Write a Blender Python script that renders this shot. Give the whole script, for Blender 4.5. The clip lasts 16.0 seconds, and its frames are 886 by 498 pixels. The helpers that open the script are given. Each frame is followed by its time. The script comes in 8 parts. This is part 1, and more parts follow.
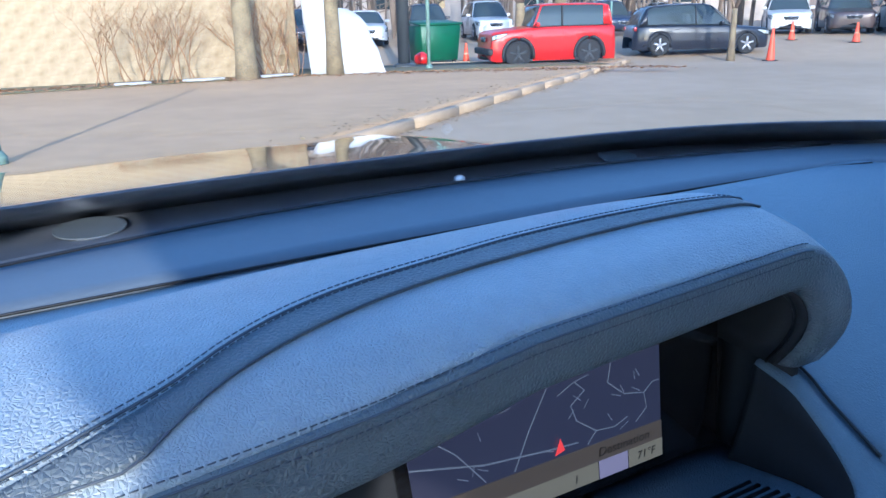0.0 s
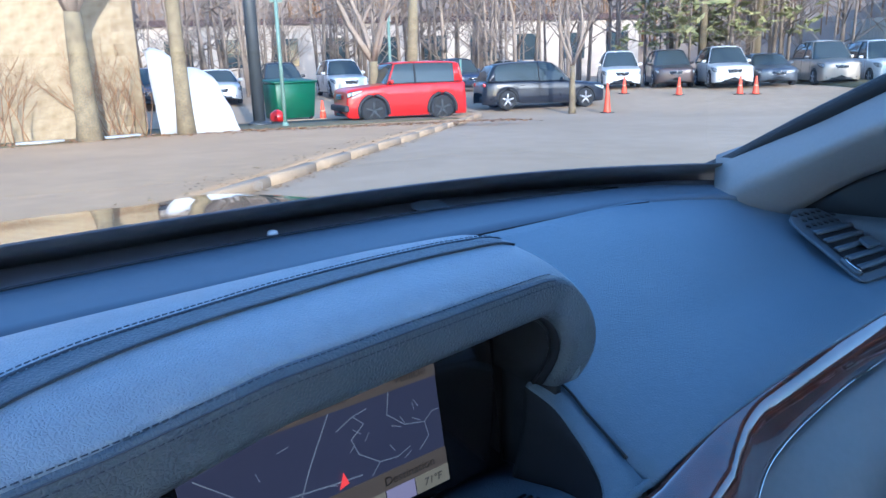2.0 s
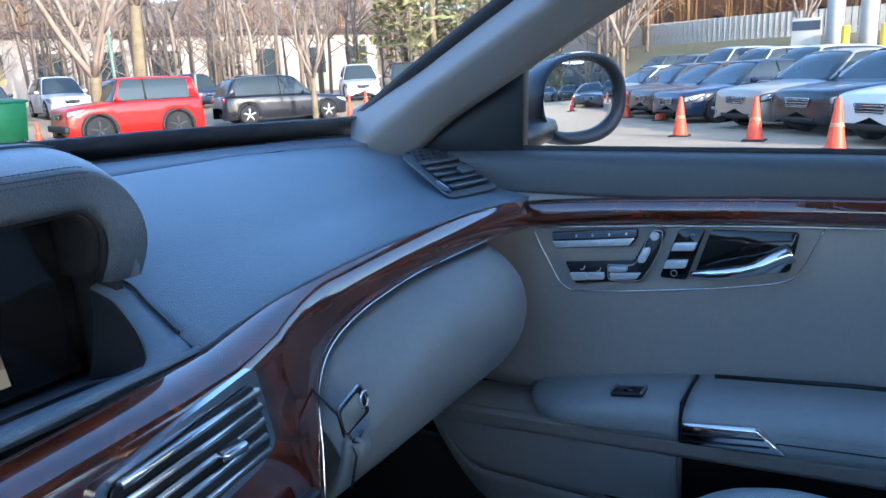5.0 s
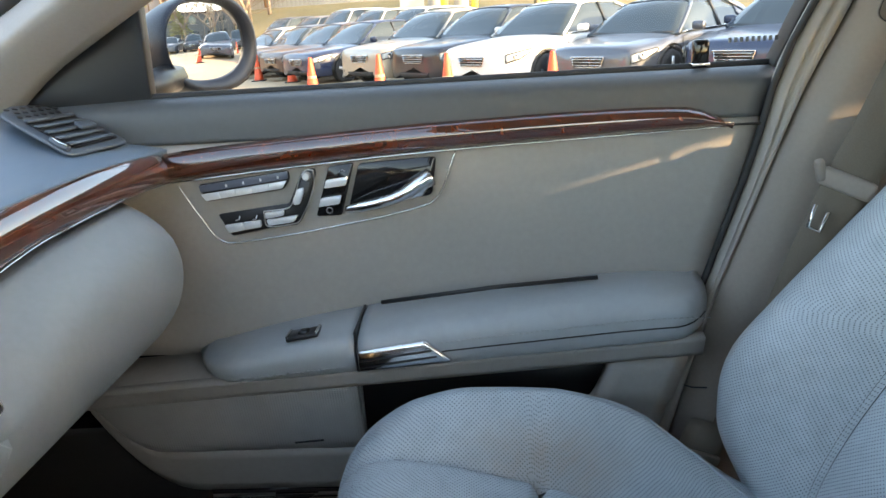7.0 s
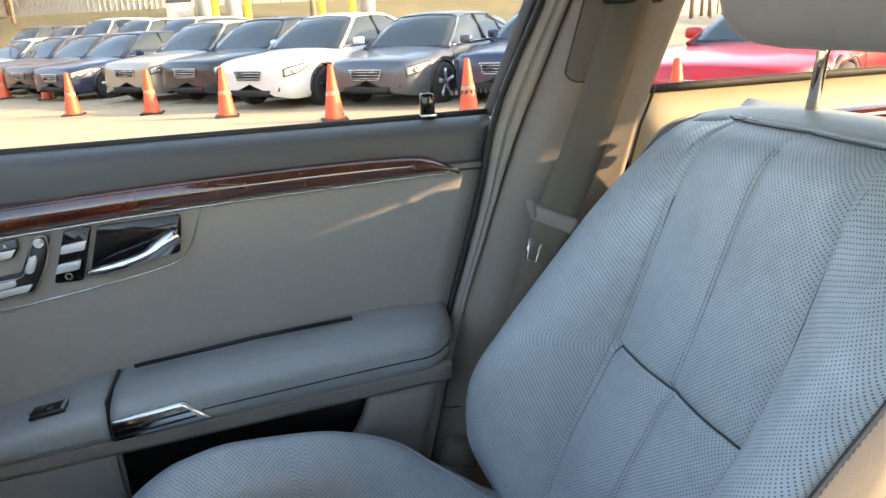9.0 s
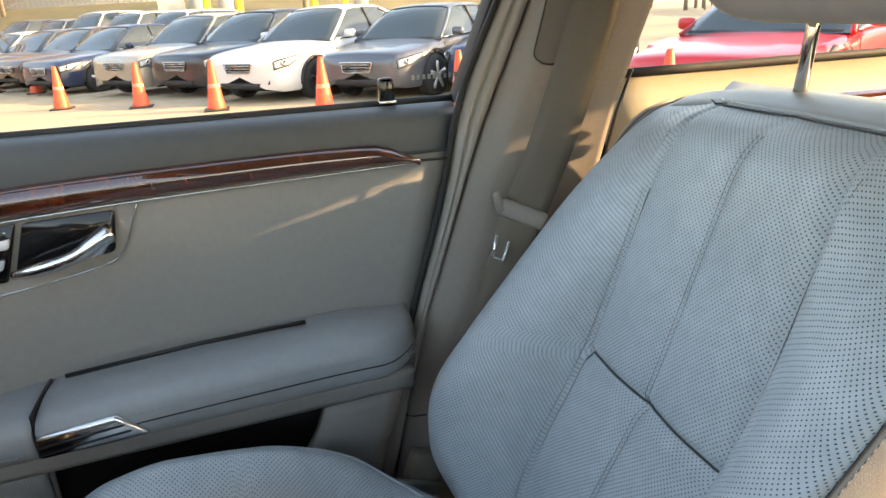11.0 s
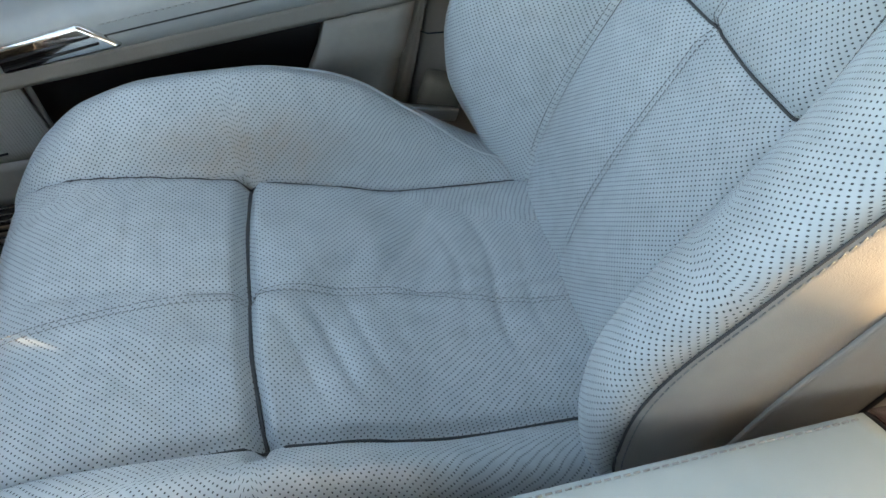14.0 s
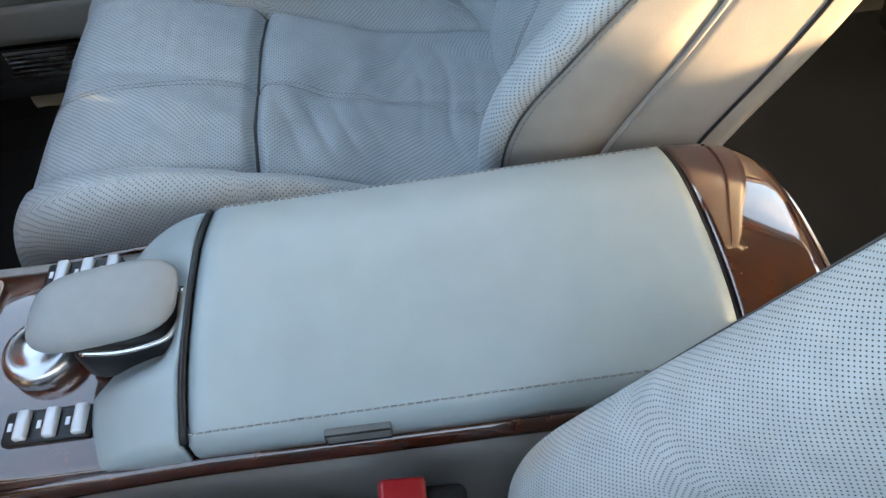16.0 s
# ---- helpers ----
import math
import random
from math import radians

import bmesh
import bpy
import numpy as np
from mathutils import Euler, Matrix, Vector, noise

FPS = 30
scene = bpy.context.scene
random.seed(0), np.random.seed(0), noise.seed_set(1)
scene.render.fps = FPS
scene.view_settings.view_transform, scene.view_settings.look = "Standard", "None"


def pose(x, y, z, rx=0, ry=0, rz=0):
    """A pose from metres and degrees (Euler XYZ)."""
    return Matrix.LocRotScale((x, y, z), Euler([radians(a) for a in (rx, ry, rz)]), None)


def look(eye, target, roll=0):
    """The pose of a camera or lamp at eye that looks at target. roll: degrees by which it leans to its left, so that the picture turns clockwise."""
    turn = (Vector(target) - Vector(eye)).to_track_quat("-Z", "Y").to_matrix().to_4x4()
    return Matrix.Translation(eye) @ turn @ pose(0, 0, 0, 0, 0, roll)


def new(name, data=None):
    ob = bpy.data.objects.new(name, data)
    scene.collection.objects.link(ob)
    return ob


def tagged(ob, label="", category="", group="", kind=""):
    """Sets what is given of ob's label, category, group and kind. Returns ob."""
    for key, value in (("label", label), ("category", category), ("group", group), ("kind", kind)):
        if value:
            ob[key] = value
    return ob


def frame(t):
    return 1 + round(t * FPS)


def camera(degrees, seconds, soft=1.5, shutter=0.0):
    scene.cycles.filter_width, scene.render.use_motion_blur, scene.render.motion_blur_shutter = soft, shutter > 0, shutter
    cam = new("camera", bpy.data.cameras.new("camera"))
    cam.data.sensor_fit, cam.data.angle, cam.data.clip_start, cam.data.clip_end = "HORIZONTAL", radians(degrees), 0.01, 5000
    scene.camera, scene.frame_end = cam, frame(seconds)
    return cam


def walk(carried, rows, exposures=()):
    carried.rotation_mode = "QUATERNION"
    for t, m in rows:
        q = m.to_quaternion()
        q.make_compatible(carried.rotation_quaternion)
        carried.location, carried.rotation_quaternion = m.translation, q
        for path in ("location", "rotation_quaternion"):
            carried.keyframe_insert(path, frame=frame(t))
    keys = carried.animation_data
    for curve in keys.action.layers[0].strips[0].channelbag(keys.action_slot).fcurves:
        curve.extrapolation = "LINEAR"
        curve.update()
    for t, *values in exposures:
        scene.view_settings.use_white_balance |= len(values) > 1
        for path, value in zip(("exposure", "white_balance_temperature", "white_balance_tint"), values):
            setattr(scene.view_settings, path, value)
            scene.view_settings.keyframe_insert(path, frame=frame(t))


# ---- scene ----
cam = camera(63.07, 16.0, soft=1.5)
# seconds, place in metres, turn in degrees; x to the car's right, y ahead, z up
PATH = [
    (0, -0.2634, 0.2645, 1.2094, 71.95, 1.38, -28.86),
    (0.5, -0.2625, 0.2564, 1.2153, 72.48, 1.43, -31.68),
    (1, -0.2692, 0.2230, 1.2185, 73.71, 1.58, -34.43),
    (1.5, -0.2728, 0.2079, 1.2193, 75.03, 1.61, -37.17),
    (2, -0.2318, 0.2016, 1.2123, 75.89, 1.69, -39.84),
    (2.5, -0.1881, 0.2185, 1.2023, 76.22, 1.72, -42.44),
    (3, -0.1695, 0.1902, 1.1858, 76.36, 1.74, -44.96),
    (3.5, -0.1631, 0.1298, 1.1794, 76.46, 1.77, -47.68),
    (4, -0.1651, 0.0834, 1.1586, 76.53, 2.01, -50.79),
    (4.2, -0.1669, 0.0698, 1.1521, 76.50, 2.12, -52.20),
    (6.3, -0.2175, 0.0053, 1.0972, 73.93, 3.43, -76.25),
    (6.5, -0.2075, 0.0169, 1.0961, 73.22, 3.42, -79.43),
    (7, -0.1718, 0.0392, 1.0940, 72.07, 3.41, -87.47),
    (7.5, -0.1653, 0.0356, 1.0970, 71.74, 3.32, -94.41),
    (8, -0.1886, 0.0097, 1.1249, 71.60, 3.16, -99.51),
    (8.5, -0.2064, -0.0091, 1.1424, 71.52, 3.01, -102.58),
    (9, -0.2043, -0.0194, 1.1500, 71.85, 2.91, -104.13),
    (9.2, -0.1995, -0.0244, 1.1515, 72.08, 2.92, -104.51),
    (11.3, -0.1148, -0.0966, 1.1164, 70.87, 3.13, -104.57),
    (11.5, -0.0853, -0.1077, 1.1014, 67.47, 3.65, -103.75),
    (12, -0.0216, -0.1109, 1.0688, 59.13, 3.79, -102.96),
    (12.5, 0.0090, -0.1003, 1.0495, 50.65, 3.24, -103.05),
    (13, 0.0173, -0.0926, 1.0479, 45.20, 2.85, -102.98),
    (13.5, 0.0083, -0.0974, 1.0482, 42.67, 2.96, -102.37),
    (14, -0.0447, -0.1146, 1.0707, 41.42, 3.17, -101.81),
    (14.5, -0.1305, -0.1228, 1.0900, 40.82, 3.31, -101.34),
    (15, -0.2023, -0.1449, 1.1073, 40.11, 3.63, -100.62),
    (15.5, -0.2609, -0.1640, 1.1221, 38.74, 3.60, -98.99),
    (16, -0.2970, -0.1714, 1.1180, 37.32, 3.23, -96.31),
]
EXPOSURES = [
    (0.0, 1.95, 4520, 10), (4.2, 2.15, 4560, 10), (6.3, 3.0, 7200, 14), (7.0, 3.32, 8100, 14), (9.2, 3.02, 8050, 16), (11.3, 3.05, 9300, 17), (12.2, 3.70, 10500, 17), (13.0, 3.95, 10000, 14), (14.5, 3.64, 8700, 12), (16.0, 3.6, 8350, 14),
]
walk(cam, [(t, pose(*p)) for t, *p in PATH], EXPOSURES)

# ---- world and light ----
SUN_AZ, SUN_EL = radians(201.5), radians(16.0)      # low winter sun from behind the car
SUN_TRAVEL = -Vector((math.sin(SUN_AZ) * math.cos(SUN_EL), math.cos(SUN_AZ) * math.cos(SUN_EL), math.sin(SUN_EL)))
world = bpy.data.worlds.new("sky")
scene.world = world
world.use_nodes = True
wn = world.node_tree.nodes
sky = wn.new("ShaderNodeTexSky")
sky.sky_type = "NISHITA"
sky.sun_disc = False
sky.sun_elevation = math.asin(-SUN_TRAVEL.z)
sky.sun_rotation = math.atan2(-SUN_TRAVEL.x, -SUN_TRAVEL.y)
sky.air_density, sky.dust_density, sky.ozone_density = 1.0, 1.2, 1.0
wn["Background"].inputs[1].default_value = 0.15
world.node_tree.links.new(sky.outputs[0], wn["Background"].inputs[0])
sun_data = bpy.data.lights.new("sun", "SUN")
sun_data.energy, sun_data.angle, sun_data.color = 2.1, radians(0.6), (1.0, 0.77, 0.50)
sun = new("sun", sun_data)
sun.matrix_world = look((0, 0, 30), Vector((0, 0, 30)) + SUN_TRAVEL)


# ---- materials ----
def mat(name, base, rough=0.5, metal=0.0, vary=0.12, scale=40.0, bump=0.0, bump_scale=400.0, coat=0.0, second=None, big=3.0, spec=0.5):
    """A principled surface with variation at two sizes and a fine relief. base: linear colour; second: the colour that it drifts to."""
    m = bpy.data.materials.new(name)
    m.use_nodes = True
    n, l = m.node_tree.nodes, m.node_tree.links
    b = n["Principled BSDF"]
    b.inputs["Roughness"].default_value, b.inputs["Metallic"].default_value = rough, metal
    b.inputs["Coat Weight"].default_value, b.inputs["Coat Roughness"].default_value = coat, 0.04
    b.inputs["Specular IOR Level"].default_value = spec
    tc = n.new("ShaderNodeTexCoord")
    fine, wide = n.new("ShaderNodeTexNoise"), n.new("ShaderNodeTexNoise")
    fine.inputs["Scale"].default_value, fine.inputs["Detail"].default_value = scale, 6
    wide.inputs["Scale"].default_value, wide.inputs["Detail"].default_value = big, 3
    add = n.new("ShaderNodeMath")
    add.operation = "ADD"
    ramp = n.new("ShaderNodeMapRange")
    ramp.inputs[1].default_value, ramp.inputs[2].default_value = 0.7, 1.3
    mix = n.new("ShaderNodeMix")
    mix.data_type = "RGBA"
    c2 = second or tuple(c * (1 - 2 * vary) for c in base)
    mix.inputs["A"].default_value = (*base, 1)
    mix.inputs["B"].default_value = (*c2, 1)
    for t in (fine, wide):
        l.new(tc.outputs["Object"], t.inputs["Vector"])
    l.new(fine.outputs[0], add.inputs[0])
    l.new(wide.outputs[0], add.inputs[1])
    l.new(add.outputs[0], ramp.inputs[0])
    l.new(ramp.outputs[0], mix.inputs["Factor"])
    l.new(mix.outputs["Result"], b.inputs["Base Color"])
    rr = n.new("ShaderNodeMapRange")
    spread = 0.08 if rough > 0.05 else 0.0
    rr.inputs[3].default_value, rr.inputs[4].default_value = max(rough - spread, 0.02), min(rough + spread, 1)
    l.new(wide.outputs[0], rr.inputs[0])
    l.new(rr.outputs[0], b.inputs["Roughness"])
    if bump:
        grain = n.new("ShaderNodeTexVoronoi")
        grain.feature = "DISTANCE_TO_EDGE"
        grain.inputs["Scale"].default_value = bump_scale
        warp = n.new("ShaderNodeTexNoise")
        warp.inputs["Scale"].default_value = bump_scale * 0.4
        l.new(tc.outputs["Object"], warp.inputs["Vector"])
        mixv = n.new("ShaderNodeMix")
        mixv.data_type = "VECTOR"
        mixv.inputs["Factor"].default_value = 0.004
        l.new(tc.outputs["Object"], mixv.inputs[4])
        l.new(warp.outputs["Color"], mixv.inputs[5])
        l.new(mixv.outputs[1], grain.inputs["Vector"])
        bp = n.new("ShaderNodeBump")
        bp.inputs["Strength"].default_value, bp.inputs["Distance"].default_value = bump, 0.0008
        l.new(grain.outputs["Distance"], bp.inputs["Height"])
        l.new(bp.outputs[0], b.inputs["Normal"])
    return m


def perforated(name, base, second, pitch=0.0046):
    """Soft leather punched with a lattice of small holes, worn lighter and darker in clouds. The lattice runs in the surface's own metres."""
    m = mat(name, base, 0.42, vary=0.1, scale=60, second=second, big=9.0, bump=0.25, bump_scale=700)
    n, l = m.node_tree.nodes, m.node_tree.links
    b = n["Principled BSDF"]
    uv = n.new("ShaderNodeUVMap")
    turn = n.new("ShaderNodeMapping")
    turn.inputs["Rotation"].default_value = (0, 0, radians(45))
    vor = n.new("ShaderNodeTexVoronoi")
    vor.voronoi_dimensions = "2D"
    vor.inputs["Scale"].default_value, vor.inputs["Randomness"].default_value = 1 / pitch, 0.0
    hole = n.new("ShaderNodeMapRange")
    hole.inputs[1].default_value, hole.inputs[2].default_value = 0.13, 0.22
    hole.inputs[3].default_value, hole.inputs[4].default_value = 0.0, 1.0
    l.new(uv.outputs[0], turn.inputs[0])
    l.new(turn.outputs[0], vor.inputs["Vector"])
    l.new(vor.outputs["Distance"], hole.inputs[0])
    old = b.inputs["Base Color"].links[0].from_socket
    mul = n.new("ShaderNodeMix")
    mul.data_type = "RGBA"
    mul.inputs["A"].default_value = (0.03, 0.035, 0.04, 1)
    l.new(hole.outputs[0], mul.inputs["Factor"])
    # rubbed, browned leather along the seams of the bolsters, broken up into scuffs
    for place, size in (((0.527, -0.005, 0.605), (0.022, 0.10, 0.06)), ((0.160, 0.18, 0.60), (0.03, 0.05, 0.05)), ((0.140, -0.30, 0.74), (0.012, 0.10, 0.16)), ((0.612, -0.24, 0.72), (0.012, 0.03, 0.09))):
        where = n.new("ShaderNodeTexCoord")
        shift, ratio, reach, fade, scuff, both = n.new("ShaderNodeVectorMath"), n.new("ShaderNodeVectorMath"), n.new("ShaderNodeVectorMath"), n.new("ShaderNodeMapRange"), n.new("ShaderNodeTexNoise"), n.new("ShaderNodeMath")
        shift.operation, ratio.operation, reach.operation, both.operation = "SUBTRACT", "DIVIDE", "LENGTH", "MULTIPLY"
        shift.inputs[1].default_value, ratio.inputs[1].default_value = place, size
        fade.inputs[1].default_value, fade.inputs[2].default_value, fade.inputs[3].default_value, fade.inputs[4].default_value = 0.2, 1.25, 1.5, 0.0
        scuff.inputs["Scale"].default_value, scuff.inputs["Detail"].default_value = 55, 8
        l.new(where.outputs["Object"], shift.inputs[0])
        l.new(shift.outputs[0], ratio.inputs[0])
        l.new(ratio.outputs[0], reach.inputs[0])
        l.new(reach.outputs["Value"], fade.inputs[0])
        l.new(where.outputs["Object"], scuff.inputs["Vector"])
        l.new(fade.outputs[0], both.inputs[0])
        l.new(scuff.outputs[0], both.inputs[1])
        rub = n.new("ShaderNodeMix")
        rub.data_type = "RGBA"
        rub.inputs["B"].default_value = (0.40, 0.335, 0.28, 1)
        l.new(both.outputs[0], rub.inputs["Factor"])
        l.new(old, rub.inputs["A"])
        old = rub.outputs["Result"]
    l.new(old, mul.inputs["B"])
    l.new(mul.outputs["Result"], b.inputs["Base Color"])
    crease = n.new("ShaderNodeTexNoise")
    crease.inputs["Scale"].default_value, crease.inputs["Detail"].default_value, crease.inputs["Distortion"].default_value = 13.0, 2, 0.5
    tc = n.new("ShaderNodeTexCoord")
    l.new(tc.outputs["Object"], crease.inputs["Vector"])
    big = n.new("ShaderNodeBump")
    big.inputs["Strength"].default_value, big.inputs["Distance"].default_value = 0.30, 0.012
    l.new(crease.outputs[0], big.inputs["Height"])
    punched = n.new("ShaderNodeBump")
    punched.inputs["Strength"].default_value, punched.inputs["Distance"].default_value = 0.6, 0.0008
    l.new(hole.outputs[0], punched.inputs["Height"])
    l.new(big.outputs[0], punched.inputs["Normal"])
    l.new(punched.outputs[0], b.inputs["Normal"])
    return m


def burl(name):
    """Lacquered walnut burl."""
    m = mat(name, (0.125, 0.030, 0.012), 0.12, vary=0.3, scale=60, second=(0.026, 0.008, 0.006), big=16.0, coat=1.0)
    n = m.node_tree.nodes
    n["Principled BSDF"].inputs["Coat IOR"].default_value = 1.85
    n["Principled BSDF"].inputs["Coat Roughness"].default_value = 0.015
    for t in n:
        if t.type == "TEX_NOISE":
            t.inputs["Distortion"].default_value = 2.6
    for t in n:
        if t.type == "MAP_RANGE" and t.inputs[3].default_value == 0.0:
            t.inputs[1].default_value, t.inputs[2].default_value = 0.76, 1.22
    return m


def glass(name, tint=(0.93, 0.96, 0.95), gloss=0.02):
    """A thin clear pane: the light goes straight through, and a little is mirrored."""
    m = bpy.data.materials.new(name)
    m.use_nodes = True
    n, l = m.node_tree.nodes, m.node_tree.links
    n.remove(n["Principled BSDF"])
    t, g, mix, fr = n.new("ShaderNodeBsdfTransparent"), n.new("ShaderNodeBsdfGlossy"), n.new("ShaderNodeMixShader"), n.new("ShaderNodeLayerWeight")
    t.inputs[0].default_value = (*tint, 1)
    g.inputs["Roughness"].default_value = gloss
    power, scaled = n.new("ShaderNodeMath"), n.new("ShaderNodeMath")
    power.operation, scaled.operation = "POWER", "MULTIPLY_ADD"
    power.inputs[1].default_value, scaled.inputs[1].default_value, scaled.inputs[2].default_value = 5.0, 0.6, 0.04
    fr.inputs[0].default_value = 0.5
    l.new(fr.outputs["Facing"], power.inputs[0])
    l.new(power.outputs[0], scaled.inputs[0])
    l.new(scaled.outputs[0], mix.inputs[0])
    l.new(t.outputs[0], mix.inputs[1])
    l.new(g.outputs[0], mix.inputs[2])
    l.new(mix.outputs[0], n["Material Output"].inputs[0])
    return m


def glow(name, colour, strength):
    m = bpy.data.materials.new(name)
    m.use_nodes = True
    b = m.node_tree.nodes["Principled BSDF"]
    b.inputs["Base Color"].default_value = (*[c * 0.08 for c in colour], 1)
    b.inputs["Emission Color"].default_value, b.inputs["Emission Strength"].default_value = (*colour, 1), strength
    b.inputs["Roughness"].default_value = 0.3
    return m


LEATHER = mat("grey_leather", (0.300, 0.348, 0.388), 0.40, vary=0.07, scale=90, big=5, bump=1.5, bump_scale=470)
LEATHER_DARK = mat("slate_leather", (0.115, 0.14, 0.165), 0.45, vary=0.08, scale=90, big=5, bump=1.6, bump_scale=400)
SEAT_LEATHER = perforated("perforated_leather", (0.435, 0.50, 0.53), (0.345, 0.40, 0.425), 0.0037)
DRIVER_LEATHER = perforated("fine_perforated_leather", (0.435, 0.48, 0.50), (0.345, 0.38, 0.395), 0.0022)
SEAT_PLAIN = mat("smooth_seat_leather", (0.42, 0.47, 0.49), 0.42, vary=0.09, scale=60, big=7, bump=0.3, bump_scale=600)
FLANK = mat("taupe_flank_and_shade_leather", (0.32, 0.305, 0.285), 0.45, vary=0.07, scale=50, big=6, bump=0.25, bump_scale=600)
LID_LEATHER = mat("armrest_leather", (0.405, 0.485, 0.50), 0.36, vary=0.05, scale=30, big=5, bump=0.12, bump_scale=700)
STRIP = mat("smooth_slate_vinyl", (0.098, 0.122, 0.152), 0.5, vary=0.05, scale=120, big=4, bump=0.15, bump_scale=600)
SHADE_LINING = mat("shade_dark_lining", (0.012, 0.014, 0.018), 0.7, vary=0.08, scale=120)
SEAM = mat("seam_shadow_leather", (0.045, 0.05, 0.055), 0.6, vary=0.1, scale=200)
VINYL = mat("grained_vinyl", (0.135, 0.178, 0.222), 0.46, vary=0.05, scale=120, big=4, bump=0.9, bump_scale=420)
DOOR_VINYL = mat("door_vinyl", (0.305, 0.292, 0.273), 0.52, vary=0.05, scale=120, big=3, bump=0.3, bump_scale=600)
UPPER_VINYL = mat("dark_sill_vinyl", (0.070, 0.078, 0.085), 0.48, vary=0.06, scale=120, big=3, bump=0.3, bump_scale=600)
HARD = mat("grey_plastic", (0.22, 0.225, 0.22), 0.48, vary=0.05, scale=200, big=4, bump=0.25, bump_scale=900)
VENT_VINYL = mat("slate_vent_plastic", (0.075, 0.090, 0.105), 0.5, vary=0.05, scale=160, big=4, bump=0.15, bump_scale=900)
GLOVE = mat("slate_vinyl", (0.185, 0.206, 0.218), 0.5, vary=0.05, scale=120, big=3, bump=0.3, bump_scale=600)
TRIM_BEIGE = mat("pillar_trim", (0.275, 0.268, 0.258), 0.6, vary=0.04, scale=200, big=4, bump=0.15, bump_scale=1200)
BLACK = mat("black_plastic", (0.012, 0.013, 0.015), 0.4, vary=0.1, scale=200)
GLOSS_BLACK = mat("gloss_black", (0.008, 0.008, 0.009), 0.08, vary=0.05)
RUBBER = mat("black_rubber", (0.02, 0.021, 0.023), 0.7, vary=0.1, scale=80)
COWL_BLACK = mat("satin_black_cowl", (0.11, 0.122, 0.145), 0.32, vary=0.15, scale=40, big=5)
CARPET = mat("dark_carpet", (0.02, 0.02, 0.021), 0.95, vary=0.25, scale=600, bump=0.8, bump_scale=900)
CHROME = mat("chrome", (0.78, 0.78, 0.77), 0.10, metal=1.0, vary=0.03)
SATIN = mat("satin_silver", (0.62, 0.63, 0.64), 0.28, metal=1.0, vary=0.03)
WOOD = burl("burl_walnut")
PILLAR = mat("taupe_pillar_trim", (0.255, 0.223, 0.196), 0.6, vary=0.05, scale=200, big=4, bump=0.2, bump_scale=900)
GUIDE = mat("taupe_slide_cover", (0.13, 0.115, 0.102), 0.6, vary=0.05, scale=160, big=4, bump=0.15, bump_scale=900)
WEBBING = mat("grey_webbing", (0.135, 0.112, 0.085), 0.75, vary=0.1, scale=700, bump=0.6, bump_scale=800)
HEADLINER = mat("headliner_cloth", (0.36, 0.35, 0.33), 0.9, vary=0.04, scale=500)
THREAD = mat("blue_grey_thread", (0.07, 0.088, 0.115), 0.7, vary=0.1)
THREAD_MID = mat("slate_thread", (0.20, 0.215, 0.225), 0.7, vary=0.1)
THREAD_LIGHT = mat("grey_thread", (0.34, 0.35, 0.35), 0.7, vary=0.1)
RED = mat("red_plastic", (0.45, 0.015, 0.02), 0.35, vary=0.08)
BUTTON = mat("silver_button", (0.70, 0.73, 0.76), 0.35, metal=0.25, vary=0.04)
REAR_SHADE_LEATHER = mat("rear_shade_leather", (0.09, 0.085, 0.078), 0.5, vary=0.08, scale=60, bump=0.3)
CLEAR = glass("window_glass")
WIND = glass("windscreen_glass", (0.90, 0.93, 0.94))
MIRROR = mat("mirror", (0.86, 0.88, 0.9), 0.01, metal=1.0, vary=0.0)
BONNET = mat("black_car_paint", (0.006, 0.007, 0.010), 0.10, vary=0.1, coat=1.0)


# ---- mesh helpers ----
def curve(x, xs, ys):
    """A smooth line through the points (xs, ys), read at x."""
    xs, ys, x = np.asarray(xs, float), np.asarray(ys, float), np.asarray(x, float)
    h, d = np.diff(xs), np.diff(ys) / np.diff(xs)
    m = np.empty(len(xs))
    m[0], m[-1] = d[0], d[-1]
    m[1:-1] = np.where(d[:-1] * d[1:] > 0, 2 * d[:-1] * d[1:] / np.where(d[:-1] + d[1:] == 0, 1, d[:-1] + d[1:]), 0)
    k = np.clip(np.searchsorted(xs, x) - 1, 0, len(xs) - 2)
    t = np.clip((x - xs[k]) / h[k], 0, 1)
    return (ys[k] * (1 + 2 * t) * (1 - t) ** 2 + h[k] * m[k] * t * (1 - t) ** 2 + ys[k + 1] * t * t * (3 - 2 * t) + h[k] * m[k + 1] * t * t * (t - 1))


def spline(points, n):
    """n places along a smooth line through the points."""
    p = np.asarray(points, float)
    s = np.r_[0, np.cumsum(np.linalg.norm(np.diff(p, axis=0), axis=1))]
    t = np.linspace(0, s[-1], n)
    return np.stack([curve(t, s, p[:, k]) for k in range(p.shape[1])], 1)


def part(name, bm, material, parent=None, label=""):
    """Links a bmesh as one mesh object under a thing or a part."""
    me = bpy.data.meshes.new(name)
    bmesh.ops.recalc_face_normals(bm, faces=bm.faces)
    bm.to_mesh(me)
    bm.free()
    me.materials.append(material)
    ob = new(name, me)
    if parent is not None:
        ob.parent = parent
        ob.matrix_parent_inverse = parent.matrix_basis.inverted()
    if label:
        ob["label"] = label
    return ob


def thing(name, label, category, at=(0, 0, 0), group="", kind=""):
    ob = new(name)
    ob.empty_display_size = 0.05
    ob.matrix_basis = Matrix.Translation(at)
    return tagged(ob, label, category, group, kind)


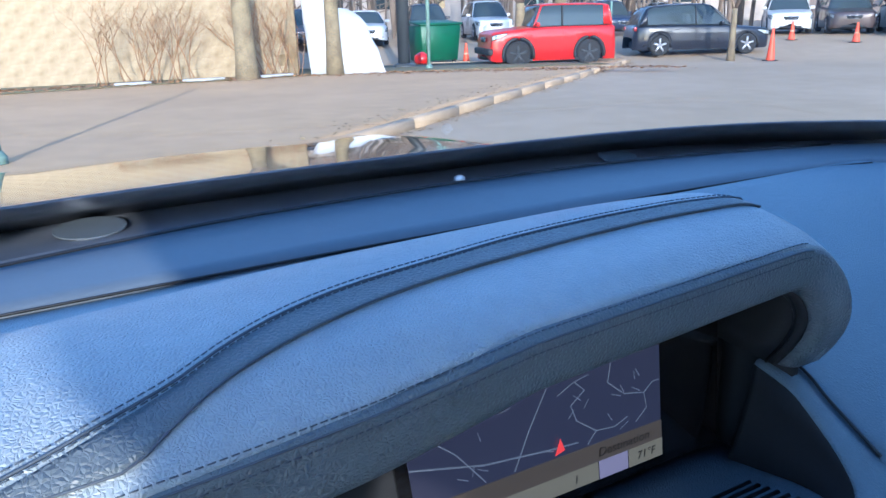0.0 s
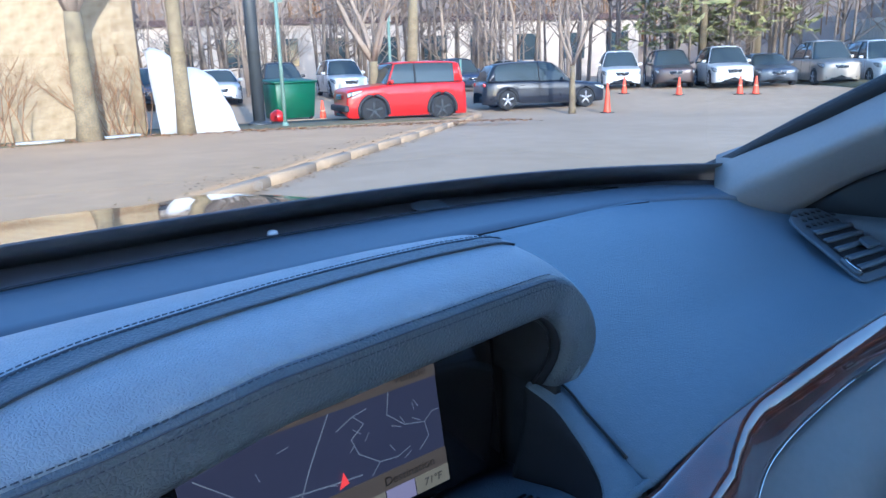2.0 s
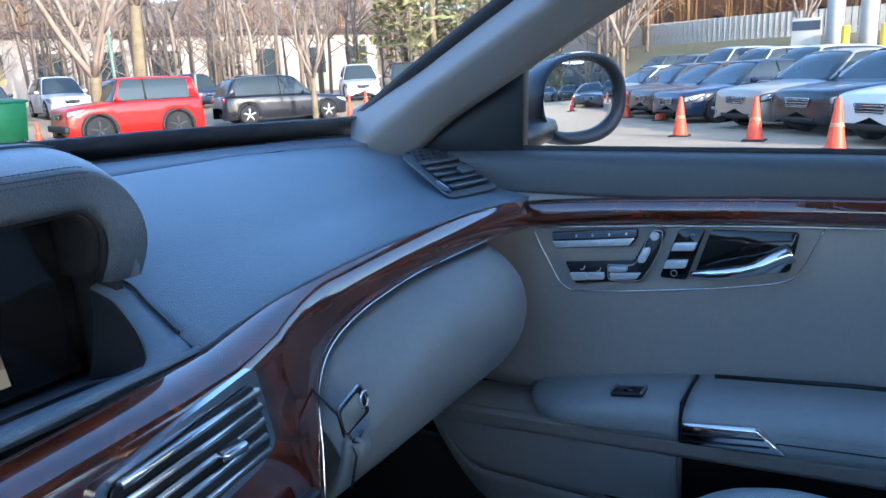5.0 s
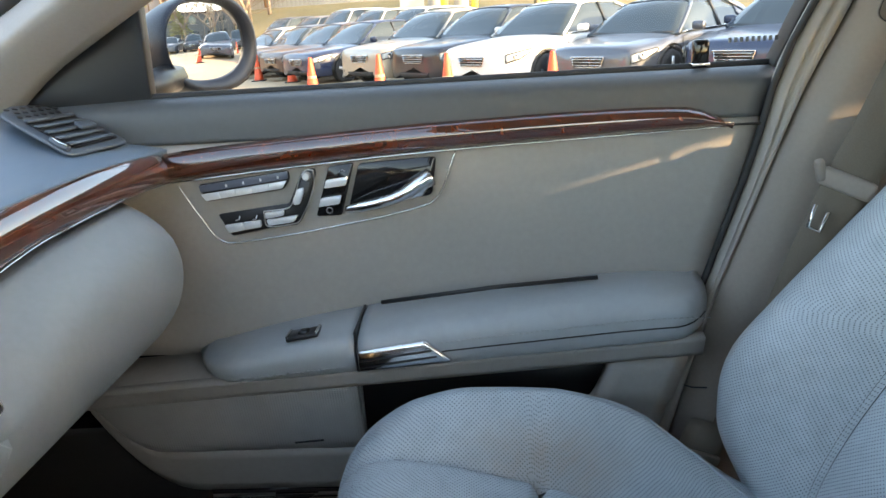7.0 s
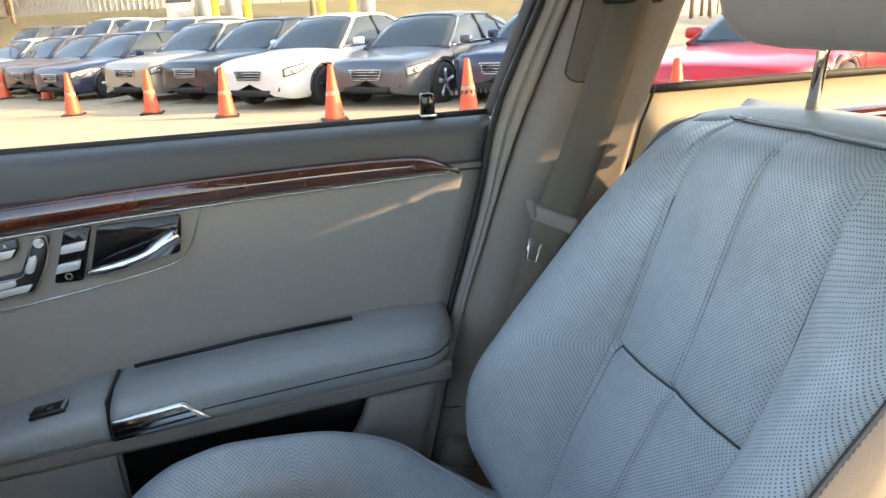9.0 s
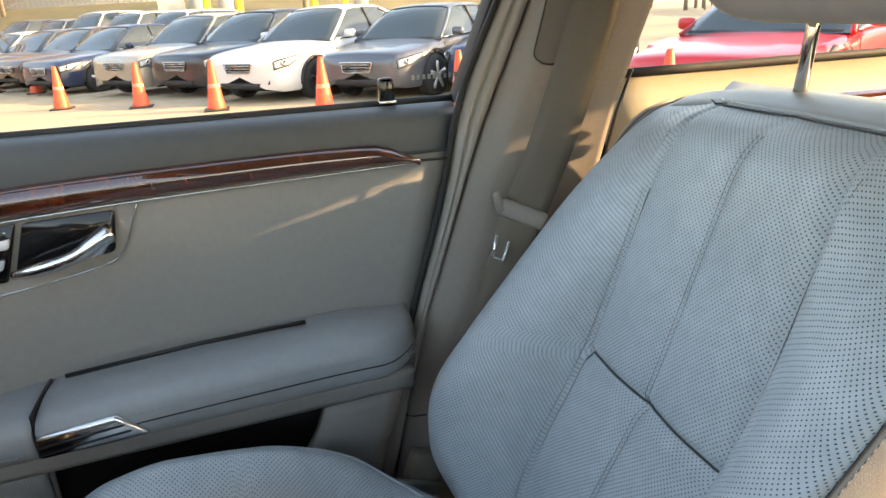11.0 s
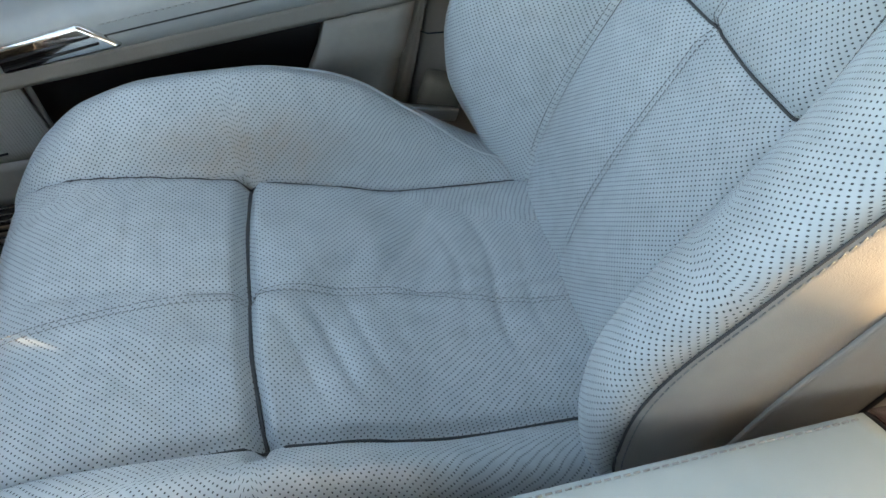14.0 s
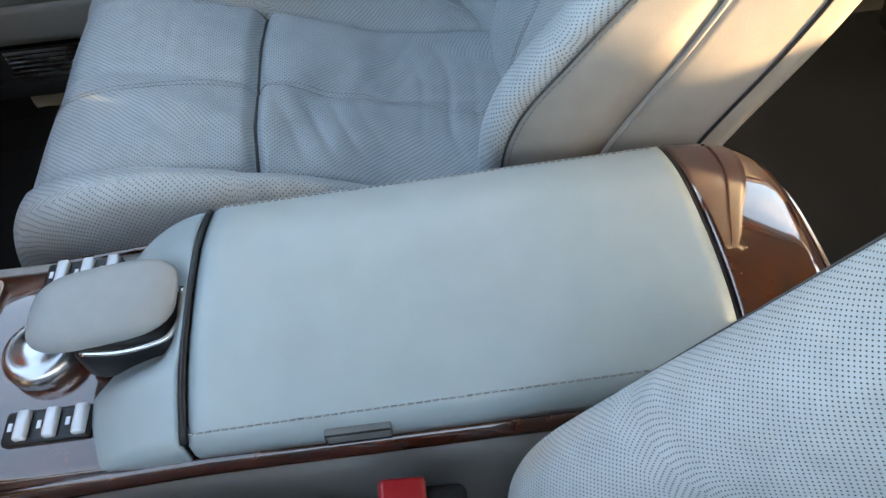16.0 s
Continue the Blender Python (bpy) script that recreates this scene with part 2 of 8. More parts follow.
def sheet(a, thick=0.006, to=(0, 0, -1)):
    """A curved panel through a grid of places, with a back on the side of the direction to, and a closed rim. Its map is in metres."""
    a = np.asarray(a, float)
    nu, nv = a.shape[:2]
    du, dv = np.gradient(a, axis=0), np.gradient(a, axis=1)
    nrm = np.cross(du, dv)
    nrm /= np.linalg.norm(nrm, axis=2, keepdims=True) + 1e-12
    back = a + nrm * thick * (1 if (nrm.reshape(-1, 3) @ np.array(to, float)).sum() > 0 else -1)
    bm = bmesh.new()
    layer = bm.loops.layers.uv.new("UVMap")
    su = np.vstack([np.zeros((1, nv)), np.cumsum(np.linalg.norm(np.diff(a, axis=0), axis=2), axis=0)])
    sv = np.hstack([np.zeros((nu, 1)), np.cumsum(np.linalg.norm(np.diff(a, axis=1), axis=2), axis=1)])
    su += su[nu // 2, nv // 2] - su[nu // 2]
    sv += sv[nu // 2, nv // 2] - sv[:, nv // 2, None]
    front = [[bm.verts.new(a[i, j]) for j in range(nv)] for i in range(nu)]
    rear = [[bm.verts.new(back[i, j]) for j in range(nv)] for i in range(nu)] if thick else None

    def quad(vs, at):
        try:
            f = bm.faces.new(vs)
        except ValueError:
            return
        f.smooth = True
        for loop, (i, j) in zip(f.loops, at):
            loop[layer].uv = (su[i, j], sv[i, j])

    for i in range(nu - 1):
        for j in range(nv - 1):
            ij = [(i, j), (i + 1, j), (i + 1, j + 1), (i, j + 1)]
            quad([front[p][q] for p, q in ij], ij)
            if rear:
                quad([rear[p][q] for p, q in reversed(ij)], ij[::-1])
    if rear:
        rim = [(i, 0) for i in range(nu)] + [(nu - 1, j) for j in range(1, nv)] + [(i, nv - 1) for i in range(nu - 2, -1, -1)] + [(0, j) for j in range(nv - 2, 0, -1)]
        for (p, q), (r, s) in zip(rim, rim[1:] + rim[:1]):
            quad([front[p][q], rear[p][q], rear[r][s], front[r][s]], [(p, q), (p, q), (r, s), (r, s)])
    return bm


def prism(points, vec, bevel=0.0, seg=2):
    """A plate: an outline of places, pulled along vec, with rounded edges."""
    bm = bmesh.new()
    vs = [bm.verts.new((*p, 0.0)[:3]) for p in points]
    f = bm.faces.new(vs)
    r = bmesh.ops.extrude_face_region(bm, geom=[f])
    bmesh.ops.translate(bm, verts=[v for v in r["geom"] if isinstance(v, bmesh.types.BMVert)], vec=Vector(vec))
    bmesh.ops.recalc_face_normals(bm, faces=bm.faces)
    if bevel:
        bmesh.ops.bevel(bm, geom=bm.edges[:], offset=bevel, segments=seg, affect="EDGES", profile=0.5, clamp_overlap=True)
        for f in bm.faces:
            f.smooth = True
    return bm


def box(size, at=(0, 0, 0), bevel=0.0, turn=(0, 0, 0), seg=2):
    bm = bmesh.new()
    bmesh.ops.create_cube(bm, size=1)
    bmesh.ops.scale(bm, vec=size, verts=bm.verts)
    if bevel:
        bmesh.ops.bevel(bm, geom=bm.edges[:], offset=bevel, segments=seg, affect="EDGES", profile=0.5, clamp_overlap=True)
        for f in bm.faces:
            f.smooth = True
    bmesh.ops.transform(bm, matrix=pose(*at, *turn), verts=bm.verts)
    return bm


def round_outline(pts, r, n=5):
    """A flat outline with its corners rounded, as 2D points."""
    out = []
    k = len(pts)
    for i in range(k):
        p, a, b = (np.array(pts[j % k], float) for j in (i, i - 1, i + 1))
        u, v = a - p, b - p
        lu, lv = np.linalg.norm(u), np.linalg.norm(v)
        d = min(r, lu * 0.45, lv * 0.45)
        s, e = p + u / lu * d, p + v / lv * d
        for t in np.linspace(0, 1, n):
            out.append(tuple((1 - t) ** 2 * s + 2 * t * (1 - t) * p + t * t * e))
    return out


def tube(points, r, sides=6, bm=None, taper=None):
    """A round bar along a line of places."""
    p = np.asarray(points, float)
    bm = bm or bmesh.new()
    d = np.gradient(p, axis=0)
    d /= np.linalg.norm(d, axis=1, keepdims=True) + 1e-12
    ref = np.array([0, 0, 1.0]) if abs(d[0][2]) < 0.9 else np.array([1.0, 0, 0])
    rings = []
    for i in range(len(p)):
        u = np.cross(d[i], ref)
        u /= np.linalg.norm(u) + 1e-12
        v = np.cross(u, d[i])
        rad = r if taper is None else r * taper[i]
        rings.append([bm.verts.new(p[i] + rad * (math.cos(a) * u + math.sin(a) * v)) for a in np.arange(sides) * 2 * math.pi / sides])
    for a, b in zip(rings, rings[1:]):
        for k in range(sides):
            f = bm.faces.new((a[k], a[(k + 1) % sides], b[(k + 1) % sides], b[k]))
            f.smooth = True
    bm.faces.new(rings[0][::-1])
    bm.faces.new(rings[-1])
    return bm


def stitches(points, r=0.0007, step=0.0065, duty=0.7):
    """A row of single stitches along a line."""
    p = np.asarray(points, float)
    s = np.r_[0, np.cumsum(np.linalg.norm(np.diff(p, axis=0), axis=1))]
    bm = bmesh.new()
    for a in np.arange(0, s[-1] - step, step):
        t = np.array([a, a + step * duty * 0.5, a + step * duty])
        q = np.stack([np.interp(t, s, p[:, k]) for k in range(3)], 1)
        tube(q, r, 4, bm)
    return bm


def lathe(profile, n=24, at=(0, 0, 0), turn=(0, 0, 0)):
    """A turned body: (radius, height) pairs round the z axis."""
    bm = bmesh.new()
    rings = []
    for r, z in profile:
        rings.append([bm.verts.new((r * math.cos(a), r * math.sin(a), z)) for a in np.arange(n) * 2 * math.pi / n])
    for a, b in zip(rings, rings[1:]):
        for k in range(n):
            f = bm.faces.new((a[k], a[(k + 1) % n], b[(k + 1) % n], b[k]))
            f.smooth = True
    bm.faces.new(rings[0][::-1])
    bm.faces.new(rings[-1])
    bmesh.ops.transform(bm, matrix=pose(*at, *turn), verts=bm.verts)
    return bm


def words(text, size, m, material, parent, name="lettering"):
    """Flat lettering in the built-in font, as a mesh."""
    c = bpy.data.curves.new("letters", "FONT")
    c.body, c.size, c.align_x, c.align_y, c.extrude = text, size, "CENTER", "CENTER", 0.0001
    o = bpy.data.objects.new("letters", c)
    scene.collection.objects.link(o)
    me = bpy.data.meshes.new_from_object(o.evaluated_get(bpy.context.evaluated_depsgraph_get()))
    bpy.data.objects.remove(o)
    me.transform(m)
    me.materials.clear()
    me.materials.append(material)
    ob = new(name, me)
    ob.parent = parent
    ob.matrix_parent_inverse = parent.matrix_basis.inverted()
    return ob

# ---- the car's shell: floor, roof, pillars, windscreen ----
def shell():
    floor = part("floor", box((1.5, 3.6, 0.03), (0, -0.65, 0.285)), CARPET)
    tagged(floor, "dark grey carpeted car floor", "floor", kind="structure")
    # roof lining, bowed across the car; its unseen rear drops to cut sun on the door
    xs, ys = np.linspace(-0.62, 0.62, 15), np.linspace(0.12, -1.75, 18)
    a = np.array([[(x, y, 1.41 + 0.035 * (1 - (x / 0.62) ** 2) - 0.064 * max(0, (-0.9 - y)) - 0.05 * max(0, y + 0.3) ** 2 * 5) for y in ys] for x in xs])
    roof = part("ceiling", sheet(a, 0.03, to=(0, 0, 1)), HEADLINER)
    tagged(roof, "pale grey cloth headliner under the roof", "ceiling", kind="structure")
    skin = part("roof", sheet(a * np.array((1.08, 1.0, 1.0)) + np.array((0, 0, 0.045)), 0.004, to=(0, 0, -1)), BONNET)
    tagged(skin, "glossy black outer skin of the car's roof", "car roof", kind="structure")
    # roof rails over the doors
    for side in (1, -1):
        rail = part("trim", tube([(side * 0.62, 0.14, 1.40), (side * 0.64, -0.4, 1.42), (side * 0.63, -1.1, 1.41), (side * 0.60, -1.75, 1.36)], 0.04, 10), TRIM_BEIGE)
        tagged(rail, "pale grey roof rail trim above the doors", "trim", kind="structure")
    header = part("trim", tube([(-0.62, 0.12, 1.40), (-0.3, 0.17, 1.425), (0.3, 0.17, 1.425), (0.62, 0.12, 1.40)], 0.035, 8), TRIM_BEIGE)
    tagged(header, "pale grey trim above the windscreen", "trim", kind="structure")


def pillar_a(side):
    """The slanting windscreen pillar with its padded inner trim."""
    path = spline([(0.742, 0.74, 1.015), (0.715, 0.60, 1.092), (0.69, 0.437, 1.176), (0.665, 0.286, 1.252), (0.64, 0.143, 1.326), (0.615, 0.0, 1.40)], 24)
    rows = []
    for i, p in enumerate(path):
        t = i / (len(path) - 1)
        w = 0.046 + 0.022 * max(0, 0.2 - t) / 0.2
        d = (path[min(i + 1, 23)] - path[max(i - 1, 0)])
        d /= np.linalg.norm(d)
        up = np.cross((1, 0, 0), d)
        up *= np.sign(up[2])
        ring = []
        for ang in np.linspace(-1, 1, 13):
            bulge = math.cos(ang * math.pi / 2) * 0.022
            q = p + up * ang * w
            q = q + np.array([-bulge, 0, 0]) + np.array([0.03 * abs(ang), 0, 0])
            ring.append(q * np.array([side, 1, 1]))
        rows.append(ring)
    ob = part("trim", sheet(rows, 0.05, to=(side, 0, 0)), TRIM_BEIGE)
    tagged(ob, "pale grey padded windscreen pillar trim", "pillar", kind="structure")
    # black edge between the pillar and the glass
    edge = np.array([p + np.array([0.030, 0.026, 0.040]) for p in path])
    edge[0] = (0.80, 0.84, 1.025)
    edge = np.array([(side * x, y, z) for x, y, z in edge])
    ob = part("trim", tube(edge, 0.013, 8), RUBBER)
    tagged(ob, "black rubber edge of the windscreen", "trim", kind="structure")


def windscreen():
    xs = np.linspace(-0.80, 0.80, 25)
    rows = []
    for x in xs:
        yb = 1.03 - 0.36 * (x / 0.80) ** 4 * 0.55 - 0.05 * (x / 0.8) ** 2
        yt = 0.16 - 0.06 * (x / 0.62) ** 2
        xt = x * 0.79
        rows.append([(x + (xt - x) * t, yb + (yt - yb) * t, 1.028 + (1.425 - 0.03 * (x / 0.8) ** 2 - 1.028) * t + 0.02 * math.sin(math.pi * t)) for t in np.linspace(0, 1, 12)])
    ob = part("window_1", sheet(rows, 0), WIND)
    ob.visible_shadow = False
    tagged(ob, "clear curved windscreen glass", "windscreen", kind="structure")
    a = np.array(rows)
    frit = a[:, 0:2].copy()
    frit[:, 1] = a[:, 0] + (a[:, 1] - a[:, 0]) * 0.85
    frit[:, :, 2] += 0.004
    frit[:, :, 1] -= 0.006
    ob = part("trim", sheet(frit, 0.003), COWL_BLACK)
    tagged(ob, "black printed band along the foot of the windscreen", "trim", kind="structure")
    # rear window
    rows = [[(x * (1 - 0.18 * t), -2.30 + 0.52 * t, 1.06 + 0.30 * t) for t in np.linspace(0, 1, 5)] for x in np.linspace(-0.64, 0.64, 9)]
    ob = part("window_2", sheet(rows, 0), CLEAR)
    ob.visible_shadow = False
    tagged(ob, "clear rear window glass", "rear window", kind="structure")


def outer_body():
    """What of the car's outside is seen from within: bonnet and wipers."""
    car = thing("bonnet", "glossy black car bonnet that mirrors the trees", "bonnet", (0, 1.6, 0.8))
    xs, ys = np.linspace(-0.84, 0.84, 31), np.linspace(1.14, 2.25, 24)
    rows = []
    for x in xs:
        row = []
        for y in ys:
            t = (y - 1.14) / 1.11
            z = 0.985 - 0.02 * t - 0.09 * t ** 2.4 - 0.055 * abs(x / 0.84) ** 3 + 0.012 * math.exp(-((abs(x) - 0.42) / 0.07) ** 2)
            row.append((x, y - 0.22 * abs(x / 0.84) ** 2.2 * (1 - 0.2 * t), z))
        rows.append(row)
    part("panel", sheet(rows, 0.01), BONNET, car)
    for x in (-0.28, 0.2):
        part("washer_jet", box((0.03, 0.018, 0.012), (x, 1.22, 0.985), 0.004), RUBBER, car)
    # cowl below the glass
    cowl = part("trim", sheet([[(x, 1.01 - 0.2 * abs(x / 0.8) ** 4 + u * 0.14, 1.02 - 0.045 * u) for u in (0, 0.5, 1)] for x in np.linspace(-0.8, 0.8, 17)], 0.02), COWL_BLACK)
    tagged(cowl, "black plastic cowl under the windscreen", "trim", kind="structure")
    # front wings and the door skins below the windows, which close the cabin
    for side in (1, -1):
        for y0, y1 in ((0.95, -2.4),):
            rows = [[(side * (0.80 + 0.10 * math.sin(math.pi * min(1, (1.0 - z) / 0.75))), y, z) for z in np.linspace(0.99, 0.22, 10)] for y in np.linspace(y0, y1, 12)]
            ob = part("wall_right" if side > 0 else "wall_left", sheet(rows, 0.004, to=(-side, 0, 0)), BONNET)
            tagged(ob, "glossy black outer skin of the car's side", "car side", kind="structure")
    ob = part("wall_front", sheet([[(x, 0.93, z) for z in np.linspace(0.27, 0.86, 5)] for x in np.linspace(-0.8, 0.8, 5)], 0.02, to=(0, 1, 0)), CARPET)
    tagged(ob, "dark bulkhead in front of the footwells", "bulkhead", kind="structure")
    ob = part("wall_rear", sheet([[(x, -2.0, z) for z in np.linspace(0.27, 0.98, 5)] for x in np.linspace(-0.8, 0.8, 5)], 0.02, to=(0, -1, 0)), CARPET)
    tagged(ob, "dark bulkhead behind the rear seat", "bulkhead", kind="structure")
    boot = [[(x, y, 0.99 - 0.05 * ((y + 2.3) / 0.75) ** 2 - 0.05 * abs(x / 0.82) ** 3) for y in np.linspace(-2.3, -3.0, 8)] for x in np.linspace(-0.82, 0.82, 13)]
    ob = part("wall_boot", sheet(boot, 0.01), BONNET)
    tagged(ob, "glossy black boot lid behind the rear window", "boot lid", kind="structure")
    ob = part("rear_shelf", box((1.3, 0.55, 0.02), (0, -2.02, 1.0), 0.004), CARPET)
    tagged(ob, "dark parcel shelf under the rear window", "shelf", kind="structure")


# ---- dashboard ----
def lip_y(x):
    return curve(x, [-0.62, -0.248, -0.16, -0.068, 0.037, 0.141, 0.165], [0.476, 0.490, 0.497, 0.506, 0.516, 0.526, 0.529])


def band_y(x):
    return curve(x, [-0.62, -0.33, -0.295, -0.261, -0.240, -0.215, -0.185, -0.152, -0.088, -0.048, 0.0, 0.04, 0.08, 0.106, 0.14], [0.492, 0.495, 0.502, 0.513, 0.522, 0.538, 0.554, 0.566, 0.579, 0.586, 0.5905, 0.592, 0.5915, 0.588, 0.584])


def band_low(x):
    return curve(x, [-0.62, -0.30, -0.262, -0.245, -0.221, -0.194, -0.163, -0.130, -0.087, -0.045, 0.0, 0.06, 0.10, 0.14], [0.484, 0.486, 0.492, 0.5015, 0.516, 0.529, 0.5405, 0.5495, 0.5575, 0.563, 0.568, 0.571, 0.5695, 0.567])


def end_fall(x):
    """How far the cowl has rounded down towards its end, from 0 to 1."""
    e = np.clip((x - 0.106) / 0.062, 0, 0.9999)
    return 1 - (1 - e ** 3.2) ** (1 / 3.2)


def settle_end(x, y, z):
    """A place on the cowl, rounded down where it nears the end."""
    f = end_fall(x)
    return (x, y + 0.012 * f - 0.018 * math.sin(math.pi * min(1.0, f)), z - (z - 0.966) * f * 0.94)


def lip_rise(x):
    """How much higher the lip sits towards the middle of the car."""
    return float(np.interp(x, [-0.32, -0.17, -0.09], [0.0, 0.005, 0.0115]))


def hood_section(x):
    """Places of the cowl's skin across the car's length at x, from the lip over the top to the back."""
    ly = float(lip_y(x))
    back = float(curve(x, [-0.62, -0.298, -0.144, 0.025, 0.134, 0.165], [0.60, 0.632, 0.655, 0.662, 0.645, 0.62]))
    span = back - ly
    g = lip_rise(x)
    pts = [(ly + 0.007, 1.022 + 1.6 * g), (ly + 0.002, 1.0235 + 1.6 * g), (ly - 0.003, 1.031 + 1.45 * g), (ly - 0.004, 1.056 + g), (ly + 0.010, 1.070 + 0.75 * g), (ly + 0.028, 1.080 + 0.38 * g), (ly + 0.42 * span, 1.088), (ly + 0.6 * span, 1.089), (ly + 0.8 * span, 1.084), (back, 1.070), (back + 0.02, 1.045), (back + 0.025, 1.0)]
    return [(x, y, z) for y, z in pts]


def dashboard():
    dash = thing("dashboard", "blue-grey leather dashboard with walnut trim", "dashboard", (0.2, 0.6, 0.9))
    # leather cowl over the gauges and screen, rounding down at its end
    ends = 0.106 + 0.062 * np.sin(np.linspace(0.05, 1, 20) * math.pi / 2)
    xs = np.r_[np.linspace(-0.62, 0.106, 50), ends]
    sections = [spline(hood_section(min(x, 0.165)), 80)[:, 1:] for x in xs]
    cut = [int(np.argmax(sec[:, 1] > 1.0575 + lip_rise(x))) for x, sec in zip(xs, sections)]
    cut = int(np.median(cut))
    part("cowl", sheet([[settle_end(x, y, z) for y, z in sec[cut:]] for x, sec in zip(xs, sections)], 0.010), LEATHER, dash, "padded grey leather cowl over the screen")
    # the lip keeps its width as it turns down with the end of the cowl
    brow = np.array([settle_end(x, sec[cut][0], sec[cut][1]) for x, sec in zip(xs, sections)])
    run = np.gradient(brow[:, 0]), np.gradient(brow[:, 2])
    inward = np.array([(dz, 0, -dx) for dx, dz in zip(*run)])
    inward /= np.linalg.norm(inward, axis=1, keepdims=True)
    lip = [[brow[i] + inward[i] * (sec[cut][1] - z) + (0, y - sec[cut][0], 0) for y, z in sec[:cut + 1]] for i, sec in enumerate(sections)]
    part("cowl_lip", sheet(lip, 0.004, to=(0, 1, 0)), LEATHER_DARK, dash, "darker leather lip of the cowl")
    # sunken darker band across the cowl
    bx = np.linspace(-0.60, 0.136, 90)
    band, edge_a, edge_b, edge_c = [], [], [], []
    for x in bx:
        hi = float(band_y(x))
        lo = max(float(band_low(x)), float(lip_y(x)) + 0.004)
        hi = max(hi, lo + 0.004)
        top = spline(hood_section(min(x, 0.165)), 160)[:, 1:]
        top = top[int(np.argmin(top[:, 0])):]
        zt = lambda y: float(np.interp(y, top[:, 0], top[:, 1])) + 0.0016
        band.append([settle_end(x, y, zt(y)) for y in np.linspace(lo, hi - 0.004, 5)])
        edge_a.append(settle_end(x, hi + 0.0015, zt(hi) + 0.0004))
        edge_b.append(settle_end(x, hi - 0.0065, zt(hi) + 0.0008))
        edge_c.append(settle_end(x, hi - 0.0025, zt(hi)))
    part("band", sheet(band, 0.002), LEATHER_DARK, dash, "darker slate leather band set into the cowl")
    part("stitching", stitches(edge_a, 0.0004, 0.0042), THREAD, dash, "dark blue stitching")
    part("stitching", stitches(edge_b, 0.0004, 0.0042), THREAD, dash, "dark blue stitching")
    part("seam", tube(edge_c, 0.0007, 5), THREAD, dash)
    part("seam", tube([b[0] for b in band], 0.0006, 5), THREAD, dash)
    # double seam along the lip
    for dy, z in ((-0.0006, 1.0620), (-0.0048, 1.0540)):
        part("stitching", stitches([settle_end(x, float(lip_y(x)) + dy, z + lip_rise(x)) for x in np.linspace(-0.60, 0.130, 90)], 0.0004, 0.0042), THREAD, dash, "dark blue stitching")
    part("seam", tube([settle_end(x, float(lip_y(x)) - 0.0034, 1.0580 + lip_rise(x)) for x in np.linspace(-0.60, 0.130, 90)], 0.0007, 5), THREAD, dash, "dark seam along the cowl's lip")
    # cavity behind the lip: back wall, floor, side; near-black adds to its shade
    part("screen_recess", sheet([[(x, 0.592, 0.880 + t * (0.172 - 0.012 * max(0, (x - 0.07) / 0.075) ** 2)) for t in np.linspace(0, 1, 6)] for x in np.linspace(-0.55, 0.150, 24)], 0.004, to=(0, 1, 0)), SHADE_LINING, dash, "black recess under the cowl")
    part("recess_side", sheet([[(0.147, y, 0.89 + (0.59 - y) * 0.28), (0.147, y, 0.95), (0.147, y, 1.0), (0.140, y, 1.025), (0.122, y, 1.043), (0.09, y, 1.05)] for y in np.linspace(0.592, 0.535, 5)], 0.006, to=(1, 0, 0)), SHADE_LINING, dash)
    ledge = []
    for x in np.linspace(-0.55, 0.152, 20):
        ledge.append([(x, y, z) for y, z in ((0.592, 0.893), (0.56, 0.898), (0.53, 0.907), (0.50, 0.918), (0.475, 0.927), (0.462, 0.930))])
    part("ledge", sheet(ledge, 0.01), VINYL, dash, "slate ledge below the screen")
    for k in range(7):
        y = 0.481 + k * 0.0077
        z = float(np.interp(y, [0.475, 0.50, 0.53], [0.927, 0.918, 0.907])) + 0.0002
        part("air_slot", tube([(-0.35, y, z), (-0.1, y, z), (0.100 + 0.001 * k, y, z)], 0.0017, 6), BLACK, dash)
    # smooth rim between the slots and the wood
    rim = [(x, float(np.interp(x, [-0.15, 0.145], [0.922, 0.9335]))) for x in np.linspace(-0.35, 0.150, 24)]
    part("ledge_rim", sheet([[(x, 0.4490, w + 0.0005), (x, 0.4525, max(w + 0.004, 0.9305)), (x, 0.459, 0.9345), (x, 0.466, 0.9335), (x, 0.476, 0.9270)] for x, w in rim], 0.003), VINYL, dash, "slate rim along the wood")
    # the lip's thickness and underside, near-black to stand for shade under the cowl
    face = [[r[0], r[0] + inward[k] * 0.002 + (0, 0.002, 0), r[0] + inward[k] * 0.003 + (0, 0.007, 0)] for k, r in enumerate(lip)]
    part("lip_edge", sheet(face, 0.003, to=(0, 1, 0)), SHADE_LINING, dash)
    part("seam", tube([f[2] for f in face], 0.0013, 5), BLACK, dash, "dark seam inside the lip")
    part("lip_underside", sheet([[f[2] + np.array((0, 0.060 * t, 0.003 * t)) for t in (0, 0.3, 0.6, 1)] for f in face], 0.003, to=(0, 0, 1)), SHADE_LINING, dash, "underside of the cowl, blackened for shade")
    # shoulder that runs from the cowl's end to the wood
    out = spline([(0.161, 0.560, 0.976), (0.159, 0.537, 0.972), (0.155, 0.513, 0.961), (0.152, 0.490, 0.951), (0.149, 0.471, 0.943), (0.146, 0.455, 0.936), (0.132, 0.4535, 0.9355), (0.115, 0.4525, 0.935)], 30)
